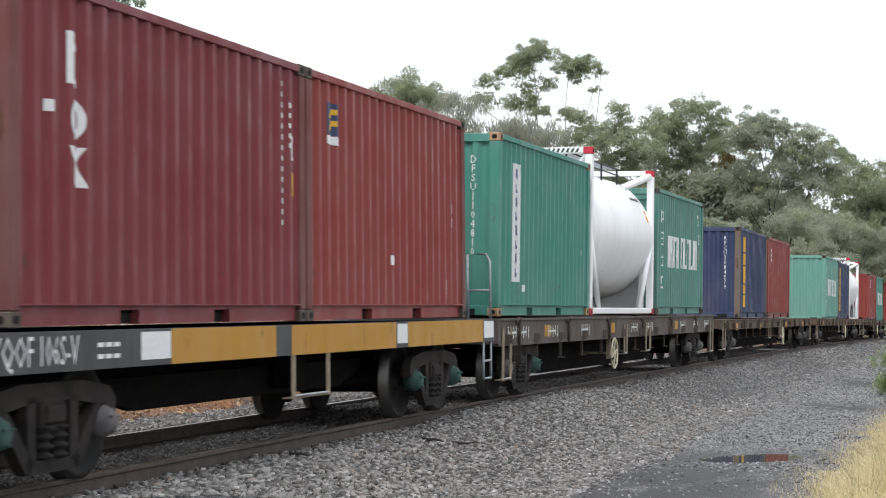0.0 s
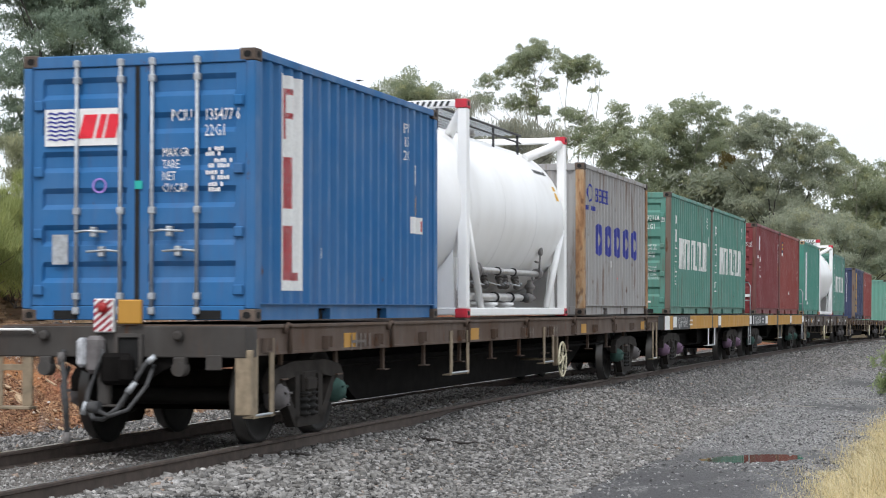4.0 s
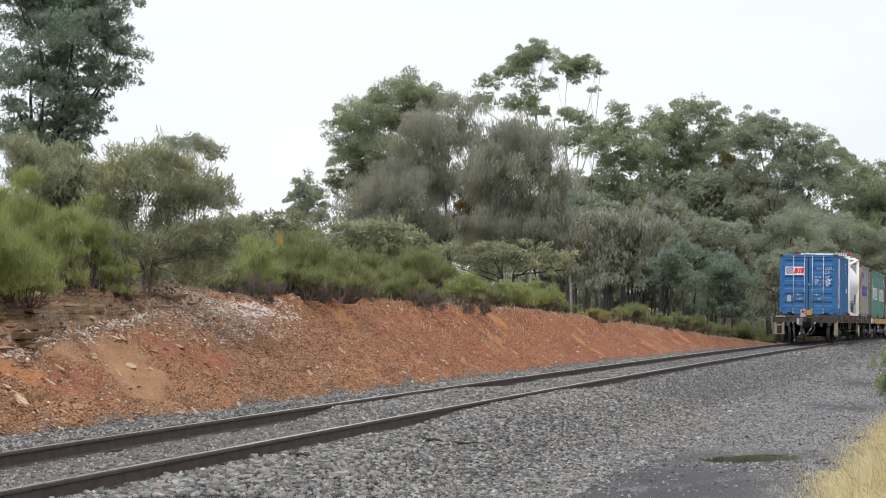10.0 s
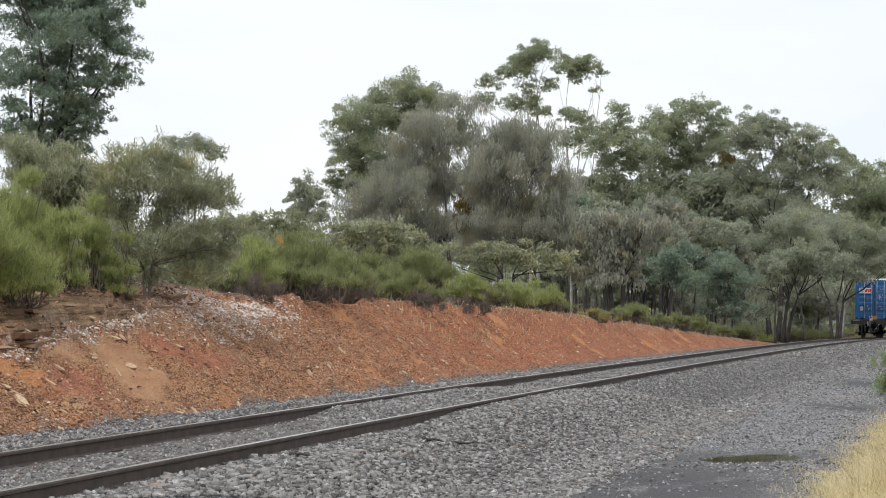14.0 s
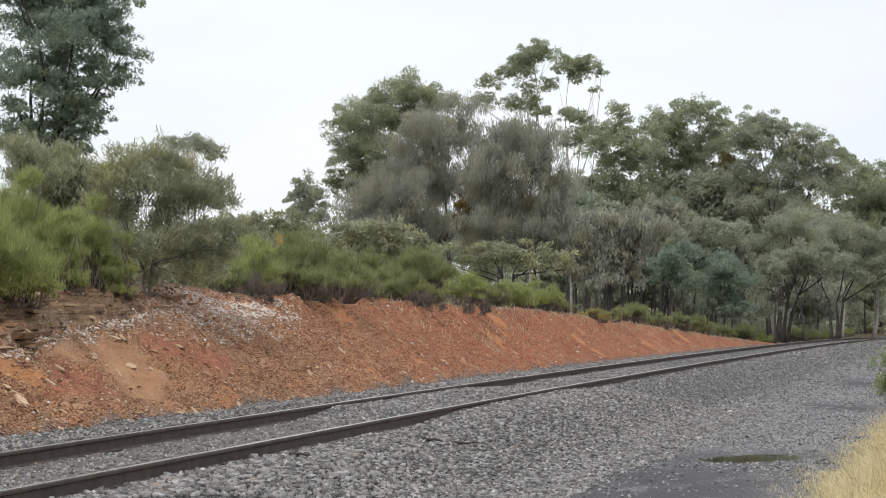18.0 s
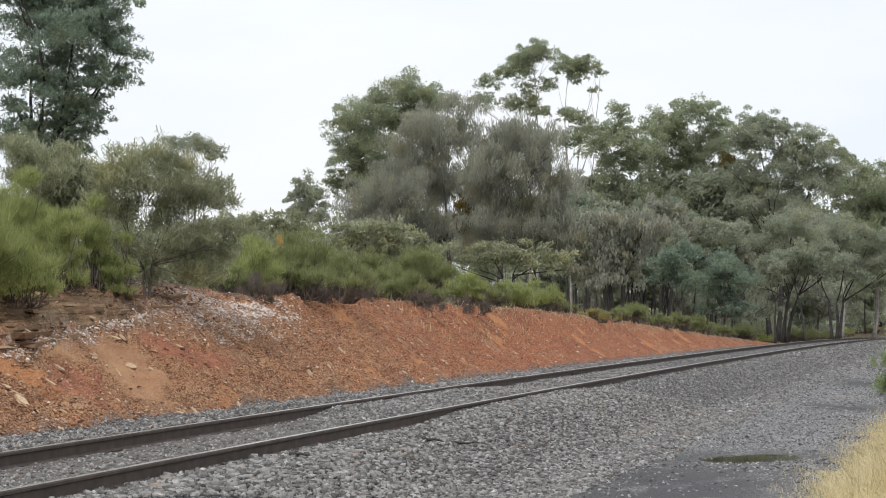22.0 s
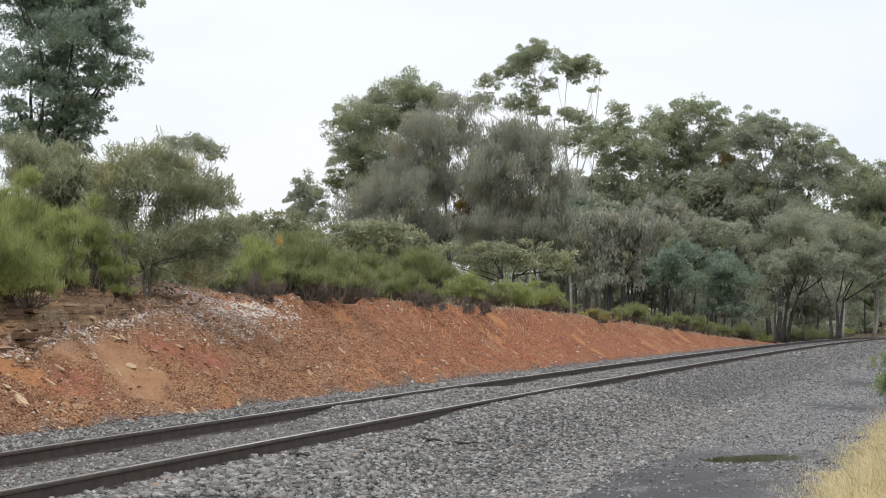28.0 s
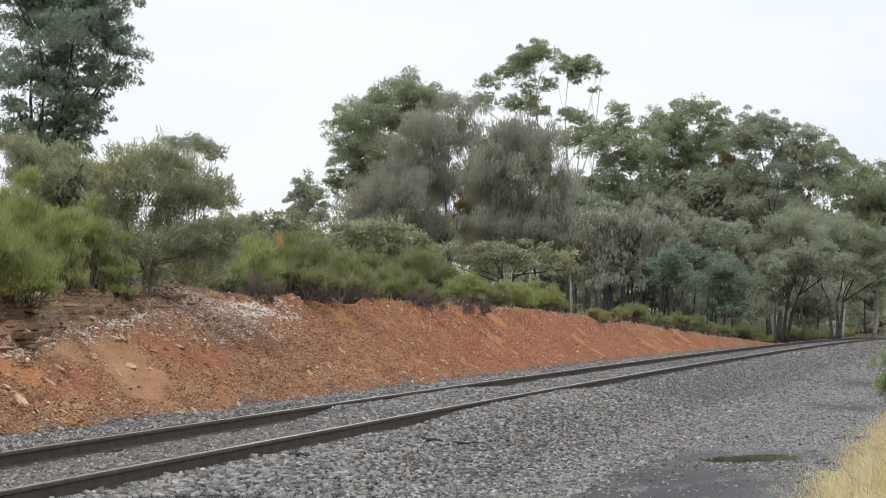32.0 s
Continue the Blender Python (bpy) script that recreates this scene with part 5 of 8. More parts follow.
    bars(b, M_WHITE, [(-1.14, -1.04, 0.64, 0.75)], SIDE, "", True)
    return b


def grey_box():
    b = container(M_GREY, "weathered grey container with rusty corner posts and large blue letter blocks", "sheet", post=M_RUSTPOST)
    for k in range(5):
        cy = -1.67 + k * 0.835
        bm = bmesh.new()
        flat_shape(bm, oval(cy, 1.325, 0.30, 0.295, 48, 0.95), oval(cy, 1.325, 0.13, 0.165, 48, 0.95))
        wrap_on_side(bm)
        part("marking", bm, M_INK, b, "dark blue ring of a trade name")
    bm = bmesh.new()
    flat_shape(bm, oval(-2.46, 2.11, 0.20, 0.17, 20, 1.0), oval(-2.46, 2.11, 0.16, 0.135, 20, 1.0))
    rect(bm, -2.48, -2.44, 1.92, 2.30)
    for y0 in (-2.76, -2.56, -2.36, -2.18):
        rect(bm, y0, y0 + 0.16, 1.81, 1.89)
    wrap_on_side(bm)
    part("marking", bm, M_INK, b, "blue ring emblem over small blocks")
    for k in range(4):
        y = -2.03 + k * 0.31
        bars(b, M_INK, [(y, y + 0.25, 2.19, 2.22), (y, y + 0.04, 2.01, 2.19), (y + 0.21, y + 0.25, 2.01, 2.19), (y, y + 0.25, 1.98, 2.01), (y + 0.105, y + 0.145, 2.01, 2.19), (y + 0.04, y + 0.21, 2.085, 2.115)], SIDE, "blue block character", True)
    writing("CBHU4099697", 0.125, M_GSILL, b, pose(0.84, -3.045, 2.22) @ REAR, "dark upright numbers", 0.8, False, True)
    bars(b, M_YELLOW_TAG, [(2.70, 2.80, 1.35, 1.55)], SIDE, "yellow sticker", True)
    bars(b, M_WHITE, [(2.70, 2.80, 1.06, 1.30)], SIDE, "white sticker", True)
    bars(b, M_WHITE, [(-0.68, -0.60, 0.86, 0.97)], SIDE, "", True)
    bars(b, M_LOGORED, [(-0.10, 0.0, 0.64, 0.69)], SIDE, "", True)
    return b


def green_box(colour=None, doors_at="doors", worn=0, label="green steel container with large worn white letter blocks"):
    b = container(colour or M_GREEN, label, doors_at, post=M_BROWNPOST if worn else None)
    bar_row(b, -1.78, 0.99, 0.67, (0.16, 0.12, 0.05, 0.13, 0.09, 0.14, 0.09, 0.13, 0.16), 0.045, M_WORN, "worn white letter blocks of a trade name")
    bar_row(b, -0.11, 1.0, 0.67, (0.22, 0.12, 0.12, 0.10, 0.20, 0.16, 0.12, 0.09, 0.14, 0.12, 0.22), 0.065, M_WORN, "worn white letter blocks of a trade name")
    for k in range(5 if worn else 4):
        z = 1.98 - k * (0.33 if worn else 0.45)
        y = -2.30 if worn else -2.50
        strokes = (
            [(0, 0.22, 0.12, 0.15), (0, 0.03, -0.02, 0.12), (0.19, 0.22, -0.02, 0.12), (0.095, 0.125, -0.07, 0.19), (0, 0.22, -0.02, 0.01)],
            [(0, 0.22, 0.15, 0.18), (0, 0.03, -0.06, 0.15), (0.19, 0.22, -0.06, 0.15), (0.06, 0.16, 0.03, 0.06), (0, 0.22, -0.09, -0.06)],
            [(0, 0.05, 0.10, 0.17), (0, 0.05, -0.05, 0.03), (0.09, 0.24, 0.09, 0.12), (0.15, 0.18, -0.06, 0.19), (0.09, 0.22, -0.08, -0.05)],
            [(0, 0.05, 0.11, 0.16), (0.0, 0.04, -0.05, 0.07), (0.08, 0.22, 0.13, 0.16), (0.10, 0.13, 0.0, 0.13), (0, 0.24, -0.09, -0.055)],
            [(0, 0.22, 0.14, 0.17), (0.095, 0.125, -0.08, 0.19), (0.02, 0.20, 0.04, 0.07), (0, 0.22, -0.02, 0.01)])[k]
        bars(b, M_WHITE, [(y + q0, y + q1, z + z0, z + z1) for q0, q1, z0, z1 in strokes], SIDE, "white block character", True)
    writing("U 2" if worn else "U 43", 0.12, M_WHITE, b, pose(0, 2.15, 2.18) @ SIDE, "", 0.8, True)
    writing("22G", 0.12, M_WHITE, b, pose(0, 2.15, 2.02) @ SIDE, "", 0.8, True)
    stickers(b, 2.52)
    return b


def green_doors(b):
    """Door lettering of the rearmost green box."""
    writing("CSLU", 0.12, M_WHITE, b, pose(0.33, -3.026, 1.98) @ REAR, "", 0.64)
    writing("132168", 0.12, M_WHITE, b, pose(0.67, -3.026, 1.98) @ REAR, "", 0.64)
    writing("8", 0.12, M_WHITE, b, pose(1.035, -3.026, 1.98) @ REAR, "", 0.64)
    bars(b, M_WHITE, [(1.018, 1.025, 1.955, 2.125), (1.093, 1.10, 1.955, 2.125), (1.025, 1.093, 1.955, 1.962), (1.025, 1.093, 2.118, 2.125)], pose(0, -3.026, 0) @ REAR)
    writing("22G1", 0.12, M_WHITE, b, pose(0.67, -3.026, 1.80) @ REAR, "", 0.64)
    for z, a, l1, l2 in ((1.40, "MAX. GROSS", "30.480 KG", "67.200 LBS"), (1.24, "TARE", "2.185 KG", "4.820 LBS"), (0.94, "NET", "28.295 KG", "62.380 LBS"), (0.78, "CU.CAP.", "33.2 CU.M.", "1.173 CU.FT.")):
        writing(a, 0.055, M_WHITE, b, pose(0.12, -3.026, z) @ REAR)
        writing(l1, 0.05, M_WHITE, b, pose(0.69, -3.026, z + 0.03) @ REAR)
        writing(l2, 0.05, M_WHITE, b, pose(0.69, -3.026, z - 0.04) @ REAR)
    bars(b, M_WHITE, [(0.72, 0.82, 0.24, 0.28)], pose(0, -3.020, 0) @ REAR)


def maroon_box():
    b = container(M_MAROON, "maroon steel container with a tall worn white name on its side", post=M_MAROONPOST)
    # Worn white trade mark, as plain strokes.
    bars(b, M_WHITE, [(-2.10, -2.01, 1.84, 2.24), (-2.01, -1.90, 2.10, 2.15), (-2.01, -1.90, 1.82, 1.88)], SIDE, "worn white strokes of a trade name", True)
    bm = bmesh.new()
    flat_shape(bm, oval(-1.93, 1.58, 0.13, 0.155, 18, 1.0), oval(-1.93, 1.58, 0.05, 0.09, 18, 1.0))
    wrap_on_side(bm)
    part("marking", bm, M_WHITE, b, "worn white ring of a trade name")
    bm = bmesh.new()
    flat_shape(bm, [(-2.08, 1.37), (-1.97, 1.37), (-1.78, 1.06), (-1.90, 1.06)])
    flat_shape(bm, [(-1.88, 1.37), (-1.80, 1.37), (-1.90, 1.24), (-1.96, 1.26)])
    wrap_on_side(bm)
    part("marking", bm, M_WHITE, b, "worn white strokes of a trade name")
    bars(b, M_WHITE, [(-2.42, -2.33, 1.60, 1.69)], SIDE, "", True)
    bars(b, M_WORN, [(2.38, 2.42, 0.95 + k * 0.105, 1.00 + k * 0.105) for k in range(14)], SIDE, "worn upright numbers", True)
    bars(b, M_WORN, [(2.61, 2.65, 1.72 + k * 0.10, 1.77 + k * 0.10) for k in range(5)], SIDE, "", True)
    stickers(b, 2.72)
    writing("TEMU", 0.12, M_WHITE, b, pose(0.33, -3.026, 1.93) @ REAR, "", 0.64)
    writing("307675", 0.12, M_WHITE, b, pose(0.67, -3.026, 1.93) @ REAR, "", 0.64)
    writing("1", 0.12, M_WHITE, b, pose(1.04, -3.026, 1.93) @ REAR, "", 0.64)
    bars(b, M_WHITE, [(1.018, 1.025, 1.905, 2.075), (1.093, 1.10, 1.905, 2.075), (1.025, 1.093, 1.905, 1.912), (1.025, 1.093, 2.068, 2.075)], pose(0, -3.026, 0) @ REAR)
    writing("22G1", 0.12, M_WHITE, b, pose(0.67, -3.026, 1.76) @ REAR, "", 0.64)
    for k, (a, t) in enumerate((("MAX. WT.", "30.480 KGS"), ("", "67.200 LBS"), ("TARE WT.", "2.200 KGS"), ("", "4.850 LBS"), ("PAYLOAD", "28.280 KGS"), ("", "62.350 LBS"), ("CU. CAP.", "33.2 CU.M."), ("", "1.172 CU.FT."))):
        if a:
            writing(a, 0.06, M_WHITE, b, pose(0.30, -3.026, 1.58 - k * 0.085) @ REAR, "", 0.64)
        writing(t, 0.058, M_WHITE, b, pose(0.67, -3.026, 1.60 - k * 0.085) @ REAR, "", 0.68)
    bars(b, M_YELLOW_TAG, [(0.76, 0.92, 0.74, 0.86)], pose(0, -3.020, 0) @ REAR, "yellow sticker")
    bars(b, M_WHITE, [(0.92, 1.06, 0.48, 0.56)], pose(0, -3.020, 0) @ REAR)
    return b


def red_box():
    b = container(M_RED, "oxide red container with a small navy and yellow emblem", "sheet", post=M_MAROONPOST)
    bars(b, M_NAVY, [(-2.36, -2.02, 1.96, 2.30)], SIDE, "navy emblem panel", True)
    bars(b, M_WHITE, [(-2.36, -2.02, 1.86, 1.95)], SIDE, "white strip under the emblem", True)
    bm = bmesh.new()
    flat_shape(bm, [(-2.32, 2.12), (-2.18, 2.18), (-2.06, 2.18), (-2.06, 2.24), (-2.20, 2.24), (-2.32, 2.17)])
    flat_shape(bm, [(-2.32, 1.99), (-2.18, 2.06), (-2.06, 2.06), (-2.06, 2.12), (-2.20, 2.12), (-2.32, 2.05)])
    wrap_on_side(bm)
    for v in bm.verts:
        v.co.x += 0.004
    part("marking", bm, M_YELLOW_TAG, b, "yellow curved strokes of the emblem")
    bars(b, M_WHITE, [(-0.16, 0.0, 0.63, 0.74)], SIDE, "", True)
    bars(b, M_WHITE, [(2.12, 2.17, 0.25 + k * 0.05, 0.28 + k * 0.05) for k in range(5)], SIDE, "", True)
    bars(b, M_WHITE, [(2.40, 2.46, 1.16, 1.28), (2.40, 2.46, 1.34, 1.46)], SIDE, "", True)
    return b


def jade_box():
    b = container(M_JADE, "jade green container with a tall white panel of dark letter blocks", "sheet", cast=M_RUSTPOST)
    bars(b, M_WHITE, [(-2.12, -1.78, 0.50, 2.22)], SIDE, "tall white panel", True)
    bars(b, M_INK, [(-2.07, -1.84, 0.57 + k * 0.205, 0.63 + k * 0.205 + 0.08 * (k % 2)) for k in range(8)] + [(-2.07, -2.01, 0.57 + k * 0.205, 0.69 + k * 0.205) for k in range(8)], SIDE, "dark letter blocks of a trade name", True)
    writing("DFSU1104810", 0.115, M_WHITE, b, pose(0.84, -3.045, 2.16) @ REAR, "white upright numbers", 0.85, False, True)
    bars(b, M_WHITE, [(-1.55, -1.40, 0.36, 0.46)], SIDE, "", True)
    bars(b, M_WHITE, [(2.40, 2.50, 1.0, 1.1)], SIDE, "", True)
    return b


def navy_box(kind_label="dark navy container with a yellow stripe of lettering", h=2.44):
    b = container(M_NAVY, kind_label, "sheet", h=h, post=M_BROWNPOST)
    writing("RFCU2084979", 0.115, M_WHITE, b, pose(0.82, -3.045, 2.08) @ REAR, "white upright numbers", 0.85, False, True)
    bars(b, M_YELLOW_TAG, [(-2.20, -1.80, 0.30, 0.62), (-2.20, -1.80, 0.66, 0.9), (-2.20, -1.80, 0.94, 1.4), (-2.20, -1.80, 1.44, 1.75), (-2.20, -1.80, 1.79, 2.2)], SIDE, "worn yellow letter blocks", True)
    bars(b, M_WHITE, [(-0.9, -0.78, 0.98, 1.1)], SIDE, "", True)
    return b


def far_red_box(h=2.44):
    b = container(M_RED, "faded red container with a few small white codes", "sheet", h=h)
    code_bars(b, -2.2, 2.0, rows=3)
    return b


# ---- wagons ----
WHEEL_R = 0.46


def wheelset():
    """Two wheels on an axle along x, as a bmesh with steel and polished tread."""
    bm = bmesh.new()
    for side in (1, -1):
        prof = [(0.735, 0.10), (0.735, 0.30), (0.76, 0.36), (0.755, 0.425), (0.755, WHEEL_R + 0.028), (0.775, WHEEL_R + 0.028), (0.79, WHEEL_R + 0.004), (0.885, WHEEL_R - 0.003), (0.885, 0.405), (0.84, 0.37), (0.80, 0.30), (0.835, 0.14), (0.885, 0.12), (0.885, 0.08)]
        b = bmesh.new()
        lathe(b, [(side * a, r) for a, r in prof], 40, "x")
        for f in b.faces:
            c = f.calc_center_median()
            rr = math.hypot(c.y, c.z)
            if rr > 0.452 and 0.79 < abs(c.x) < 0.886 or (0.76 < abs(c.x) < 0.80 and rr > 0.45):
                f.material_index = 1
        pour(bm, b)
    b = bmesh.new()
    lathe(b, [(-1.12, 0.07), (-0.9, 0.07), (-0.88, 0.09), (0.88, 0.09), (0.9, 0.07), (1.12, 0.07)], 14, "x")
    pour(bm, b)
    return bm


def side_frame(bm, side):
    """The cast side frame of a bogie, with its window and sloped ends, drawn in (y, z)."""
    x0, x1 = sorted((side * 0.99, side * 1.09))
    top = [(-1.06, 0.64), (-0.95, 0.74), (-0.50, 0.80), (0.50, 0.80), (0.95, 0.74), (1.06, 0.64), (1.06, 0.50), (0.80, 0.50), (0.78, 0.60), (0.30, 0.66), (-0.30, 0.66), (-0.78, 0.60), (-0.80, 0.50), (-1.06, 0.50)]
    prism(bm, top, x0, x1, "x")
    for e in (1, -1):
        prism(bm, [(e * 0.86, 0.62), (e * 0.70, 0.62), (e * 0.34, 0.24), (e * 0.34, 0.14), (e * 0.42, 0.14)], x0, x1, "x")
        prism(bm, [(e * 0.40, 0.70), (e * 0.27, 0.70), (e * 0.27, 0.20), (e * 0.40, 0.20)], x0, x1, "x")
    prism(bm, [(-0.44, 0.23), (0.44, 0.23), (0.40, 0.13), (-0.40, 0.13)], x0, x1, "x")
    return bm


def bogie(wagon, y, caps, spin):
    b = new("bogie")
    b.parent = wagon
    b.location = (0, y, 0)
    bolster = bmesh.new()
    box(bolster, -1.10, 1.10, -0.19, 0.19, 0.42, 0.70, 0.02)
    part("bolster", bolster, M_BOGIE, b)
    for side in (1, -1):
        bm = bmesh.new()
        side_frame(bm, side)
        part("side_frame", bm, M_BOGIE, b, "dusty cast steel side frame")
        bm = bmesh.new()
        for q in (-0.115, 0.115):
            lathe(bm, [(0.225 + k * 0.018, 0.098 if k % 4 in (1, 2) else 0.066) for k in range(15)], 14, "z", (side * 1.04, q, 0))
        part("spring_nest", bm, M_WHEEL, b, "coil springs of the bogie")
        bm = bmesh.new()
        box(bm, *sorted((side * 0.98, side * 1.13)), -0.15, 0.15, 0.49, 0.63, 0.02)
        part("bolster_end", bm, M_BOGIE, b)
        for k, q in enumerate((-0.85, 0.85)):
            bm = bmesh.new()
            lathe(bm, [(side * 0.97, 0.13), (side * 1.10, 0.13), (side * 1.12, 0.11), (side * 1.15, 0.105), (side * 1.175, 0.075), (side * 1.19, 0.035)], 18, "x", (0, q, WHEEL_R))
            for i in range(3):
                t = i * math.tau / 3 + 0.5
                lathe(bm, [(side * 1.17, 0.014), (side * 1.20, 0.014)], 6, "x", (0, q + 0.07 * math.cos(t), WHEEL_R + 0.075 * math.sin(t)))
            part("bearing_cap", bm, caps[k], b, "painted round axle bearing cap")
    bm = bmesh.new()
    for q in (-0.42, 0.42):
        box(bm, -0.95, 0.95, q - 0.05, q + 0.05, 0.30, 0.40, 0.01)
        for x in (-0.80, 0.80):
            box(bm, x - 0.05, x + 0.05, q * 1.02, q * 1.15, 0.25, 0.5, 0.01)
    part("brake_beam", bm, M_UNDER, b)
    for q in (-0.85, 0.85):
        w = part("wheelset", wheelset(), (M_WHEEL, M_TREAD), wagon, "steel wheels with polished treads")
        spin.append((w, y + q))


def cross_frame(bm, p0, p1, deck):
    """Centre sill and cross members under the deck."""
    box(bm, -0.20, 0.20, p0 + 0.2, p1 - 0.2, 0.72, deck - 0.02)
    return bm


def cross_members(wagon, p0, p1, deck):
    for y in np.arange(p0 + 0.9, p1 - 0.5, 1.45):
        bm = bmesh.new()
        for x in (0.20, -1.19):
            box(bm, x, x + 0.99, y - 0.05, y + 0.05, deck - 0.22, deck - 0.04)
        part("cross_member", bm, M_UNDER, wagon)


def step(wagon, y, material, drop=0.62, wide=0.42, deck=0.95):
    bm = bmesh.new()
    for q in (y - wide / 2, y + wide / 2):
        box(bm, 1.232, 1.247, q - 0.055, q + 0.055, deck - drop - 0.03, deck + 0.10, 0.004)
    box(bm, 1.13, 1.232, y - wide / 2 - 0.03, y + wide / 2 + 0.03, deck - drop - 0.03, deck - drop - 0.012, 0.004)
    made = part("step", bm, material, wagon, "folded steel side step")
    bm = bmesh.new()
    tube(bm, [(1.24, y - wide / 2, deck - drop), (1.24, y + wide / 2, deck - drop)], 0.013, 8)
    part("rung", bm, M_GALV, made, "bright worn rung")
    return made


def hand_brake(wagon, y, z=0.52):
    bm = bmesh.new()
    r = 0.27
    n = 28
    tube(bm, [(1.24, y + r * math.cos(k * math.tau / n), z + r * math.sin(k * math.tau / n)) for k in range(n + 1)], 0.017, 6, False)
    for k in range(6):
        t = k * math.tau / 6 + 0.3
        tube(bm, [(1.24, y, z), (1.24, y + r * math.cos(t), z + r * math.sin(t))], 0.014, 5, False)
    lathe(bm, [(1.15, 0.05), (1.26, 0.05), (1.27, 0.02)], 10, "x", (0, y, z))
    w = part("brake_wheel", bm, M_CREAM, wagon, "cream spoked handbrake wheel")
    bm = bmesh.new()
    tube(bm, [(0.5, y, z), (1.16, y, z)], 0.022, 6)
    box(bm, 1.10, 1.16, y - 0.06, y + 0.06, z - 0.1, 0.96)
    part("brake_bracket", bm, M_STEPTAN, wagon)
    return w


def coupler(wagon, y, end):
    bm = bmesh.new()
    box(bm, -0.09, 0.09, *sorted((y, y + end * 0.14)), 0.66, 0.86, 0.02)
    box(bm, -0.16, 0.16, *sorted((y + end * 0.10, y + end * 0.20)), 0.62, 0.92, 0.04)
    box(bm, 0.05, 0.20, *sorted((y + end * 0.14, y + end * 0.26)), 0.64, 0.90, 0.04)
    part("coupler", bm, M_UNDER, wagon, "heavy cast steel knuckle coupler")
    bm = bmesh.new()
    tube(bm, [(0.32, y + end * 0.02, 0.80), (0.34, y + end * 0.22, 0.62), (0.22, y + end * 0.36, 0.40), (0.05, y + end * 0.40, 0.34), (-0.10, y + end * 0.38, 0.40)], 0.020, 8)
    lathe(bm, [(-0.18, 0.05), (-0.06, 0.06)], 8, "x", (0, y + end * 0.38, 0.42))
    part("air_hose", bm, M_HOSE, wagon, "grey rubber brake hose")
    bm = bmesh.new()
    tube(bm, [(-0.56, y + end * 0.02, 0.78), (-0.58, y + end * 0.12, 0.60), (-0.50, y + end * 0.16, 0.10)], 0.022, 8)
    part("air_hose", bm, M_HOSE, wagon, "grey rubber brake hose")


def wagon_long(p0, p1, deck, caps, label, graffiti=True, trucks=None, steps=None, brake=None, paint=None, deep=0.37):
    """A long brown flat wagon with fish-bellied channel sills. Its origin is on the rail head under its middle."""
    mid = (p0 + p1) / 2
    a, b = p0 - mid, p1 - mid
    w = tagged(new("flat_wagon"), label, "railway wagon", "wagons of the train")
    spin = []
    paint = paint or M_WAGON
    zd = deck - 0.03
    bm = bmesh.new()
    box(bm, -1.25, 1.25, a, b, zd - 0.035, zd, 0.006)
    part("deck", bm, paint, w)
    for side in (1, -1):
        bm = bmesh.new()
        box(bm, *sorted((side * 1.19, side * 1.225)), a + 0.05, b - 0.05, zd - deep, zd - 0.036)
        box(bm, *sorted((side * 1.12, side * 1.235)), a + 0.05, b - 0.05, zd - deep - 0.025, zd - deep + 0.005, 0.004)
        s = part("side_sill", bm, paint, w, "rust-brown channel side sill")
        for y in np.arange(a + 1.08, b - 0.4, 3.28):
            bm = bmesh.new()
            tube(bm, [(side * 1.245, y - 0.09, zd - 0.09), (side * 1.258, y - 0.09, zd - 0.03), (side * 1.262, y - 0.04, zd + 0.0), (side * 1.262, y + 0.03, zd - 0.015), (side * 1.258, y + 0.05, zd - 0.07), (side * 1.25, y + 0.045, zd - deep - 0.02)], 0.024, 8)
            part("lashing_hook", bm, paint, s)
        for y in (3.0, 8.07, 14.99, 20.5):
            if a + y < b - 0.3:
                bm = bmesh.new()
                box(bm, *sorted((side * 1.22, side * 1.229)), a + y - 0.20, a + y + 0.20, zd - 0.29, zd - 0.11, 0.003)
                part("marker_plate", bm, M_YSILL, s, "yellow painted marker plate")
        for y in np.arange(a + 0.5, b - 0.3, 1.7):
            bm = bmesh.new()
            box(bm, *sorted((side * 1.225, side * 1.29)), y - 0.07, y - 0.055, zd - deep + 0.02, zd - deep + 0.14)
            box(bm, *sorted((side * 1.225, side * 1.29)), y + 0.055, y + 0.07, zd - deep + 0.02, zd - deep + 0.14)
            box(bm, *sorted((side * 1.225, side * 1.29)), y - 0.07, y + 0.07, zd - deep + 0.005, zd - deep + 0.02)
            part("bracket", bm, paint, s)
        for y in np.arange(a + 1.4, b - 1.2, 1.64):
            bm = bmesh.new()
            box(bm, *sorted((side * 1.02, side * 1.06)), y - 0.03, y + 0.03, zd - deep - 0.28, zd - deep, 0.004)
            box(bm, *sorted((side * 1.02, side * 1.12)), y - 0.14, y + 0.03, zd - deep - 0.29, zd - deep - 0.275)
            part("pipe_hanger", bm, paint, s)
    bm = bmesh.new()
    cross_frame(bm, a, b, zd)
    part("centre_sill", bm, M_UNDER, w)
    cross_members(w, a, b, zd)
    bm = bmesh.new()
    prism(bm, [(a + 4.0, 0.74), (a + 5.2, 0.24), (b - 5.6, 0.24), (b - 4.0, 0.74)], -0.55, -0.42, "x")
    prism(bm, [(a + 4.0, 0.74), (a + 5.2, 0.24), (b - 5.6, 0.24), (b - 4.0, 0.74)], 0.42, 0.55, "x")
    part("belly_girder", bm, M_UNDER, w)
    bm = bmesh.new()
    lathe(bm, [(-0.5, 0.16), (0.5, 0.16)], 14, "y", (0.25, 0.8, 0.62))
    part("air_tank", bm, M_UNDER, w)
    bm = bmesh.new()
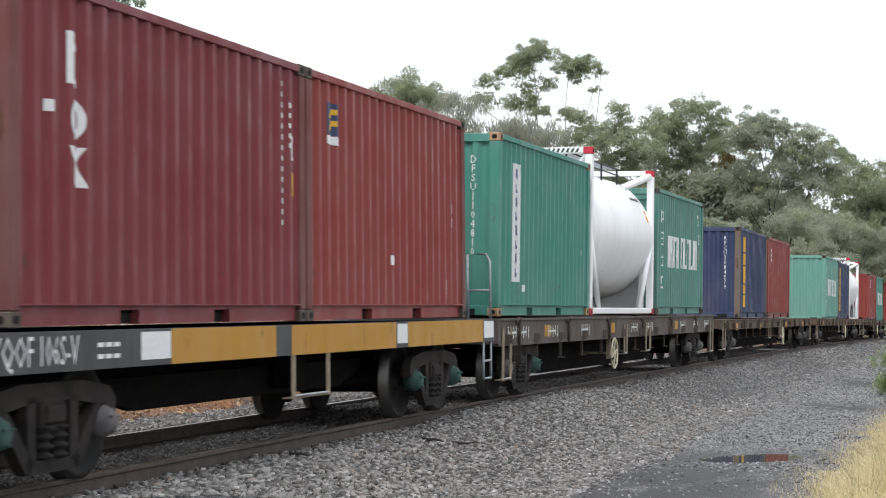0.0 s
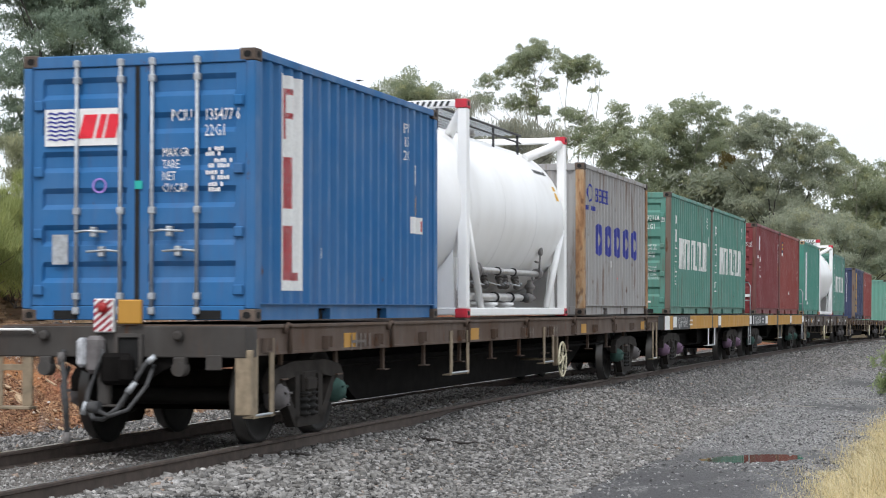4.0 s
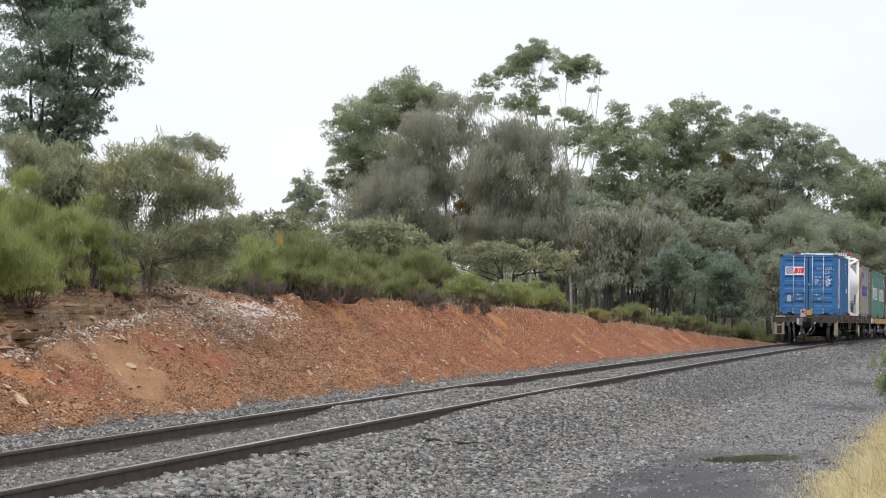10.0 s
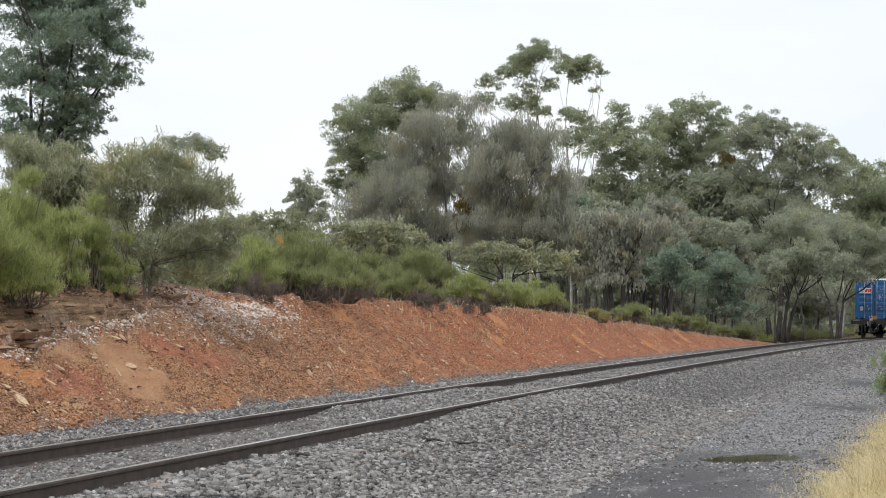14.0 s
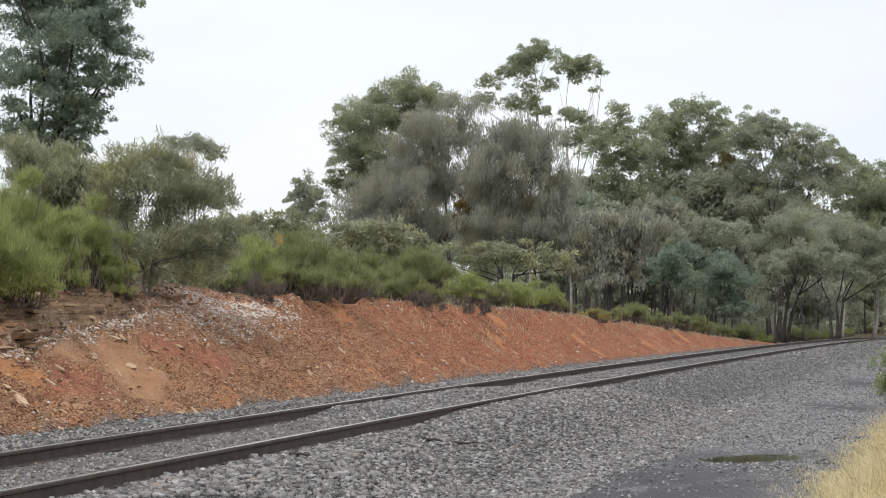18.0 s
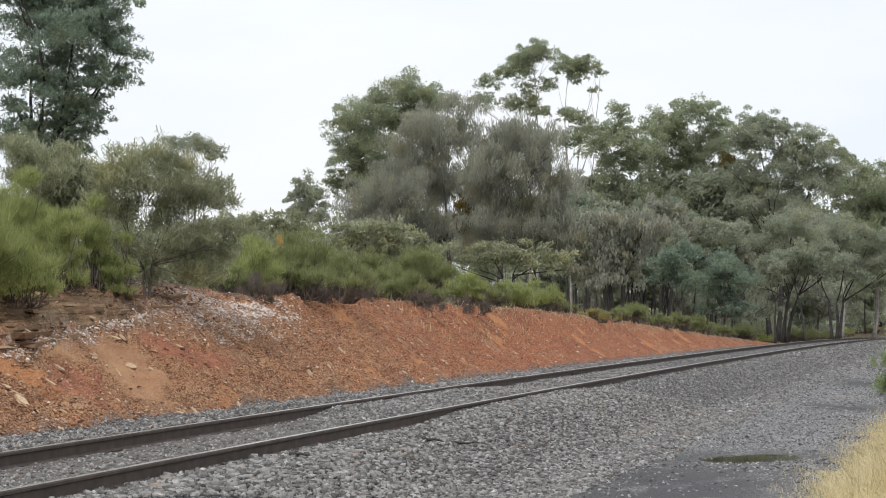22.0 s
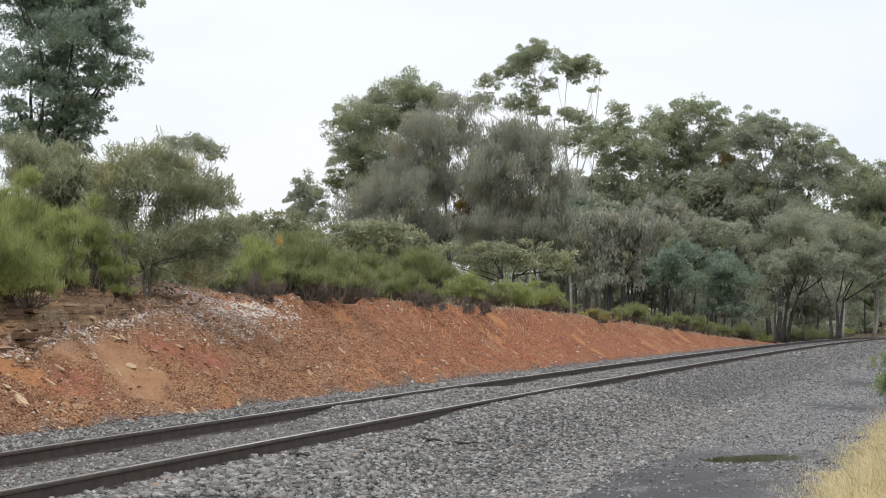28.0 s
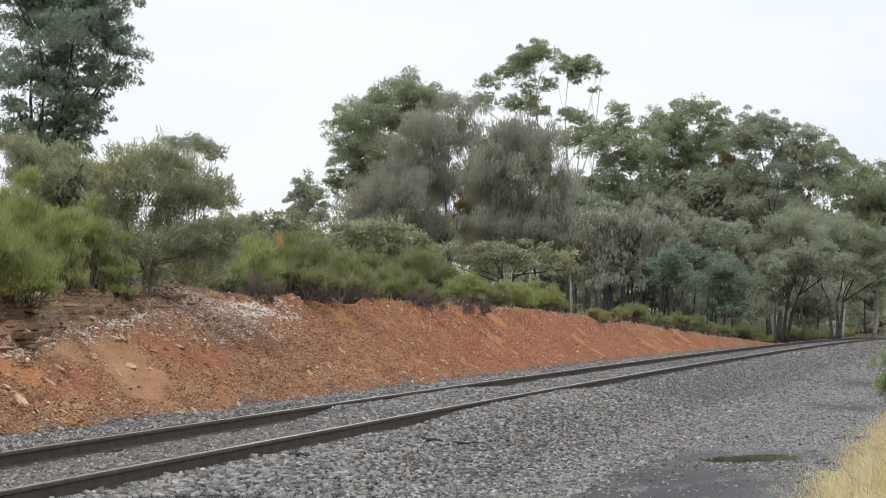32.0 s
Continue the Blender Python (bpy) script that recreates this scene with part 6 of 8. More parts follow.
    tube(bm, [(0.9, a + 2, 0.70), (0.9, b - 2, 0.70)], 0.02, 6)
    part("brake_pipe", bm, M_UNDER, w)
    for e in (a, b):
        bm = bmesh.new()
        q = 0.05 if e == a else -0.05
        box(bm, -1.235, 1.235, *sorted((e, e + q)), zd - deep, zd - 0.002, 0.01)
        part("end_sill", bm, paint, w)
        coupler(w, e, -1 if e == a else 1)
    step(w, a + 0.45, M_STEPTAN)
    step(w, b - 0.45, M_STEPTAN)
    for q, wd in steps or ((mid - 1.4, 0.5), (mid + 1.6, 0.5)):
        step(w, q - mid, M_STEPTAN, 0.44, wd)
    hand_brake(w, (brake or mid + 2.2) - mid)
    q0, q1 = trucks or (p0 + 2.2, p1 - 2.2)
    bogie(w, q0 - mid, caps[:2], spin)
    bogie(w, q1 - mid, caps[2:], spin)
    if graffiti:
        for y in ((a + b) / 2 - 0.4, (a + b) / 2 + 1.2, b - 1.6, a + 3.0) + ((a + 0.5, a + 1.1, a + 5.4, b - 5.0, b - 3.2) if paint is not M_WAGON else ()):
            bars(w, M_CHALK if paint is M_WAGON else M_WORN, [(y + k * 0.15, y + k * 0.15 + 0.035, zd - 0.30 + 0.03 * (k % 2), zd - 0.12) for k in range(5)] + [(y, y + 0.5, zd - 0.22, zd - 0.19)], pose(1.240, 0, 0) @ SIDE, "faint scrawled paint marks")
    return w, mid, spin


def wagon_short(p0, p1, deck, caps, code, label, trucks, first, paint, plates, code_at, step_at):
    """A shorter flat wagon with a deep yellow and grey side sill carrying its code."""
    mid = (p0 + p1) / 2
    a, b = p0 - mid, p1 - mid
    w = tagged(new("flat_wagon"), label, "railway wagon", "wagons of the train")
    spin = []
    zd = deck - 0.03
    bm = bmesh.new()
    box(bm, -1.25, 1.25, a, b, zd - 0.04, zd, 0.006)
    part("deck", bm, M_GSILL, w)
    z0, z1 = zd - 0.30, zd - 0.003
    pieces = [(q0 - mid, q1 - mid, mt) for q0, q1, mt in zip([p0] + [q for q, _ in paint], [q for q, _ in paint] + [p1], [first] + [mt for _, mt in paint])]
    for side in (1, -1):
        for q0, q1, mt in pieces:
            bm = bmesh.new()
            box(bm, *sorted((side * 1.20, side * 1.255)), q0 + 0.001, q1 - 0.001, z0, z1)
            part("side_sill", bm, mt, w, "yellow painted side sill" if mt is M_YSILL else "dark grey side sill")
    m = pose(1.259, 0, 0) @ SIDE
    for q0, q1 in plates:
        bars(w, M_WHITE, [(q0 - mid, q1 - mid, z0 + 0.05, z1 - 0.02)], m, "white reflector")
    writing(code, 0.23, M_WHITE, w, pose(1.259, code_at - mid, z0 + 0.05) @ SIDE, "white stencilled wagon code", 0.70)
    bars(w, M_WHITE, [(code_at - mid + 1.62 + k * 0.14, code_at - mid + 1.73 + k * 0.14, z0 + 0.08 + i * 0.09, z0 + 0.115 + i * 0.09) for k in range(3) for i in (0, 1)], m)
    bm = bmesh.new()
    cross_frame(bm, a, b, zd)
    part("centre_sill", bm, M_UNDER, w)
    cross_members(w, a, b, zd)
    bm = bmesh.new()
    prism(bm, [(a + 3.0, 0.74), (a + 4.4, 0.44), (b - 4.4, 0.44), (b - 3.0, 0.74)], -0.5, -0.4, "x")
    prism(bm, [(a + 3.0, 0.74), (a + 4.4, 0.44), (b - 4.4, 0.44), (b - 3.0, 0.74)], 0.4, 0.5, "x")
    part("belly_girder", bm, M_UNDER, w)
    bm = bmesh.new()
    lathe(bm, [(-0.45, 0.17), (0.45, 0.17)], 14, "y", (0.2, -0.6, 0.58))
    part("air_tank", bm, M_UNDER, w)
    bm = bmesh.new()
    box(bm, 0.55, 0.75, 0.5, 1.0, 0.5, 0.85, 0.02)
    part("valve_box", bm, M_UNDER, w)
    for e in (a, b):
        q = 0.05 if e == a else -0.05
        bm = bmesh.new()
        box(bm, -1.25, 1.25, *sorted((e, e + q)), z0, z1 - 0.002, 0.01)
        part("end_sill", bm, M_GSILL, w)
        coupler(w, e, -1 if e == a else 1)
    step(w, step_at - mid, M_STEPTAN if "106" in code else M_WHITE, 0.50, 1.02, 0.98)
    # End grab rail and ladder.
    bm = bmesh.new()
    yy = b - 0.06
    tube(bm, [(1.22, yy, zd), (1.22, yy, zd + 0.80), (1.16, yy, zd + 0.90), (0.90, yy, zd + 0.90), (0.90, yy, zd)], 0.02, 6)
    tube(bm, [(1.22, yy, zd + 0.40), (0.90, yy, zd + 0.40)], 0.016, 6)
    part("grab_rail", bm, M_GALV, w, "grey bent-pipe grab rail")
    bm = bmesh.new()
    for q in (b - 0.10, b - 0.50):
        tube(bm, [(1.23, q, 0.36), (1.23, q, z0)], 0.018, 6)
    for z in (0.38, 0.62):
        tube(bm, [(1.23, b - 0.50, z), (1.23, b - 0.10, z)], 0.016, 6)
    part("ladder", bm, M_GALV, w)
    bogie(w, trucks[0] - mid, caps[:2], spin)
    bogie(w, trucks[1] - mid, caps[2:], spin)
    return w, mid, spin


def end_details(w, p0, mid):
    """The rear of the last wagon: tail marker, valve box, end steps and brake gear."""
    y = p0 - mid
    bm = bmesh.new()
    box(bm, -0.315, -0.11, y - 0.10, y - 0.032, 1.11, 1.43, 0.01)
    lamp = part("tail_marker", bm, M_WHITE, w, "striped end-of-train marker box")
    lamp.matrix_basis = pose(0.045, 0, 0)
    bm = bmesh.new()
    for k in range(-3, 5):
        z = 1.12 + k * 0.068
        bm.faces.new([bm.verts.new(p) for p in ((-0.308, y - 0.104, z), (-0.117, y - 0.104, z + 0.15), (-0.117, y - 0.104, z + 0.184), (-0.308, y - 0.104, z + 0.034))])
    for z, n in ((1.12, -1), (1.422, 1)):
        bmesh.ops.bisect_plane(bm, geom=bm.verts[:] + bm.edges[:] + bm.faces[:], plane_co=(0, 0, z), plane_no=(0, 0, n), clear_outer=True)
    part("stripe", bm, M_STRIPE, lamp, "dark red stripes")
    bm = bmesh.new()
    lathe(bm, [(-0.09, 0.05), (-0.12, 0.045), (-0.13, 0.02)], 16, "y", (-0.21, y - 0.02, 1.345))
    part("lens", bm, M_LENS, lamp, "round red tail lamp lens")
    bm = bmesh.new()
    box(bm, -0.07, 0.17, y - 0.09, y - 0.032, 1.19, 1.42, 0.012)
    part("battery_box", bm, M_YSILL, w, "ochre battery box").matrix_basis = pose(0.045, 0, 0)
    bm = bmesh.new()
    box(bm, -1.45, 1.255, y - 0.03, y + 0.25, 0.875, 1.17, 0.01)
    part("head_stock", bm, M_HEAD, w)
    bm = bmesh.new()
    for x in (-1.33, -1.01):
        box(bm, x - 0.055, x + 0.055, y - 0.015, y + 0.015, 0.40, 0.90, 0.004)
    box(bm, -1.28, -1.06, y - 0.012, y + 0.012, 0.74, 0.80, 0.004)
    box(bm, -1.42, -0.94, y - 0.10, y + 0.06, 0.37, 0.40, 0.006)
    part("end_step", bm, M_STEPTAN, w, "tan steel end step")
    bm = bmesh.new()
    box(bm, 1.14, 1.30, y - 0.02, y + 0.06, 0.34, 0.95, 0.01)
    part("end_step", bm, M_STEPTAN, w, "tan steel end step")
    bm = bmesh.new()
    tube(bm, [(-1.31, y - 0.032, 1.10), (-1.31, y - 0.075, 1.135), (-0.93, y - 0.075, 1.135), (-0.93, y - 0.032, 1.10)], 0.013, 8)
    part("grab_handle", bm, M_WHITE, w, "white grab handle")
    # A square pocket for the coupler in the head stock; a black plate paints its shade.
    bm = bmesh.new()
    box(bm, -0.03, 0.18, y - 0.045, y - 0.028, 0.78, 1.06)
    pocket = part("draft_pocket", bm, M_HOLE_SHADE, w, "coupler pocket, its inner shade a black plate")
    for x0, x1, z0, z1 in ((-0.07, -0.03, 0.74, 1.10), (0.18, 0.22, 0.74, 1.10), (-0.03, 0.18, 1.06, 1.10), (-0.03, 0.18, 0.74, 0.78)):
        bm = bmesh.new()
        box(bm, x0, x1, y - 0.07, y - 0.028, z0, z1, 0.006)
        part("pocket_rim", bm, M_HEAD, pocket)
    for x in (-0.81, 0.58):
        bm = bmesh.new()
        lathe(bm, [(-0.03, 0.05), (-0.07, 0.05), (-0.09, 0.03)], 12, "y", (x, y, 1.08))
        part("boss", bm, M_HEAD, w)
        bm = bmesh.new()
        lathe(bm, [(-0.12, 0.07), (0.0, 0.075), (0.02, 0.06)], 12, "y", (x + 0.02, y + 0.02, 0.77))
        box(bm, x - 0.04, x + 0.08, y - 0.08, y + 0.02, 0.78, 0.88, 0.01)
        part("lug", bm, M_HEAD, w)
    bm = bmesh.new()
    box(bm, 0.86, 1.02, y - 0.05, y - 0.03, 0.76, 0.90, 0.006)
    part("lug", bm, M_HEAD, w)
    bm = bmesh.new()
    tube(bm, [(-0.60, y - 0.06, 0.93), (-0.58, y - 0.13, 0.86), (-0.54, y - 0.16, 0.70), (-0.51, y - 0.17, 0.45), (-0.50, y - 0.17, 0.14)], 0.027, 10)
    hose = part("brake_hose", bm, M_HOSE, w, "hanging grey brake hose")
    bm = bmesh.new()
    lathe(bm, [(0.06, 0.02), (0.09, 0.042), (0.17, 0.036)], 10, "z", (-0.50, y - 0.17, 0))
    part("hose_end", bm, M_IRON, hose, "steel hose coupling")
    bm = bmesh.new()
    lathe(bm, [(0.80, 0.036), (0.88, 0.042), (0.92, 0.03)], 10, "z", (-0.585, y - 0.13, 0))
    part("hose_end", bm, M_IRON, hose, "steel hose coupling")
    bm = bmesh.new()
    tube(bm, [(-0.15, y - 0.14, 0.95), (-0.17, y - 0.18, 0.80), (-0.25, y - 0.22, 0.58), (-0.27, y - 0.24, 0.44), (-0.19, y - 0.26, 0.31), (-0.08, y - 0.27, 0.30), (0.05, y - 0.24, 0.40), (0.17, y - 0.19, 0.60), (0.27, y - 0.13, 0.80), (0.36, y - 0.07, 0.90)], 0.024, 10)
    hose = part("brake_hose", bm, M_HOSE, w, "looped grey brake hose")
    for c, d in (((-0.265, y - 0.235, 0.46), (-0.03, -0.02, -0.12)), ((0.14, y - 0.20, 0.55), (0.06, 0.03, 0.10)), ((0.30, y - 0.11, 0.83), (0.06, 0.03, 0.06))):
        bm = bmesh.new()
        tube(bm, [c, Vector(c) + Vector(d)], 0.032, 10)
        part("hose_clip", bm, M_GALV, hose, "bright hose clip")
    bm = bmesh.new()
    tube(bm, [(-0.30, y - 0.10, 0.46), (-0.18, y - 0.10, 0.42), (0.04, y - 0.10, 0.42), (0.08, y - 0.10, 0.58), (0.16, y - 0.08, 0.60)], 0.016, 6)
    part("release_rod", bm, M_HEAD, w)
    bm = bmesh.new()
    box(bm, -0.33, -0.15, y - 0.17, y - 0.04, 0.72, 1.08, 0.04)
    body = part("valve_body", bm, M_GREYCAP, w, "grey brake valve")
    bm = bmesh.new()
    box(bm, -0.42, -0.32, y - 0.18, y - 0.05, 0.78, 1.06, 0.035)
    part("wrap", bm, M_WRAP, body, "crumpled pale plastic wrap")
    bm = bmesh.new()
    box(bm, -0.22, -0.10, y - 0.12, y - 0.02, 0.42, 0.74, 0.02)
    part("coupler_pin", bm, M_HEAD, w)
    bm = bmesh.new()
    prism(bm, [(-0.72, 0.876), (0.62, 0.876), (0.16, 0.62), (-0.16, 0.62)], y + 0.02, y + 0.06, "y")
    part("apron_plate", bm, M_UNDER, w)


# ---- the train: places along it are counted from the rear of the last box ----
SPUN, CARS = [], []


def couple(made):
    w, mid, spin = made
    CARS.append((w, mid))
    SPUN.extend((o, y, mid) for o, y in spin)
    return w, mid


LOADS = []


def load(ob, rear, car, deck=1.213, across=0.0):
    """Stand a box on its wagon, with its rear end at that place along the train."""
    LOADS.append((ob, rear + LONG / 2, CARS[car][1], deck, across))


G, P, N = M_GREENCAP, M_PINKCAP, M_GREYCAP
last, last_mid = couple(wagon_long(-0.30, 21.9, 1.213, (N, G, G, N), "rust-brown flat wagon with a cream handbrake wheel, last of the train", True, (1.8, 19.2), ((6.98, 0.78), (12.04, 0.60)), 13.0, deep=0.27))
end_details(last, -0.30, last_mid)
load(blue_box(), -0.08, 0, across=0.02)
load(tank_container(), 7.40, 0)
load(grey_box(), 14.76, 0)
couple(wagon_short(22.40, 36.47, 1.213, (P, P, P, P), "YQOF 1030-R", "flat wagon with yellow and dark grey side sills", (24.3, 33.8), M_WAGON, ((22.48, M_WHITE), (23.07, M_YSILL), (23.46, M_GSILL), (25.77, M_YSILL), (29.08, M_GSILL), (29.24, M_YSILL), (30.05, M_GSILL), (30.58, M_YSILL), (35.98, M_GSILL)), ((23.48, 23.95), (30.08, 30.55), (36.0, 36.44)), 24.05, 29.1))
first_green = green_box(worn=1)
green_doors(first_green)
load(first_green, 23.19, 1)
load(green_box(label="green steel container with large white letter blocks"), 29.27, 1)
couple(wagon_short(36.75, 51.08, 1.213, (G, N, G, G), "YQOF 106S-V", "flat wagon with yellow and dark grey side sills", (38.5, 48.7), M_GSILL, ((40.28, M_YSILL), (42.72, M_GSILL), (43.14, M_YSILL), (46.57, M_GSILL), (47.03, M_YSILL), (50.48, M_GSILL)), ((36.8, 36.95), (39.68, 40.26), (46.60, 47.0), (50.52, 51.04)), 37.28, 43.73))
load(maroon_box(), 37.60, 2)
load(red_box(), 43.70, 2)
couple(wagon_long(51.45, 71.9, 1.213, (N, G, N, N), "brown flat wagon with scrawled paint marks and a cream handbrake wheel", True, (53.3, 69.6), ((60.7, 0.25), (63.0, 0.42)), 59.65, M_WAGONDUST))
load(jade_box(), 51.45, 3)
load(tank_container(False), 57.65, 3)
load(green_box(label="green steel container with white letter blocks"), 64.10, 3)
couple(wagon_long(73.0, 96.5, 1.10, (N, N, N, N), "grimy brown skeletal flat wagon", False, deep=0.24))
load(navy_box(), 76.55, 4, 1.10)
load(far_red_box(), 82.95, 4, 1.10)
couple(wagon_long(98.6, 122.6, 1.10, (N, N, N, N), "grimy brown flat wagon", False, deep=0.26))
load(green_box(M_PALEJADE, "sheet", label="pale jade green container with white letter blocks"), 102.7, 5, 1.0)
load(navy_box("navy container with a yellow stripe beside a tank"), 109.1, 5, 1.10)
load(tank_container(False), 115.4, 5, 1.0)
couple(wagon_long(124.2, 144.6, 1.10, (N, N, N, N), "grimy brown flat wagon", False, deep=0.26))
load(far_red_box(), 129.6, 6, 1.10)
load(green_box(M_JADE, "sheet", label="jade green container with white letter blocks"), 136.0, 6, 1.0)
couple(wagon_long(146.2, 166.4, 1.10, (N, N, N, N), "grimy brown flat wagon", False, deep=0.26))
load(far_red_box(), 150.0, 7, 1.10)
load(navy_box("navy container with a yellow stripe of lettering"), 156.4, 7, 1.10)


def rear_at(t):
    """Where the rear of the train is along the line at t seconds."""
    return -25.53 + 10.43 * t + 0.0402 * t * t


def car_pose(t, mid):
    s = rear_at(t) + mid
    a, b = Vector(on_line(s - 4.5)), Vector(on_line(s + 4.5))
    d = b - a
    # Near the road the cars lean a little away from it.
    lean = -1.3 * float(smooth(38, 20, s))
    return Matrix.Translation((a + b) / 2) @ pose(0, 0, 0, math.degrees(math.atan2(d.z, d.y)), 0, -math.degrees(math.atan2(d.x, d.y))) @ pose(-1.2 * math.sin(math.radians(lean)), 0, 0.023 * lean, 0, lean)


def motions():
    """The train rolls away along the line; its boxes ride on the wagons and its wheels turn."""
    times = sorted(set([k * 1.0 for k in range(0, 33)] + [0.5, 1.5, 2.5, 3.5]))
    for w, mid in CARS:
        walk(w, [(t, car_pose(t, mid)) for t in times])
    for ob, at_p, mid, deck, across in LOADS:
        walk(ob, [(t, car_pose(t, mid) @ pose(across, at_p - mid, deck)) for t in times])
    step_t = [0.0]
    while step_t[-1] < 32.0:
        step_t.append(min(32.0, step_t[-1] + (2 / 30 if step_t[-1] < 18 else 0.5)))
    for w, y, mid in SPUN:
        rows = []
        turn0 = rear_at(0)
        for t in step_t:
            turn = -math.degrees((rear_at(min(t, 18.0)) - turn0) / WHEEL_R)
            rows.append((t, pose(0, y, WHEEL_R, turn % 360)))
        walk(w, rows)
    # The tall crowns and the shrubs on the crest stir in the wind.
    gust_t = [0.0, 1.0, 2.0, 3.0, 5.0, 6.0, 7.0, 8.0, 9.0, 11.0, 12.5, 14.0, 16.0, 18.5, 20.0, 22.0, 24.0, 26.0, 28.0, 29.0, 30.0, 31.0, 32.0]
    gust = [0.0, 0.5, 0.0, 0.0, 0.4, 0.4, -0.3, 0.0, 0.0, -0.3, 0.0, 0.5, 0.8, 1.2, 0.0, 0.5, 0.0, 0.2, 0.0, 0.5, -0.8, -1.0, 0.8]
    for k, (ob, most) in enumerate(SWAYING):
        base = ob.matrix_basis.copy()
        rows = []
        for t, w in zip(gust_t, gust):
            w = w + 0.5 * math.sin(1.9 * t + k)
            rows.append((t, base @ pose(0, 0, 0, most * 0.4 * math.sin(1.3 * t + 2 * k), most * w, 0)))
        walk(ob, rows)
    # A bird crosses the sky with beating wings.
    beat = [k * 0.1 for k in range(61)] + [32.0]
    walk(bird, [(t, flight(t)) for t in beat])
    for wing, side in bird_wings:
        walk(wing, [(t, pose(side * 0.012, 0.01, 0.012, 0, -side * 48 * math.sin(math.tau * 2.5 * (t - 2.8)), 0)) for t in beat])


# ---- trees and shrubs ----
def leaf_cloud(lobes, cover, leaf, seed, style="dome", clump=0.42, aspect=0.45, flat=0.88, hang=1.7):
    """Leaves as small blades, gathered in clumps over each lobe (x, y, z, r). Styles: dome (rounded caps), weep (hanging
    curtains), spray (loose drooping blades), feather (fine blades that point up and out). Returns verts and faces."""
    g = np.random.default_rng(seed)
    per = cover * math.tau / (leaf * leaf * aspect)
    pts, outs = [], []
    n_clump = {"dome": 13, "weep": 16, "spray": 26, "feather": 16}[style]
    for x, y, z, r in lobes:
        d = g.normal(size=(n_clump, 3))
        d /= np.linalg.norm(d, axis=1)[:, None]
        d[:, 2] = np.where(d[:, 2] < -0.45, -d[:, 2] * 0.6, d[:, 2])
        reach = g.uniform(0.35, 1.0, n_clump) if style in ("dome", "weep") else g.uniform(0.25, 0.92, n_clump)
        c = np.array([x, y, z]) + d * (r * reach)[:, None] * np.array([1, 1, flat])
        rc = {"dome": 0.84, "weep": 0.78, "spray": 1.0, "feather": 1.0}[style] * clump * r * g.uniform(0.6, 1.3, n_clump)
        n = max(6, int(per * r * r / n_clump))
        e = g.normal(size=(n_clump, n, 3))
        e /= np.linalg.norm(e, axis=2)[..., None]
        if style == "feather":
            e[..., 2] = np.abs(e[..., 2]) * 0.9 + 0.1 * e[..., 2]
            k = rc[:, None] * g.random((n_clump, n)) ** 0.55
            p = c[:, None] + e * k[..., None] * np.array([1, 1, 1.15])
        elif style == "spray":
            k = rc[:, None] * g.random((n_clump, n)) ** 0.6
            p = c[:, None] + e * k[..., None]
        else:
            e[..., 2] = np.where(e[..., 2] < -0.4, -0.6 * e[..., 2], e[..., 2])
            k = rc[:, None] * (1.0 - 0.40 * g.random((n_clump, n)) ** 1.7)
            p = c[:, None] + e * k[..., None] * np.array([1, 1, 0.9])
            if hang:
                p[..., 2] -= rc[:, None] * hang * g.random((n_clump, n)) ** 1.4
            inner = g.random((n_clump, n)) < 0.07
            p[inner] = np.array([x, y, z]) + e[inner] * np.array([0.7, 0.7, 0.45]) * r * g.random(inner.sum())[:, None]
        pts.append(p.reshape(-1, 3))
        outs.append(e.reshape(-1, 3))
    pts, e = np.concatenate(pts), np.concatenate(outs)
    n = len(pts)
    jitter = g.normal(size=(n, 3))
    if style == "dome":
        up, d = e * np.array([1, 1, 1.5]) + 0.5 * g.normal(size=(n, 3)), jitter + np.array([0, 0, -0.7])
    elif style == "weep":
        up, d = e * np.array([1, 1, 0.4]) + 0.6 * g.normal(size=(n, 3)), 0.28 * jitter + np.array([0, 0, -1])
    elif style == "spray":
        up, d = g.normal(size=(n, 3)), jitter * np.array([1, 1, 0.6]) + np.array([0, 0, -1.1])
    else:
        up, d = g.normal(size=(n, 3)), e + 0.38 * jitter + np.array([0, 0, 0.8])
    d /= np.linalg.norm(d, axis=1)[:, None]
    w = np.cross(d, up)
    w /= np.linalg.norm(w, axis=1)[:, None] + 1e-9
    ln = leaf * g.uniform(0.6, 1.4, (n, 1))
    a, b = d * ln * 0.5, w * ln * aspect * 0.5
    v = np.stack([pts - a + b, pts + a, pts - a - b], 1).reshape(-1, 3)
    return v, np.arange(3 * n).reshape(n, 3)


def limb_path(p, q, g, bend=0.12):
    p, q = Vector(p), Vector(q)
    d = q - p
    side = Vector((g.uniform(-1, 1), g.uniform(-1, 1), g.uniform(-0.2, 0.5))) * d.length * bend
    return [p.lerp(q, k / 5) + side * math.sin(k / 5 * math.pi) for k in range(6)]


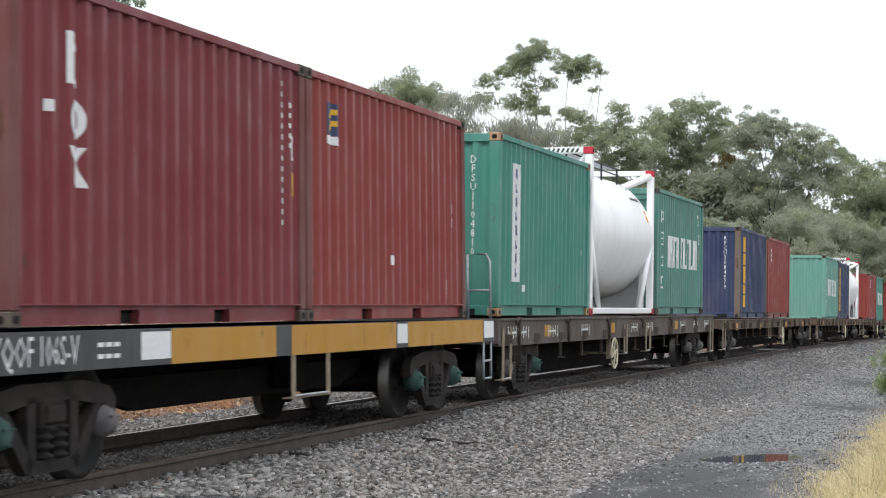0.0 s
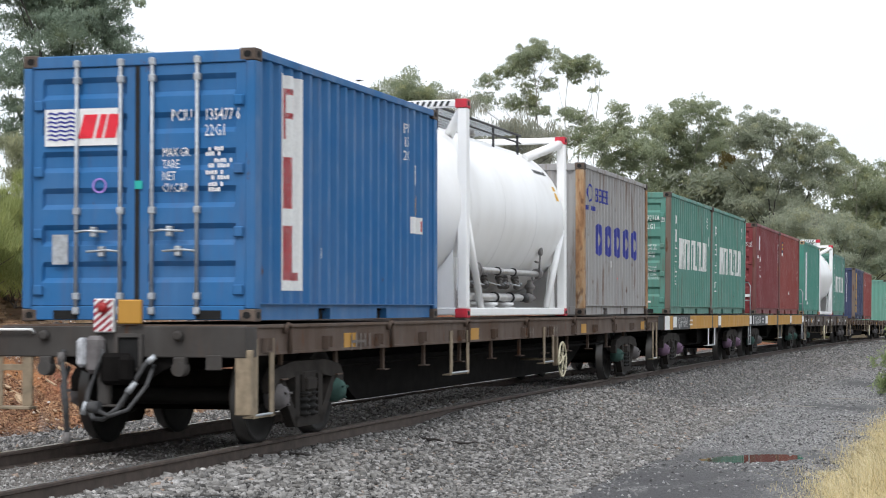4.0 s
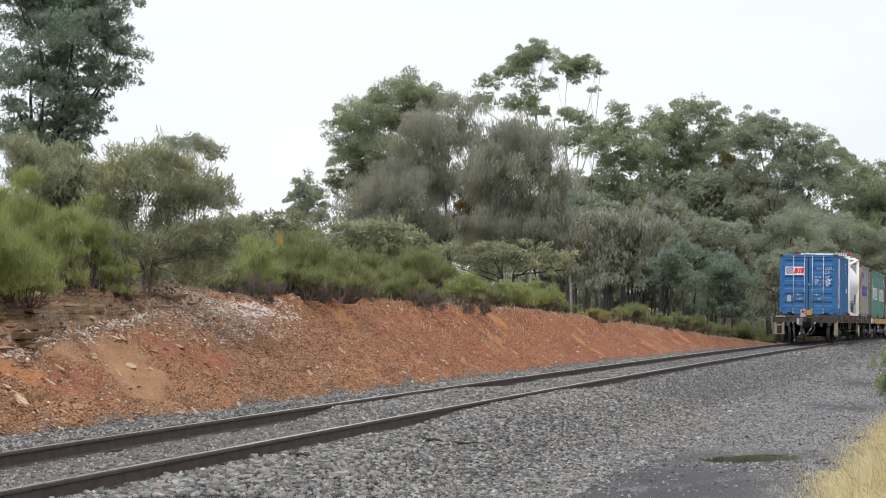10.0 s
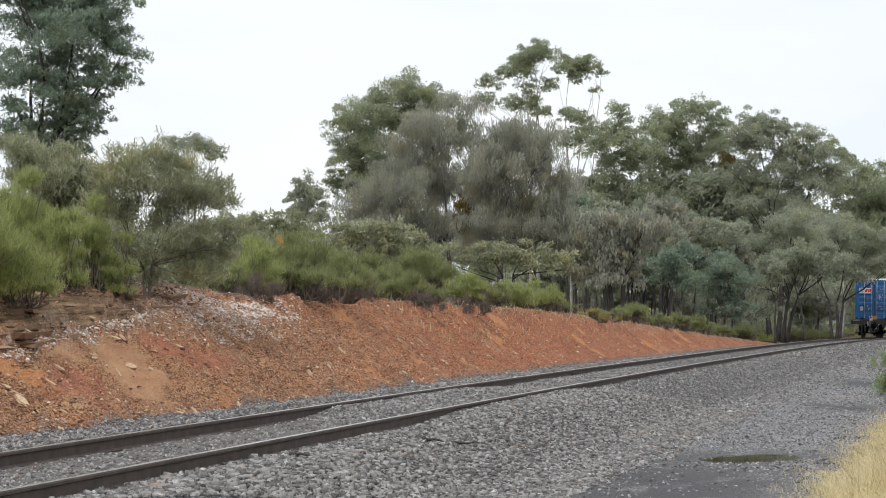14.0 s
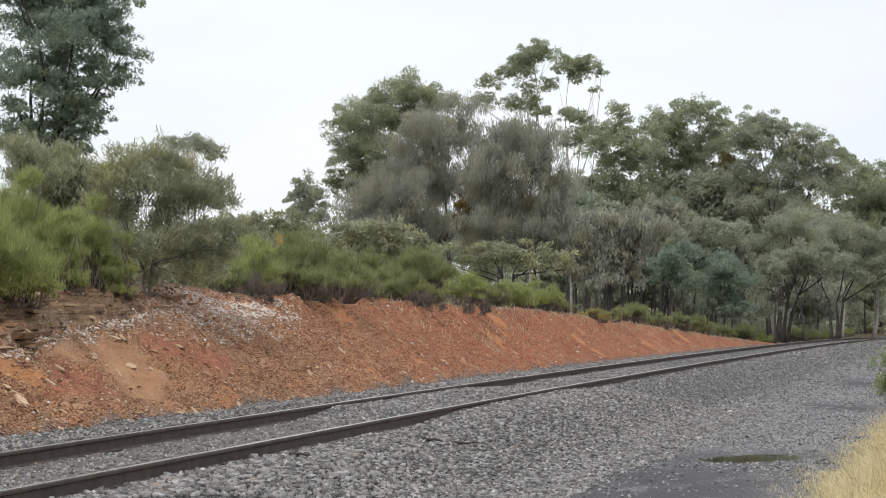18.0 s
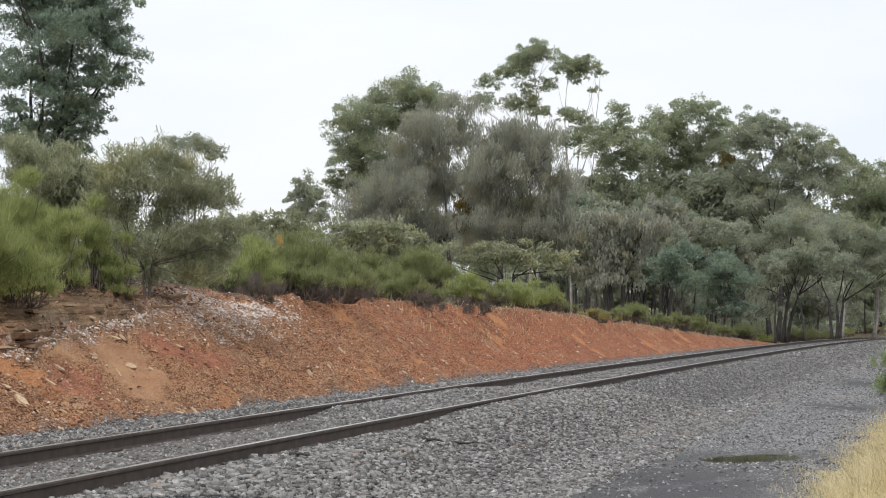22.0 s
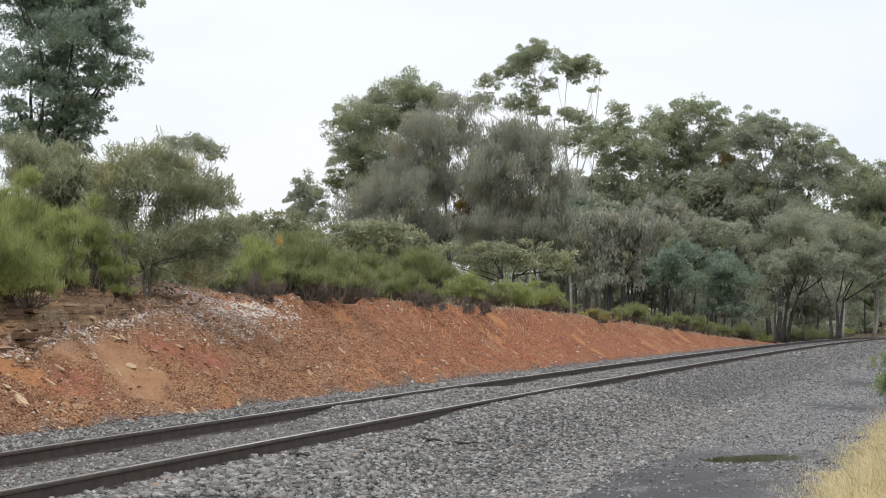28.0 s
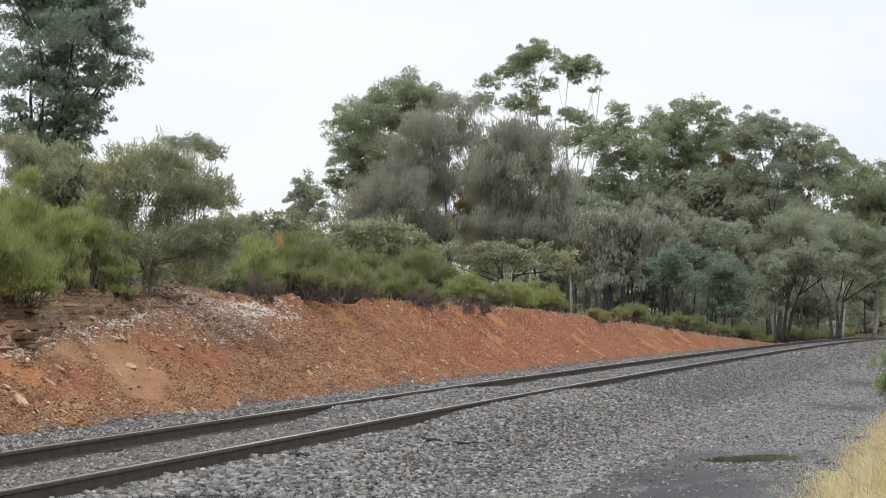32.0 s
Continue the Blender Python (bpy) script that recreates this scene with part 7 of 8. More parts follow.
def tree(name, label, category, x, y, lobes, height_of_fork, trunk_r, leaves, bark, cover=1.35, leaf=0.17, droop=0.5, seed=1, lean=0.0, clump=0.42, stems=1, group="", depth=0.75, aspect=0.42, swell=1.22, tufts=(), fill=0.74):
    """A tree in parts: trunk, limbs and a crown of leaves. lobes: (across, up, radius) as seen from the road; across is to the right."""
    g = random.Random(seed)
    z = stand(x, y)
    trunk_r *= 0.68
    top = tagged(new(name), label, category, group)
    top.matrix_basis = pose(x, y, z - 0.05, 0, 0, math.degrees(math.atan2(-x, y)))
    lobes = [(a, b, r * swell) for a, b, r in lobes]
    full = [(a, g.uniform(-1, 1) * depth * r, b, r) for a, b, r in lobes]
    # A lobe or two behind and before the ones that show, so that the crown is round.
    for i, (a, b, q) in enumerate(lobes):
        for c, d, w in lobes[i + 1:]:
            if math.hypot(a - c, b - d) < fill * (q + w):
                full.append(((a + c) / 2, g.uniform(-0.7, 0.7) * depth * q, (b + d) / 2 - 0.08 * q, 0.36 * (q + w)))
    full += [(a * 0.7 + g.uniform(-0.3, 0.3) * r, g.choice((-1, 1)) * r * g.uniform(0.9, 1.5), b - 0.2 * r, r * 0.85) for a, b, r in lobes[::3]]
    bm = bmesh.new()
    forks = []
    for k in range(stems):
        off = (k - (stems - 1) / 2) * trunk_r * 2.4
        fork = Vector((lean + off * 2.2, 0, height_of_fork * g.uniform(0.85, 1.1)))
        path = limb_path((off, 0, -0.1), fork, g, 0.05)
        tube(bm, path, trunk_r, 9, True, [trunk_r * (1.25 - 0.12 * i if i else 1.6) for i in range(6)])
        forks.append(fork)
    part("trunk", bm, bark, top)
    for a, b, c, r in full[:len(lobes):2 if len(lobes) > 8 else 1]:
        fork = min(forks, key=lambda q: abs(q.x - a))
        start = fork.lerp(Vector((fork.x * 0.5, 0, fork.z * 0.7)), g.random() * 0.5)
        bm = bmesh.new()
        path = limb_path(start, (a, b, c - 0.15 * r), g)
        rr = trunk_r * g.uniform(0.34, 0.55)
        tube(bm, path, rr, 6, True, [rr * (1 - 0.14 * i) for i in range(6)])
        for k in range(2):
            tip = Vector((a, b, c)) + Vector((g.uniform(-1, 1), g.uniform(-1, 1), g.uniform(-0.3, 0.9))) * r * 0.8
            tube(bm, limb_path(path[3 + k], tip, g), rr * 0.3, 3, False, [rr * (0.34 - 0.05 * i) for i in range(6)])
        part("limb", bm, bark, top)
    v, f = leaf_cloud(full, cover, leaf, seed, "spray" if aspect < 0.21 else "weep" if droop > 0.85 else "dome", clump, aspect, hang=max(0.25, (droop - 0.8) * 8.5))
    crown = new("crown", bulk_mesh("crown", v, f, leaves))
    crown.parent = top
    for a, b, r in tufts:
        v, f = leaf_cloud([(a, -r, b, r)], 2.6, leaf, seed + 5, "weep", 0.5, aspect, 1.2)
        tuft = new("mistletoe", bulk_mesh("mistletoe", v, f, M_MISTLE))
        tuft.parent = top
        tagged(tuft, "bronze clump of mistletoe")
    return top


def shrub(name, label, x, y, wide, high, leaves, seed, cover=1.35, leaf=0.12, aspect=0.12, group="shrubs along the cutting", bare=0.0, style="feather"):
    """A bushy shrub: several rounded mounds of fine upright leaves on dry branching stems."""
    g = np.random.default_rng(seed)
    z = stand(x, y)
    top = tagged(new(name), label, "shrub", group)
    top.matrix_basis = pose(x, y, z - 0.05)
    lobes = []
    n = 5 + int(2.5 * wide)
    for k in range(n):
        t, rr = g.uniform(0, math.tau), math.sqrt(g.random())
        r = g.uniform(0.20, 0.34) * min(wide, high * 1.3)
        lobes.append((math.cos(t) * rr * (wide / 2 - r * 0.7), math.sin(t) * rr * (wide / 2 - r * 0.7) * 0.8, max(r * 0.7, (high - r) * g.uniform(0.30 + 0.3 * bare, 1.0) * (1 - 0.35 * rr * rr)), r))
    lobes[0] = (lobes[0][0] * 0.3, 0.0, high - lobes[0][3] * 0.95, lobes[0][3])
    for k in range(2 + n // 4):
        t = g.uniform(0, math.tau)
        r = 0.22 * min(wide, high)
        lobes.append((math.cos(t) * (wide / 2 - r), math.sin(t) * (wide / 2 - r) * 0.8, r * g.uniform(0.5, 1.1) + bare * 0.35 * high, r))
    bm = bmesh.new()
    for a, b, c, r in lobes:
        for k in range(3 + int(7 * bare)):
            tip = np.array([a, b, c]) + g.normal(size=3) * r * 0.45
            root = np.array([a * 0.75, b * 0.75, 0.0]) + g.normal(size=3) * np.array([0.05, 0.05, 0])
            mid = root * 0.45 + tip * 0.55 + g.normal(size=3) * 0.06
            tube(bm, [root, mid, tip], 0.012, 3, False, [0.018, 0.011, 0.004])
    part("stem", bm, M_TWIG, top, "grey dry stems")
    if bare:
        low = [(a * 1.05, b * 1.05, c * 0.42, r * 0.95) for a, b, c, r in lobes]
        v, f = leaf_cloud(low, 0.38 * bare, 0.16, seed + 7, "feather", 0.55, 0.05, 1.0)
        twigs = new("dry_twig_mass", bulk_mesh("dry_twig_mass", v, f, M_TWIG))
        twigs.parent = top
        tagged(twigs, "tangle of grey dry twigs")
    v, f = leaf_cloud(lobes, cover, leaf, seed, style, 0.46, aspect, 1.0)
    foliage = new("foliage", bulk_mesh("foliage", v, f, leaves))
    foliage.parent = top
    return top


SWAYING = []

# Standing trees: place, then the lobes of the crown (across, up, radius).
tree("gum_tree", "tall dark green gum tree with dense drooping foliage", "tree", -28.77, 54.92, [(-1.2, 10.51, 1.56), (0.83, 10.51, 1.56), (-0.37, 8.47, 1.38), (1.2, 8.44, 1.29), (2.45, 7.93, 0.77), (2.21, 9.29, 0.83), (0.9, 9.4, 0.9), (0.0, 9.5, 0.8), (-1.1, 6.73, 1.2), (0.46, 6.6, 1.07), (1.71, 6.82, 0.7), (0.18, 5.42, 0.77), (1.66, 5.82, 0.55), (1.2, 5.26, 0.7), (-1.1, 5.2, 0.83), (2.48, 7.02, 0.48), (-0.28, 4.68, 0.74), (0.83, 4.62, 0.66)], 4.96, 0.2, M_LEAFBLUE, M_BLACKBARK, leaf=0.12, cover=1.2, droop=0.7, seed=11, stems=2, aspect=0.34, clump=0.36, fill=0.74)
tree("gum_tree", "small round-headed gum tree in the distance", "tree", -59.06, 137.89, [(-0.45, 13.99, 1.16), (0.89, 13.58, 1.07), (-2.0, 14.05, 0.89), (1.56, 13.06, 0.62)], 10.81, 0.16, M_LEAFDARK, M_BARK, leaf=0.165, seed=12)
tree("gum_tree", "bushy wattle with narrow olive leaves", "tree", -14.14, 30.92, [(-0.47, 2.39, 0.38), (0.13, 2.46, 0.38), (0.64, 2.3, 0.36), (1.14, 1.97, 0.32), (-0.32, 1.95, 0.45), (0.38, 1.91, 0.5), (0.94, 1.72, 0.42), (-0.42, 1.4, 0.36), (0.23, 1.31, 0.42), (0.84, 1.12, 0.34), (1.29, 0.92, 0.24), (1.39, 1.68, 0.2), (-0.83, 2.09, 0.3), (-0.95, 1.55, 0.36), (-1.1, 1.1, 0.3), (1.1, 0.45, 0.3), (0.7, 0.4, 0.28), (1.45, 0.75, 0.26), (1.5, 1.25, 0.24), (0.1, 0.35, 0.26), (-0.5, 0.45, 0.28), (-0.12, 0.8, 0.3), (0.48, 0.76, 0.3), (-0.47, 0.9, 0.28), (0.94, 0.77, 0.24)], 0.61, 0.045, M_LEAFOLIVE, M_BARK, leaf=0.13, cover=1.7, fill=0.6, droop=0.65, seed=13, stems=2, aspect=0.13)
tree("gum_tree", "olive bush behind the wattle", "tree", -18.21, 35.62, [(-0.18, 2.24, 0.53), (-0.59, 2.58, 0.45), (0.47, 2.31, 0.43), (-1.07, 2.86, 0.43), (0.12, 2.71, 0.36), (-0.83, 2.11, 0.53), (0.24, 1.84, 0.47), (-0.24, 1.6, 0.47), (0.71, 1.85, 0.4)], 1.20, 0.06, M_LEAFOLIVE, M_BARK, leaf=0.13, cover=1.8, fill=0.6, droop=0.65, seed=14, aspect=0.14)
tree("gum_tree", "tall green gum tree with a domed crown", "tree", -38.55, 122.06, [(-1.52, 14.51, 1.67), (-2.85, 13.34, 1.29), (0.38, 15.68, 1.6), (2.09, 15.89, 1.52), (3.42, 14.96, 1.29), (-3.04, 11.44, 1.14), (-1.14, 12.23, 1.6), (1.33, 13.41, 1.67), (-3.42, 9.34, 1.14), (-1.52, 9.75, 1.44), (0.76, 10.54, 1.52)], 8.63, 0.24, M_LEAF, M_PALEBARK, leaf=0.155, cover=1.55, seed=15, stems=2, swell=1.28)
tree("gum_tree", "low gum tree at the edge of the wood", "tree", -47.66, 131.64, [(-0.21, 10.42, 1.0), (-0.83, 9.37, 0.91), (0.83, 9.6, 1.0), (-0.42, 8.13, 1.16), (1.45, 7.95, 1.25)], 6.69, 0.18, M_LEAFDARK, M_BARK, leaf=0.165, seed=16)
tree("gum_tree", "large grey-green gum with weeping foliage", "tree", -26.45, 94.36, [(-1.16, 10.63, 1.4), (0.0, 9.92, 1.4), (-2.18, 9.45, 1.28), (-2.62, 7.41, 1.51), (-0.87, 8.01, 1.45), (0.87, 11.53, 1.11), (-3.93, 7.39, 1.22), (-4.95, 6.06, 1.16), (-3.2, 5.36, 1.4), (-1.16, 5.68, 1.4), (1.16, 9.78, 0.87), (-5.53, 4.46, 0.99), (-4.07, 4.19, 1.11), (-2.33, 4.21, 1.16), (-0.58, 4.23, 1.16), (0.29, 7.44, 1.16), (0.44, 5.4, 1.11)], 5.11, 0.22, M_LEAFGREY, M_BARK, leaf=0.17, cover=1.3, fill=0.68, clump=0.36, droop=1.0, seed=17, aspect=0.22)
tree("gum_tree", "grey-green gum with weeping foliage and a bronze clump", "tree", -22.19, 89.28, [(-0.27, 9.43, 1.09), (1.09, 9.58, 1.15), (2.05, 9.04, 1.09), (0.27, 8.07, 1.31), (1.91, 7.81, 1.2), (-1.23, 6.96, 1.15), (-1.09, 5.32, 1.2), (0.55, 5.88, 1.37), (2.18, 5.9, 1.2), (0.27, 4.24, 1.2), (1.91, 4.26, 1.09), (3.0, 7.0, 0.93), (-0.82, 8.6, 0.98), (-1.23, 7.78, 0.98), (-0.87, 6.96, 0.82), (3.0, 5.09, 1.04), (3.28, 3.73, 0.93), (-1.64, 3.95, 0.98)], 4.51, 0.22, M_LEAFGREY, M_BARK, leaf=0.17, cover=1.3, fill=0.68, clump=0.36, droop=1.0, seed=18, tufts=[(-2.05, 5.99, 0.55), (-1.97, 5.17, 0.49)], aspect=0.24)
SWAYING.append((tree("gum_tree", "tall slender gum with tufted crowns", "tree", -31.80, 138.39, [(-0.63, 20.96, 1.26), (-1.9, 20.1, 1.01), (0.42, 20.75, 1.01), (-2.95, 19.46, 0.59), (-1.05, 19.26, 1.1), (0.63, 18.43, 0.93), (-1.05, 17.36, 1.01), (-3.79, 18.39, 0.93), (-4.43, 17.12, 0.93), (0.21, 16.52, 0.76), (-2.53, 16.92, 0.84)], 13.99, 0.17, M_LEAF, M_PALEBARK, leaf=0.165, seed=19, stems=2), 0.28))
SWAYING.append((tree("gum_tree", "tall slender gum with an open umbrella crown", "tree", -28.72, 137.02, [(-0.42, 20.02, 1.0), (0.83, 20.02, 0.91), (1.79, 19.27, 0.58), (0.21, 19.06, 0.75), (1.25, 18.02, 0.5), (-1.25, 19.47, 0.66), (-0.42, 16.14, 0.91), (0.62, 15.73, 0.83), (-0.62, 14.06, 1.25), (1.25, 14.7, 1.0)], 10.95, 0.15, M_LEAF, M_PALEBARK, leaf=0.165, seed=20), 0.28))
tree("gum_tree", "gum tree with pale limbs showing through the crown", "tree", -24.98, 127.58, [(1.16, 15.48, 0.69), (1.54, 14.71, 0.69), (0.39, 13.74, 1.16), (1.93, 13.36, 1.16), (-0.39, 12.58, 1.31), (1.54, 11.43, 1.39), (3.47, 12.6, 1.16), (0.0, 9.88, 1.54), (2.32, 9.51, 1.54)], 6.80, 0.2, M_LEAF, M_PALEBARK, leaf=0.165, seed=21)
tree("gum_tree", "broad spreading gum with a flat-topped crown", "tree", -19.53, 136.61, [(-2.66, 15.66, 1.07), (-1.23, 16.27, 1.15), (0.2, 16.07, 1.07), (-3.48, 14.84, 1.15), (1.43, 15.25, 1.07), (-1.84, 14.03, 1.39), (0.41, 13.83, 1.23), (-3.48, 12.59, 1.47), (-1.02, 11.79, 1.56), (2.05, 13.63, 1.15), (-2.87, 10.35, 1.64), (1.43, 11.39, 1.23), (0.0, 9.35, 1.56)], 6.91, 0.22, M_LEAF, M_PALEBARK, leaf=0.165, seed=22, stems=2, swell=1.36)
tree("gum_tree", "broad dark gum with layered foliage", "tree", -13.56, 131.30, [(-1.57, 15.08, 1.02), (-0.2, 14.8, 1.1), (1.18, 14.41, 1.1), (-2.74, 13.91, 1.02), (2.55, 13.71, 1.02), (-1.18, 13.14, 1.41), (1.18, 12.55, 1.41), (3.13, 12.36, 1.18), (-2.35, 11.39, 1.41), (0.0, 10.62, 1.65), (2.35, 10.43, 1.49), (4.31, 11.39, 1.18), (-1.57, 9.07, 1.57), (1.57, 8.5, 1.57)], 5.21, 0.24, M_LEAFDARK, M_BLACKBARK, leaf=0.165, seed=23, tufts=[(-3.13, 12.24, 0.67)], stems=2)
tree("gum_tree", "gum tree with pale limbs at the far end of the wood", "tree", -10.27, 149.65, [(-1.34, 14.87, 0.98), (0.0, 13.99, 1.07), (0.89, 13.34, 0.89), (-0.45, 11.59, 1.51), (1.78, 12.46, 1.07), (3.12, 13.33, 0.89), (2.67, 11.16, 1.25), (0.45, 9.41, 1.69), (2.67, 8.55, 1.6), (4.9, 12.02, 1.6), (5.79, 8.99, 1.78)], 5.48, 0.12, M_LEAF, M_PALEBARK, leaf=0.165, seed=24)
tree("gum_tree", "young blue-green gum at the edge of the wood", "tree", -15.17, 98.84, [(-0.15, 4.26, 0.89), (0.59, 4.42, 0.71), (-0.45, 3.23, 0.89), (0.45, 2.94, 0.83), (-0.89, 3.81, 0.59)], 1.76, 0.12, M_LEAFBLUE, M_BARK, leaf=0.16, seed=25)
tree("gum_tree", "young blue-green gum at the edge of the wood", "tree", -12.60, 97.19, [(-0.29, 3.91, 0.81), (0.44, 3.49, 0.76), (-0.73, 2.9, 0.87), (0.29, 2.48, 0.87), (1.16, 2.92, 0.7), (-0.44, 1.61, 0.76), (0.87, 1.48, 0.76)], 1.18, 0.12, M_LEAFBLUE, M_BARK, leaf=0.16, seed=26)
tree("gum_tree", "dark ironbark with a leaning trunk", "tree", -10.86, 111.47, [(0.33, 6.88, 1.33), (-1.33, 5.88, 1.33), (1.66, 5.9, 1.33), (-0.33, 4.58, 1.2), (1.33, 4.27, 1.2), (-1.66, 3.58, 1.0), (-1.66, 1.94, 0.93), (2.66, 4.6, 1.2)], 2.95, 0.15, M_LEAFDARK, M_BLACKBARK, leaf=0.165, seed=27, stems=2, lean=0.5)
tree("gum_tree", "gum tree with forked dark trunks", "tree", -8.91, 124.68, [(0.0, 6.86, 1.48), (1.86, 6.15, 1.48), (-1.11, 5.4, 1.26), (1.11, 4.33, 1.26), (2.97, 4.71, 1.34), (4.45, 6.16, 1.48)], 2.50, 0.14, M_LEAFDARK, M_BLACKBARK, leaf=0.165, seed=28, stems=3)
tree("gum_tree", "grey gum with bare forked limbs", "tree", -16.51, 88.47, [(-0.8, 5.06, 1.07), (0.53, 5.07, 1.07), (-1.6, 4.25, 0.91), (-0.27, 3.73, 0.96), (1.07, 4.01, 0.91), (-2.14, 2.91, 0.8), (-0.8, 2.66, 0.8), (0.53, 2.67, 0.8), (1.6, 5.08, 0.91)], 2.93, 0.18, M_LEAFGREY, M_BLACKBARK, leaf=0.21, cover=2.1, droop=0.9, seed=29, stems=2)
tree("gum_tree", "grey bushy gum at the top of the cutting", "tree", -20.62, 62.69, [(-0.78, 2.48, 0.67), (0.0, 2.78, 0.67), (0.78, 2.5, 0.67), (1.57, 2.31, 0.59), (-1.57, 2.08, 0.55), (-0.39, 1.89, 0.59), (0.98, 1.81, 0.59)], 1.31, 0.09, M_LEAFOLIVE, M_BARK, leaf=0.16, droop=0.6, seed=30)
tree("gum_tree", "olive scrub tree behind the shrubs", "tree", -25.71, 67.26, [(-0.85, 3.16, 0.56), (0.0, 3.28, 0.6), (0.85, 3.18, 0.6), (-0.43, 2.63, 0.6), (0.64, 2.54, 0.6), (1.5, 2.87, 0.56)], 1.68, 0.09, M_LEAFOLIVE, M_BARK, leaf=0.16, seed=31)
tree("gum_tree", "olive scrub tree behind the wattle", "tree", -21.72, 42.80, [(-0.28, 2.25, 0.48), (0.43, 2.19, 0.48), (-0.85, 2.1, 0.48), (1.0, 2.11, 0.43), (0.14, 1.7, 0.48), (1.21, 1.72, 0.43), (0.78, 2.69, 0.34), (-1.28, 2.16, 0.48)], 1.14, 0.05, M_LEAFOLIVE, M_BARK, leaf=0.13, cover=2.3, seed=35, aspect=0.2)
tree("gum_tree", "slim dark gum with a leaning trunk", "tree", -10.97, 107.44, [(-0.29, 4.36, 0.77), (0.35, 4.84, 0.77), (0.03, 3.41, 0.64)], 2.78, 0.09, M_LEAFDARK, M_BLACKBARK, leaf=0.165, seed=36)
tree("gum_tree", "slim dark gum with a leaning trunk", "tree", -9.60, 109.58, [(-0.78, 4.48, 0.78), (-0.13, 4.97, 0.85), (0.52, 4.17, 0.72)], 3.53, 0.08, M_LEAFDARK, M_BLACKBARK, leaf=0.165, seed=37, lean=-0.7)
tree("gum_tree", "olive scrub tree behind the wattle", "tree", -21.97, 53.68, [(-0.09, 2.36, 0.41), (0.43, 2.14, 0.38), (-0.52, 2.26, 0.45), (-1.03, 1.91, 0.45), (0.69, 1.85, 0.38), (0.0, 1.76, 0.45)], 1.07, 0.06, M_LEAFOLIVE, M_BARK, leaf=0.14, seed=34)
tree("gum_tree", "grey-green gum in shade behind the shrubs", "tree", -19.07, 77.69, [(-0.71, 2.92, 0.81), (0.47, 2.7, 0.81), (1.42, 2.71, 0.71), (2.37, 2.48, 0.66), (-1.42, 2.44, 0.66), (-2.85, 2.9, 0.81)], 1.98, 0.12, M_LEAFOLIVE, M_BLACKBARK, leaf=0.17, seed=32, stems=2)
tree("gum_tree", "dark gum filling the edge of the wood", "tree", -18.58, 116.53, [(-1.05, 7.05, 1.4), (0.7, 7.24, 1.4), (2.45, 6.73, 1.33), (-0.7, 5.66, 1.19), (2.1, 5.68, 1.19), (3.85, 6.39, 1.26), (-1.75, 4.26, 1.19)], 3.58, 0.18, M_LEAFDARK, M_BLACKBARK, leaf=0.165, seed=33, stems=2)

# Shrubs: place, width, height.
SWAYING.append((shrub("shrub", "feathery lime green shrub on the crest of the cutting", -13.85, 25.48, 1.49, 1.20, M_LEAFLIME, 100, leaf=0.1, aspect=0.1), 0.7))
SWAYING.append((shrub("shrub", "feathery lime green shrub on the crest of the cutting", -14.39, 24.95, 1.97, 1.54, M_LEAFLIME, 101, leaf=0.1, aspect=0.1), 0.7))
SWAYING.append((shrub("shrub", "feathery lime green shrub on the crest of the cutting", -14.29, 27.96, 1.18, 1.51, M_LEAFLIME, 102, leaf=0.1, aspect=0.1), 0.7))
SWAYING.append((shrub("shrub", "feathery lime green shrub on the crest of the cutting", -14.51, 29.53, 1.24, 1.63, M_LEAFLIME, 103, leaf=0.1, aspect=0.1), 0.7))
shrub("shrub", "feathery lime green shrub on the crest of the cutting", -14.08, 29.73, 0.90, 1.26, M_LEAFLIME, 104, leaf=0.1, aspect=0.1)
SWAYING.append((shrub("shrub", "feathery lime green shrub on the crest of the cutting", -15.11, 28.55, 1.76, 1.98, M_LEAFLIME, 105, leaf=0.1, aspect=0.1), 0.7))
SWAYING.append((shrub("shrub", "feathery lime green shrub on the crest of the cutting", -14.94, 26.93, 1.37, 1.76, M_LEAFLIME, 106, leaf=0.1, aspect=0.1), 0.7))
shrub("shrub", "dull green feathery shrub with grey dry twigs", -14.90, 36.98, 1.08, 0.72, M_LEAFSCRUB, 200, bare=1.0)
shrub("shrub", "feathery lime green shrub on the crest of the cutting", -14.80, 37.87, 1.52, 1.31, M_LEAFLIME, 201, bare=0.5)
shrub("shrub", "dull green feathery shrub with grey dry twigs", -14.22, 38.30, 1.67, 0.85, M_LEAFSCRUB, 202, bare=1.0)
shrub("shrub", "dull green feathery shrub with grey dry twigs", -14.00, 40.07, 2.17, 0.78, M_LEAFSCRUB, 203, bare=1.0)
shrub("shrub", "dull green feathery shrub with grey dry twigs", -14.79, 44.02, 1.74, 1.31, M_LEAFSCRUB, 204, bare=0.8)
shrub("shrub", "dull green feathery shrub with grey dry twigs", -15.20, 47.67, 1.53, 1.07, M_LEAFSCRUB, 205, bare=1.0)
shrub("shrub", "dull green feathery shrub with grey dry twigs", -14.21, 47.03, 1.84, 0.89, M_LEAFSCRUB, 206, bare=1.0)
shrub("shrub", "dull green feathery shrub with grey dry twigs", -14.17, 48.39, 1.20, 0.71, M_LEAFSCRUB, 207, bare=0.8)
shrub("shrub", "feathery lime green shrub on the crest of the cutting", -14.17, 52.54, 1.48, 1.10, M_LEAFLIME, 208, bare=0.5)
shrub("shrub", "dull green feathery shrub with grey dry twigs", -14.39, 56.09, 1.58, 0.94, M_LEAFSCRUB, 209, bare=0.8)
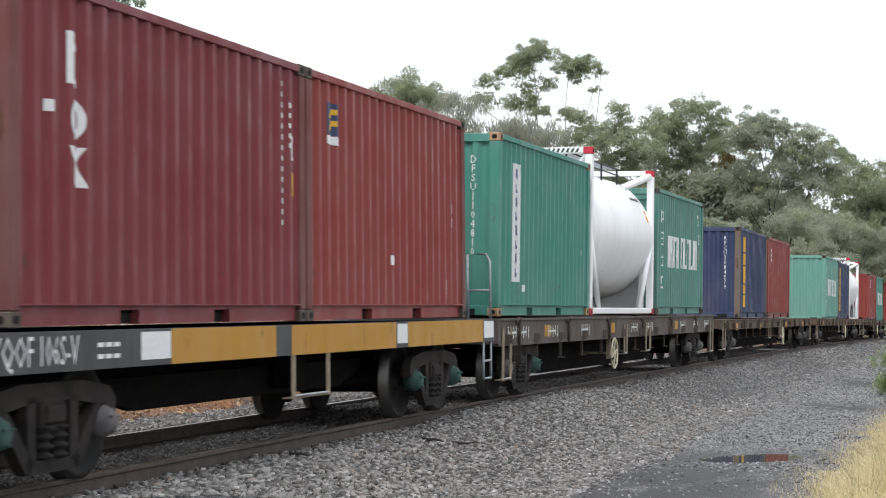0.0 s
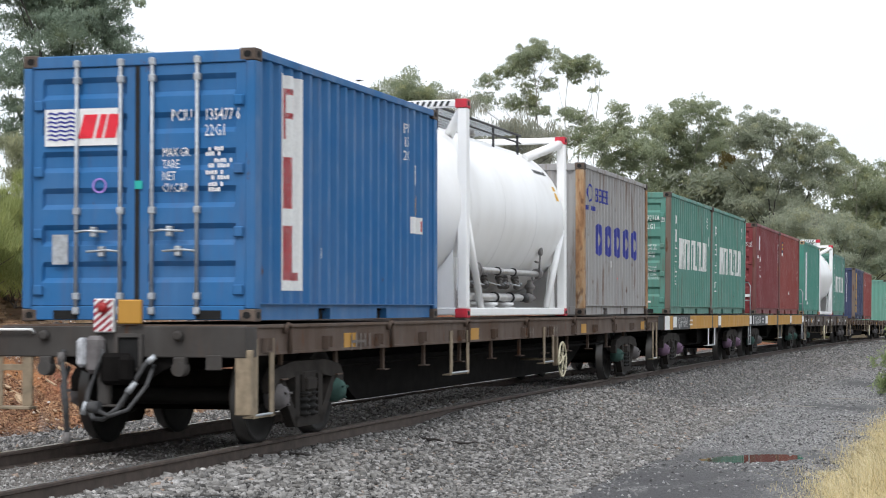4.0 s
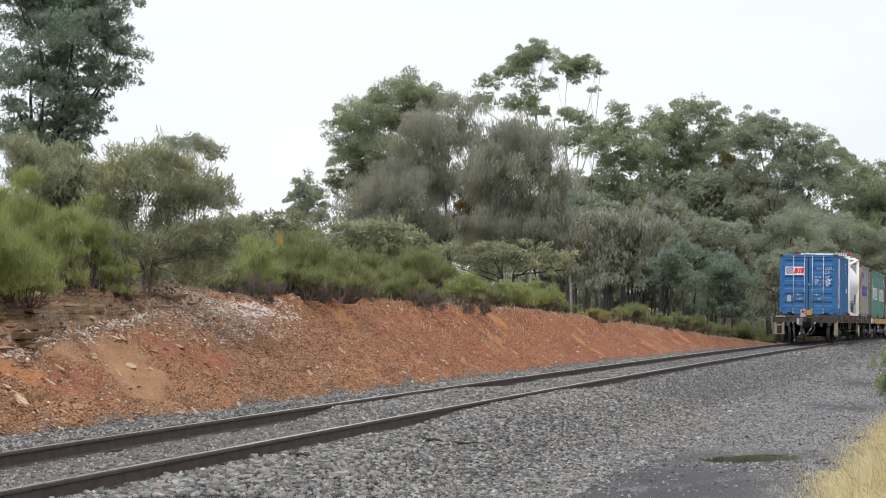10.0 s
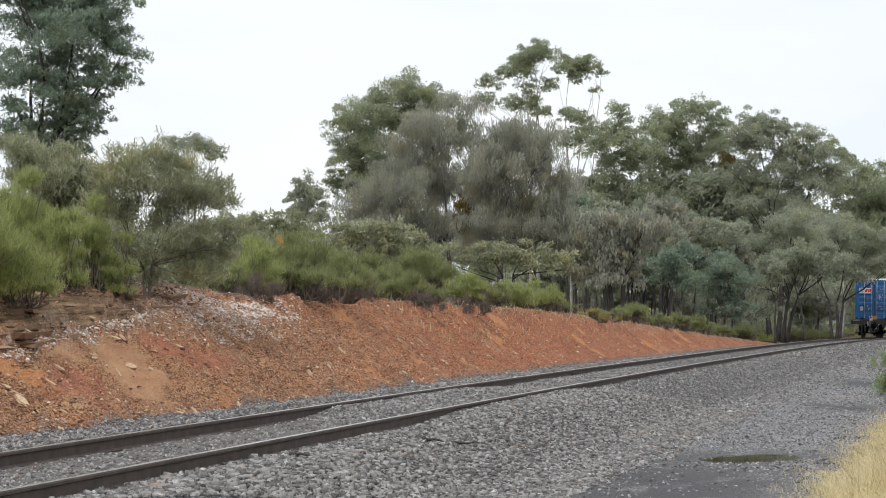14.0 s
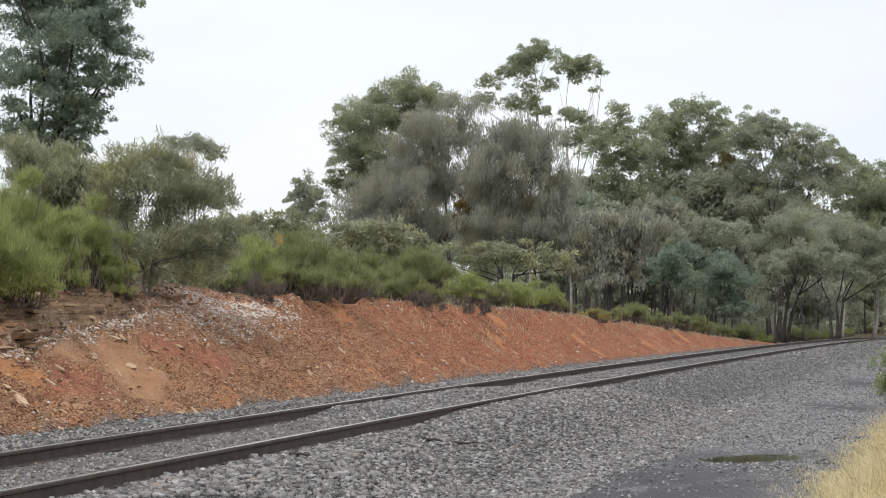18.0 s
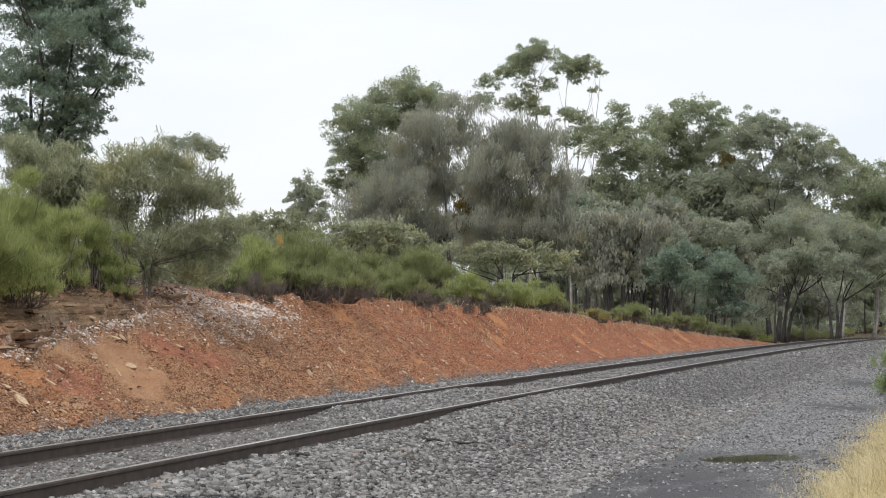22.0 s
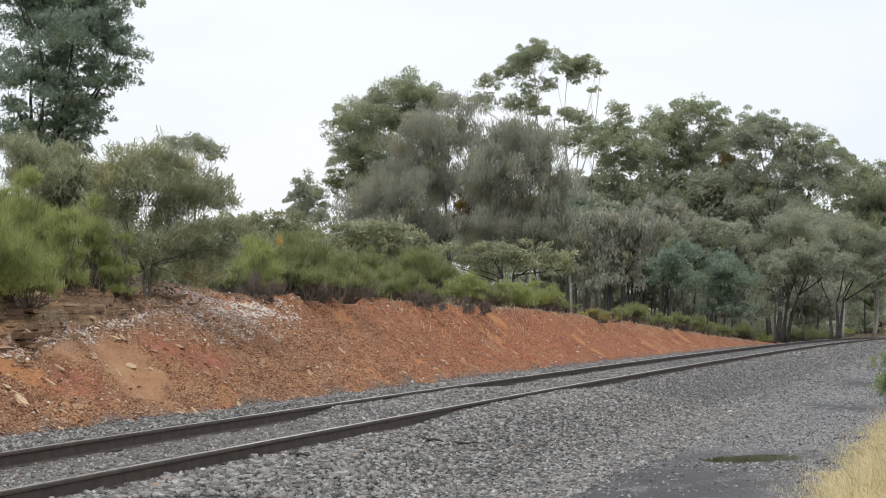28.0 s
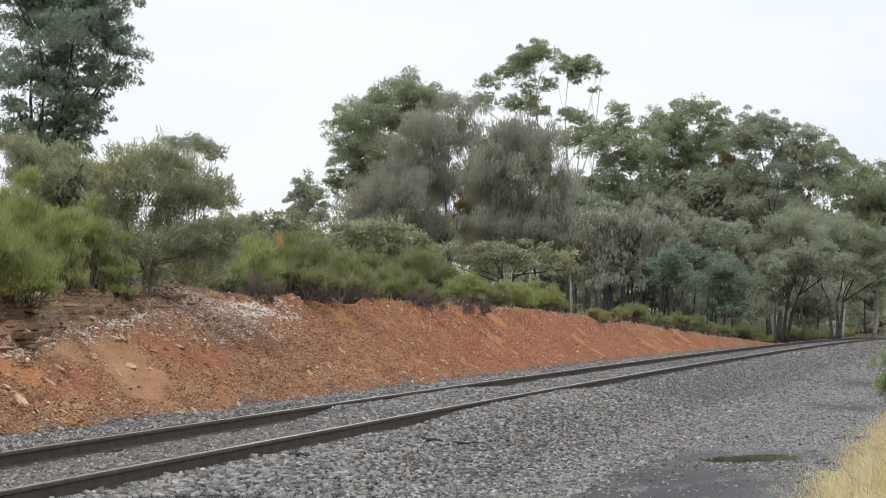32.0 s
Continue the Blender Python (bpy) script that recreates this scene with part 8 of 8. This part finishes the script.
shrub("shrub", "feathery lime green shrub on the crest of the cutting", -14.30, 58.69, 1.65, 1.03, M_LEAFLIME, 210, bare=0.5)
shrub("shrub", "feathery lime green shrub on the crest of the cutting", -14.15, 61.70, 1.94, 1.22, M_LEAFLIME, 211, bare=0.5)
shrub("shrub", "dull green feathery shrub with grey dry twigs", -13.91, 64.20, 1.34, 0.69, M_LEAFSCRUB, 212, bare=1.0)
shrub("shrub", "yellowish low shrub on the clay bank", -12.89, 65.65, 1.83, 0.53, M_LEAFGOLD, 213, bare=0.3)
shrub("shrub", "dull green feathery shrub with grey dry twigs", -13.36, 71.56, 1.69, 0.68, M_LEAFSCRUB, 214, bare=1.0)
shrub("shrub", "dull green feathery shrub with grey dry twigs", -13.16, 74.75, 1.76, 1.06, M_LEAFSCRUB, 215, bare=1.0)
shrub("shrub", "dull green feathery shrub with grey dry twigs", -12.88, 77.84, 1.83, 0.76, M_LEAFSCRUB, 216, bare=1.0)
shrub("shrub", "dull green feathery shrub with grey dry twigs", -12.65, 81.63, 1.59, 0.93, M_LEAFSCRUB, 217, bare=1.0)
shrub("shrub", "dull green feathery shrub with grey dry twigs", -12.48, 87.31, 1.70, 1.03, M_LEAFSCRUB, 218, bare=1.0)
shrub("shrub", "dull green feathery shrub with grey dry twigs", -12.36, 94.29, 1.84, 0.83, M_LEAFSCRUB, 219, bare=1.0)
shrub("shrub", "dull green feathery shrub with grey dry twigs", -12.05, 100.98, 1.77, 1.01, M_LEAFSCRUB, 220, bare=1.0)
shrub("shrub", "feathery lime green shrub on the crest of the cutting", -12.17, 111.54, 1.73, 0.75, M_LEAFLIME, 221, bare=0.5)
shrub("shrub", "dull green feathery shrub with grey dry twigs", -16.41, 45.32, 2.47, 1.95, M_LEAFSCRUB, 222, bare=0.8)
shrub("shrub", "dull green feathery shrub with grey dry twigs", -16.78, 51.01, 2.75, 1.65, M_LEAFSCRUB, 223, bare=1.0)
shrub("shrub", "feathery lime green shrub on the crest of the cutting", -16.51, 42.08, 2.01, 1.65, M_LEAFLIME, 224, bare=0.5)
shrub("shrub", "dull green feathery shrub with grey dry twigs", -16.65, 56.18, 2.60, 1.99, M_LEAFSCRUB, 225, bare=1.0)
shrub("shrub", "dull green feathery shrub with grey dry twigs", -12.47, 147.67, 3.54, 1.16, M_LEAFSCRUB, 226, bare=1.0)
shrub("shrub", "feathery lime green shrub on the crest of the cutting", -13.41, 187.52, 3.85, 1.29, M_LEAFLIME, 227, bare=0.5)
shrub("shrub", "dull green feathery shrub with grey dry twigs", -12.41, 206.53, 4.94, 0.90, M_LEAFSCRUB, 228, bare=1.0)
shrub("shrub", "dull green feathery shrub with grey dry twigs", -12.41, 254.50, 6.96, 0.81, M_LEAFSCRUB, 229, bare=1.0)
shrub("shrub", "dull green feathery shrub with grey dry twigs", -12.54, 132.61, 2.27, 1.20, M_LEAFSCRUB, 230, bare=1.0)

for x, y, wd, hg, sd in ((-14.20, 36.45, 1.15, 0.62, 301), (-15.0, 29.3, 1.5, 0.55, 302), (-13.55, 46.0, 1.3, 0.5, 304), (-13.5, 50.3, 1.5, 0.55, 305)):
    shrub("dead_bush", "dead grey brush on the crest of the cutting", x, y, wd, hg, M_TWIG, sd, cover=0.8, leaf=0.2, aspect=0.045)

# A small marker board that shows over the shrubs.
marker = tagged(new("marker_board"), "small faded orange marker board on a thin post", "marker")
marker.matrix_basis = pose(-17.35, 46.0, stand(-17.35, 46.0), 0, 0, 20)
mark_z = 2.67 - stand(-17.35, 46.0)
bm = bmesh.new()
tube(bm, [(0, 0.03, -0.1), (0, 0.03, mark_z + 0.12)], 0.022, 8)
part("post", bm, M_GALV, marker)
bm = bmesh.new()
box(bm, -0.085, 0.085, -0.004, 0.008, mark_z - 0.13, mark_z + 0.13, 0.003)
part("board", bm, M_MARKER, marker, "faded orange board")

for x, y, wd, hg, sd in ((-17.2, 31.0, 2.6, 1.3, 311), (-18.4, 34.0, 2.8, 1.5, 312), (-19.2, 38.5, 3.0, 1.5, 313), (-17.4, 41.0, 2.6, 1.2, 314), (-21.5, 77.0, 4.2, 2.1, 315), (-18.0, 72.0, 3.6, 1.7, 316)):
    shrub("shrub", "low olive scrub behind the crest of the cutting", x, y, wd, hg, M_LEAFOLIVE, sd, cover=1.5, leaf=0.12, aspect=0.3, style="spray")

# Bush beside the road and more of it beyond the picture.
for k, (x, y, wd, hg) in enumerate(((-1.55, 45.3, 1.75, 2.0), (-0.6, 55.0, 1.9, 1.7), (-1.2, 59.0, 1.6, 1.5))):
    shrub("shrub", "leafy green bush on the grass verge beside the road", x, y, wd, hg, M_LEAFFRESH, 400 + k, leaf=0.11, aspect=0.35, group="bushes on the verge", style="spray")


# ---- dry grass on the verge ----
def grass(name, n, s0, s1, u0, u1, high, seed, label, power=1.6):
    g = np.random.default_rng(seed)
    s = s0 + (s1 - s0) * g.random(n) ** power
    u = u0 + (u1 - u0) * g.random(n) + 0.30 * wave(s * 1.5, s * 0.7) - 0.55 * g.random(n) ** 14
    tuft = np.floor(s * 2.2) * 7.3 + np.floor(u * 2.6) * 3.1
    base = np.stack([line_x(s) + u, s, line_z(s) + heights(s, u) - 0.02], -1)
    edge = 0.35 + 0.65 * smooth(0.0, 0.9, u - u0)
    h = high * edge * g.uniform(0.45, 1.15, n) * (0.85 + 0.3 * np.sin(tuft))
    a = g.uniform(0, math.tau, n)
    lean = (g.uniform(0.15, 1.5, n) + 0.6 * (g.random(n) < 0.2)) * h
    d = np.stack([np.cos(a), np.sin(a), np.zeros(n)], -1)
    w = np.stack([-np.sin(a), np.cos(a), np.zeros(n)], -1) * g.uniform(0.0018, 0.0042, (n, 1))
    mid = base + d * (lean * 0.25)[:, None] + np.array([0, 0, 1]) * (h * 0.6)[:, None]
    tip = base + d * lean[:, None] + np.array([0, 0, 1]) * (h * g.uniform(0.45, 1.0, n))[:, None]
    v = np.stack([base - w, base + w, mid - w * 0.8, mid + w * 0.8, tip], 1).reshape(-1, 3)
    k = (np.arange(n) * 5)[:, None]
    f = np.concatenate([k + np.array([0, 1, 3]), k + np.array([0, 3, 2]), k + np.array([2, 3, 4])])
    return tagged(new(name, bulk_mesh(name, v, f, M_STRAW)), label, "grass", kind="stuff")


grass("dry_grass", 34000, 13.5, 40, 5.9, 8.0, 0.26, 8, "short tangled mat of dry grass at the edge of the road")
grass("dry_grass", 56000, 13.5, 52, 6.08, 8.1, 0.58, 3, "long dry straw-coloured grass on the verge of the road")
grass("dry_grass", 6000, 8, 60, 8.2, 13, 0.6, 5, "thinner dry grass on the verge beside the road", 1.0)
grass("bank_grass", 7000, 44, 118, -9.3, -4.9, 0.32, 4, "thin dry grass along the low end of the cutting", 1.0)


# ---- the wood behind: repeats of a few trees ----
def wood():
    g = random.Random(77)
    kinds = []
    for k in range(4):
        r = random.Random(90 + k)
        lobes = [(r.uniform(-2.4, 2.4), r.uniform(5.2, 11.5), r.uniform(1.1, 1.9)) for _ in range(9)] + [(r.uniform(-2.2, 2.2), r.uniform(2.5, 5), r.uniform(1.0, 1.5)) for _ in range(3)]
        kinds.append(tree("gum_tree", "gum tree deep in the wood behind the line", "tree", -30 - 4 * k, 165 + 10 * k, lobes, 5.5, 0.125, (M_LEAFDARK, M_LEAF, M_LEAFGREY, M_LEAFDARK)[k], (M_BLACKBARK, M_PALEBARK, M_BARK, M_BLACKBARK)[k], cover=1.6, leaf=0.44, seed=90 + k, stems=1 + k % 2, group="trees of the wood"))
    spots, tall_spots = [], []
    for k in range(22):
        s = g.uniform(125, 215)
        spots.append((s, -g.uniform(7, 14) - g.random() ** 1.3 * 38))
    for k in range(12):
        s = g.uniform(160, 250)
        spots.append((s, g.uniform(-18, -5.5)))
    for k in range(10):
        spots.append((g.uniform(215, 270), g.uniform(5, 40) - 25))
    for k in range(14):
        spots.append((g.uniform(60, 118), -g.uniform(30, 60)))
    for k in range(9):
        tall_spots.append((g.uniform(150, 168), -36 + 36 * (k + g.random()) / 9))
    spots = [(s, u) for s, u in spots if abs(u) > 4.5 and (s < 119 or (u - 7) / s > -0.300)]
    slim = []
    for k in range(3):
        r = random.Random(60 + k)
        lobes = [(r.uniform(-0.9, 0.9), r.uniform(4.4, 7.6), r.uniform(0.45, 0.85)) for _ in range(5)]
        slim.append(tree("sapling", "slim dark-stemmed young gum at the edge of the wood", "tree", -20 - 3 * k, 112 + 8 * k, lobes, 4.6, 0.085, (M_LEAFDARK, M_LEAFGREY, M_LEAFBLUE)[k], M_BLACKBARK, cover=1.6, leaf=0.24, seed=60 + k, lean=r.uniform(-0.6, 0.6), group="saplings of the wood"))
    for k in range(64):
        s = g.uniform(98, 155)
        x, y, z = ground_at(s, -g.uniform(9.5, 15) - g.random() * (14 if k < 40 else 2))
        if x / y < -0.245:
            continue
        c = copy_thing(slim[k % 3], pose(x, y, z - 0.05, g.uniform(-6, 6), g.uniform(-6, 6), g.uniform(0, 360)))
        f = g.uniform(0.7, 1.25)
        c.scale = (f, f, f)
    # A dense band of far wood that closes the view under the crowns.
    band = [(-150 + 5.2 * k, r.uniform(-9, 9), r.uniform(2.0, 5.5), r.uniform(2.2, 3.4)) for k in range(46)]
    band += [(-152 + 4.6 * k, 24 + r.uniform(-6, 6), r.uniform(3.5, 8.0), r.uniform(2.6, 3.6)) for k in range(52)]
    v, f = leaf_cloud(band, 2.0, 0.7, 8)
    v = v + np.array([0, 300, float(line_z(300)) - 0.6])
    tagged(new("far_wood", bulk_mesh("far_wood", v, f, M_LEAFDARK)), "dense far wood of grey-green gum trees", "wood", kind="stuff")
    # Undergrowth between the far trunks.
    low = []
    for k in range(150):
        s, u = g.uniform(150, 290), g.uniform(-45, 20)
        if abs(u) > 6.5:
            x, y, z = ground_at(s, u)
            low.append((x, y, z + g.uniform(0.5, 1.6), g.uniform(1.2, 2.4)))
    v, f = leaf_cloud(low, 1.6, 0.45, 12)
    tagged(new("undergrowth", bulk_mesh("undergrowth", v, f, M_LEAFDARK)), "dull green undergrowth between the far trunks", "undergrowth", kind="stuff")
    for k, (s, u) in enumerate(spots):
        x, y, z = ground_at(s, u)
        src = kinds[k % 4]
        c = copy_thing(src, pose(x, y, z - 0.05, 0, 0, g.uniform(0, 360)) )
        f = g.uniform(0.72, 1.08) * (0.32 if s < 119 else 1.0)
        c.scale = (f, f, f)
    for k, (s, u) in enumerate(tall_spots):
        x, y, z = ground_at(s, u)
        c = copy_thing(kinds[(k * 3 + 1) % 4], pose(x, y, z - 0.05, 0, 0, g.uniform(0, 360)))
        f = g.uniform(0.9, 1.12)
        c.scale = (f, f, f)


# Low scrub between the crest and the wood.
scrub = random.Random(31)
for k in range(46):
    s = 42 + 46 * (k + scrub.random()) / 20 if k < 20 else scrub.uniform(120, 175) if k < 32 else scrub.uniform(135, 215)
    x, y, z = ground_at(s, -scrub.uniform(11, 20) if k < 20 else -scrub.uniform(10, 40) if k < 32 else -scrub.uniform(7, 24))
    shrub("shrub", "dense dull green scrub behind the crest of the cutting", x, y, scrub.uniform(2.6, 4.6), scrub.uniform(1.5, 2.4) if k < 20 else scrub.uniform(0.9, 1.7), (M_LEAFOLIVE, M_LEAFDARK, M_LEAFOLIVE)[k % 3], 500 + k, cover=1.5, leaf=0.15 if s < 90 else 0.22, aspect=0.3, style="spray")


# ---- sticks and bark on the road and the ballast ----
def stick(label, s, u, long, turn, thick, material):
    bm = bmesh.new()
    g = random.Random(int(s * 10))
    pts = [(-long / 2 + long * k / 5, g.uniform(-0.03, 0.03) * long, g.uniform(0, 0.02)) for k in range(6)]
    tube(bm, pts, thick, 5, True, [thick * (1 - 0.12 * k) for k in range(6)])
    ob = part("fallen_stick", bm, material)
    ob.matrix_basis = Matrix.Translation(Vector(ground_at(s, u)) + Vector((0, 0, thick + 0.012))) @ pose(0, 0, 0, 0, 0, turn)
    return tagged(ob, label, "stick")


stick("pale dry stick lying on the gravel road", 42.5, 4.9, 1.2, 4, 0.012, M_PALEBARK)
stick("pale dry stick lying on the gravel road", 34.0, 5.6, 0.95, -6, 0.012, M_PALEBARK)
stick("pale dry stick lying on the gravel road", 38.0, 4.1, 0.7, 8, 0.012, M_PALEBARK)
stick("thin bent dry stalk at the edge of the road", 31.0, 5.9, 0.8, 30, 0.008, M_PALEBARK)
stick("dark strip of bark on the ballast", 20.9, 1.75, 0.42, -35, 0.022, M_BLACKBARK)
stick("dark strip of bark on the ballast", 21.4, 2.0, 0.35, 15, 0.018, M_BLACKBARK)
stick("dark strip of bark beside the rail", 17.9, 1.25, 0.25, -20, 0.02, M_BLACKBARK)


# ---- a bird that crosses the sky ----
bird = tagged(new("bird"), "small dark bird in flight over the wood", "bird")
bm = bmesh.new()
lathe(bm, [(-0.085, 0.006), (-0.06, 0.016), (-0.01, 0.027), (0.03, 0.026), (0.055, 0.019), (0.075, 0.018), (0.092, 0.010), (0.108, 0.002)], 10, "y")
part("body", bm, M_PLUMAGE, bird)
bm = bmesh.new()
prism(bm, [(-0.012, -0.075), (0.012, -0.075), (0.032, -0.145), (0.0, -0.132), (-0.032, -0.145)], -0.002, 0.003, "z")
part("tail", bm, M_PLUMAGE, bird)
bird_wings = []
for side in (1, -1):
    bm = bmesh.new()
    prism(bm, [(0.0, 0.035), (side * 0.06, 0.045), (side * 0.15, 0.0), (side * 0.10, -0.012), (side * 0.05, -0.03), (0.0, -0.035)], -0.002, 0.003, "z")
    bird_wings.append((part("wing", bm, M_PLUMAGE, bird), side))


def flight(t):
    """A flat, slightly falling line from the road's side towards the wood."""
    d = min(t, 7.0) - 2.7
    fall = -0.15 * d - 0.55 * max(0.0, d) * min(1.0, max(0.0, d)) if d < 1.5 else -0.225 - 0.825
    return pose(-3.267 - 11.1 * d, 54.90 - 1.2 * d, 8.505 + fall, 0, 0, 84)


wood()
motions()
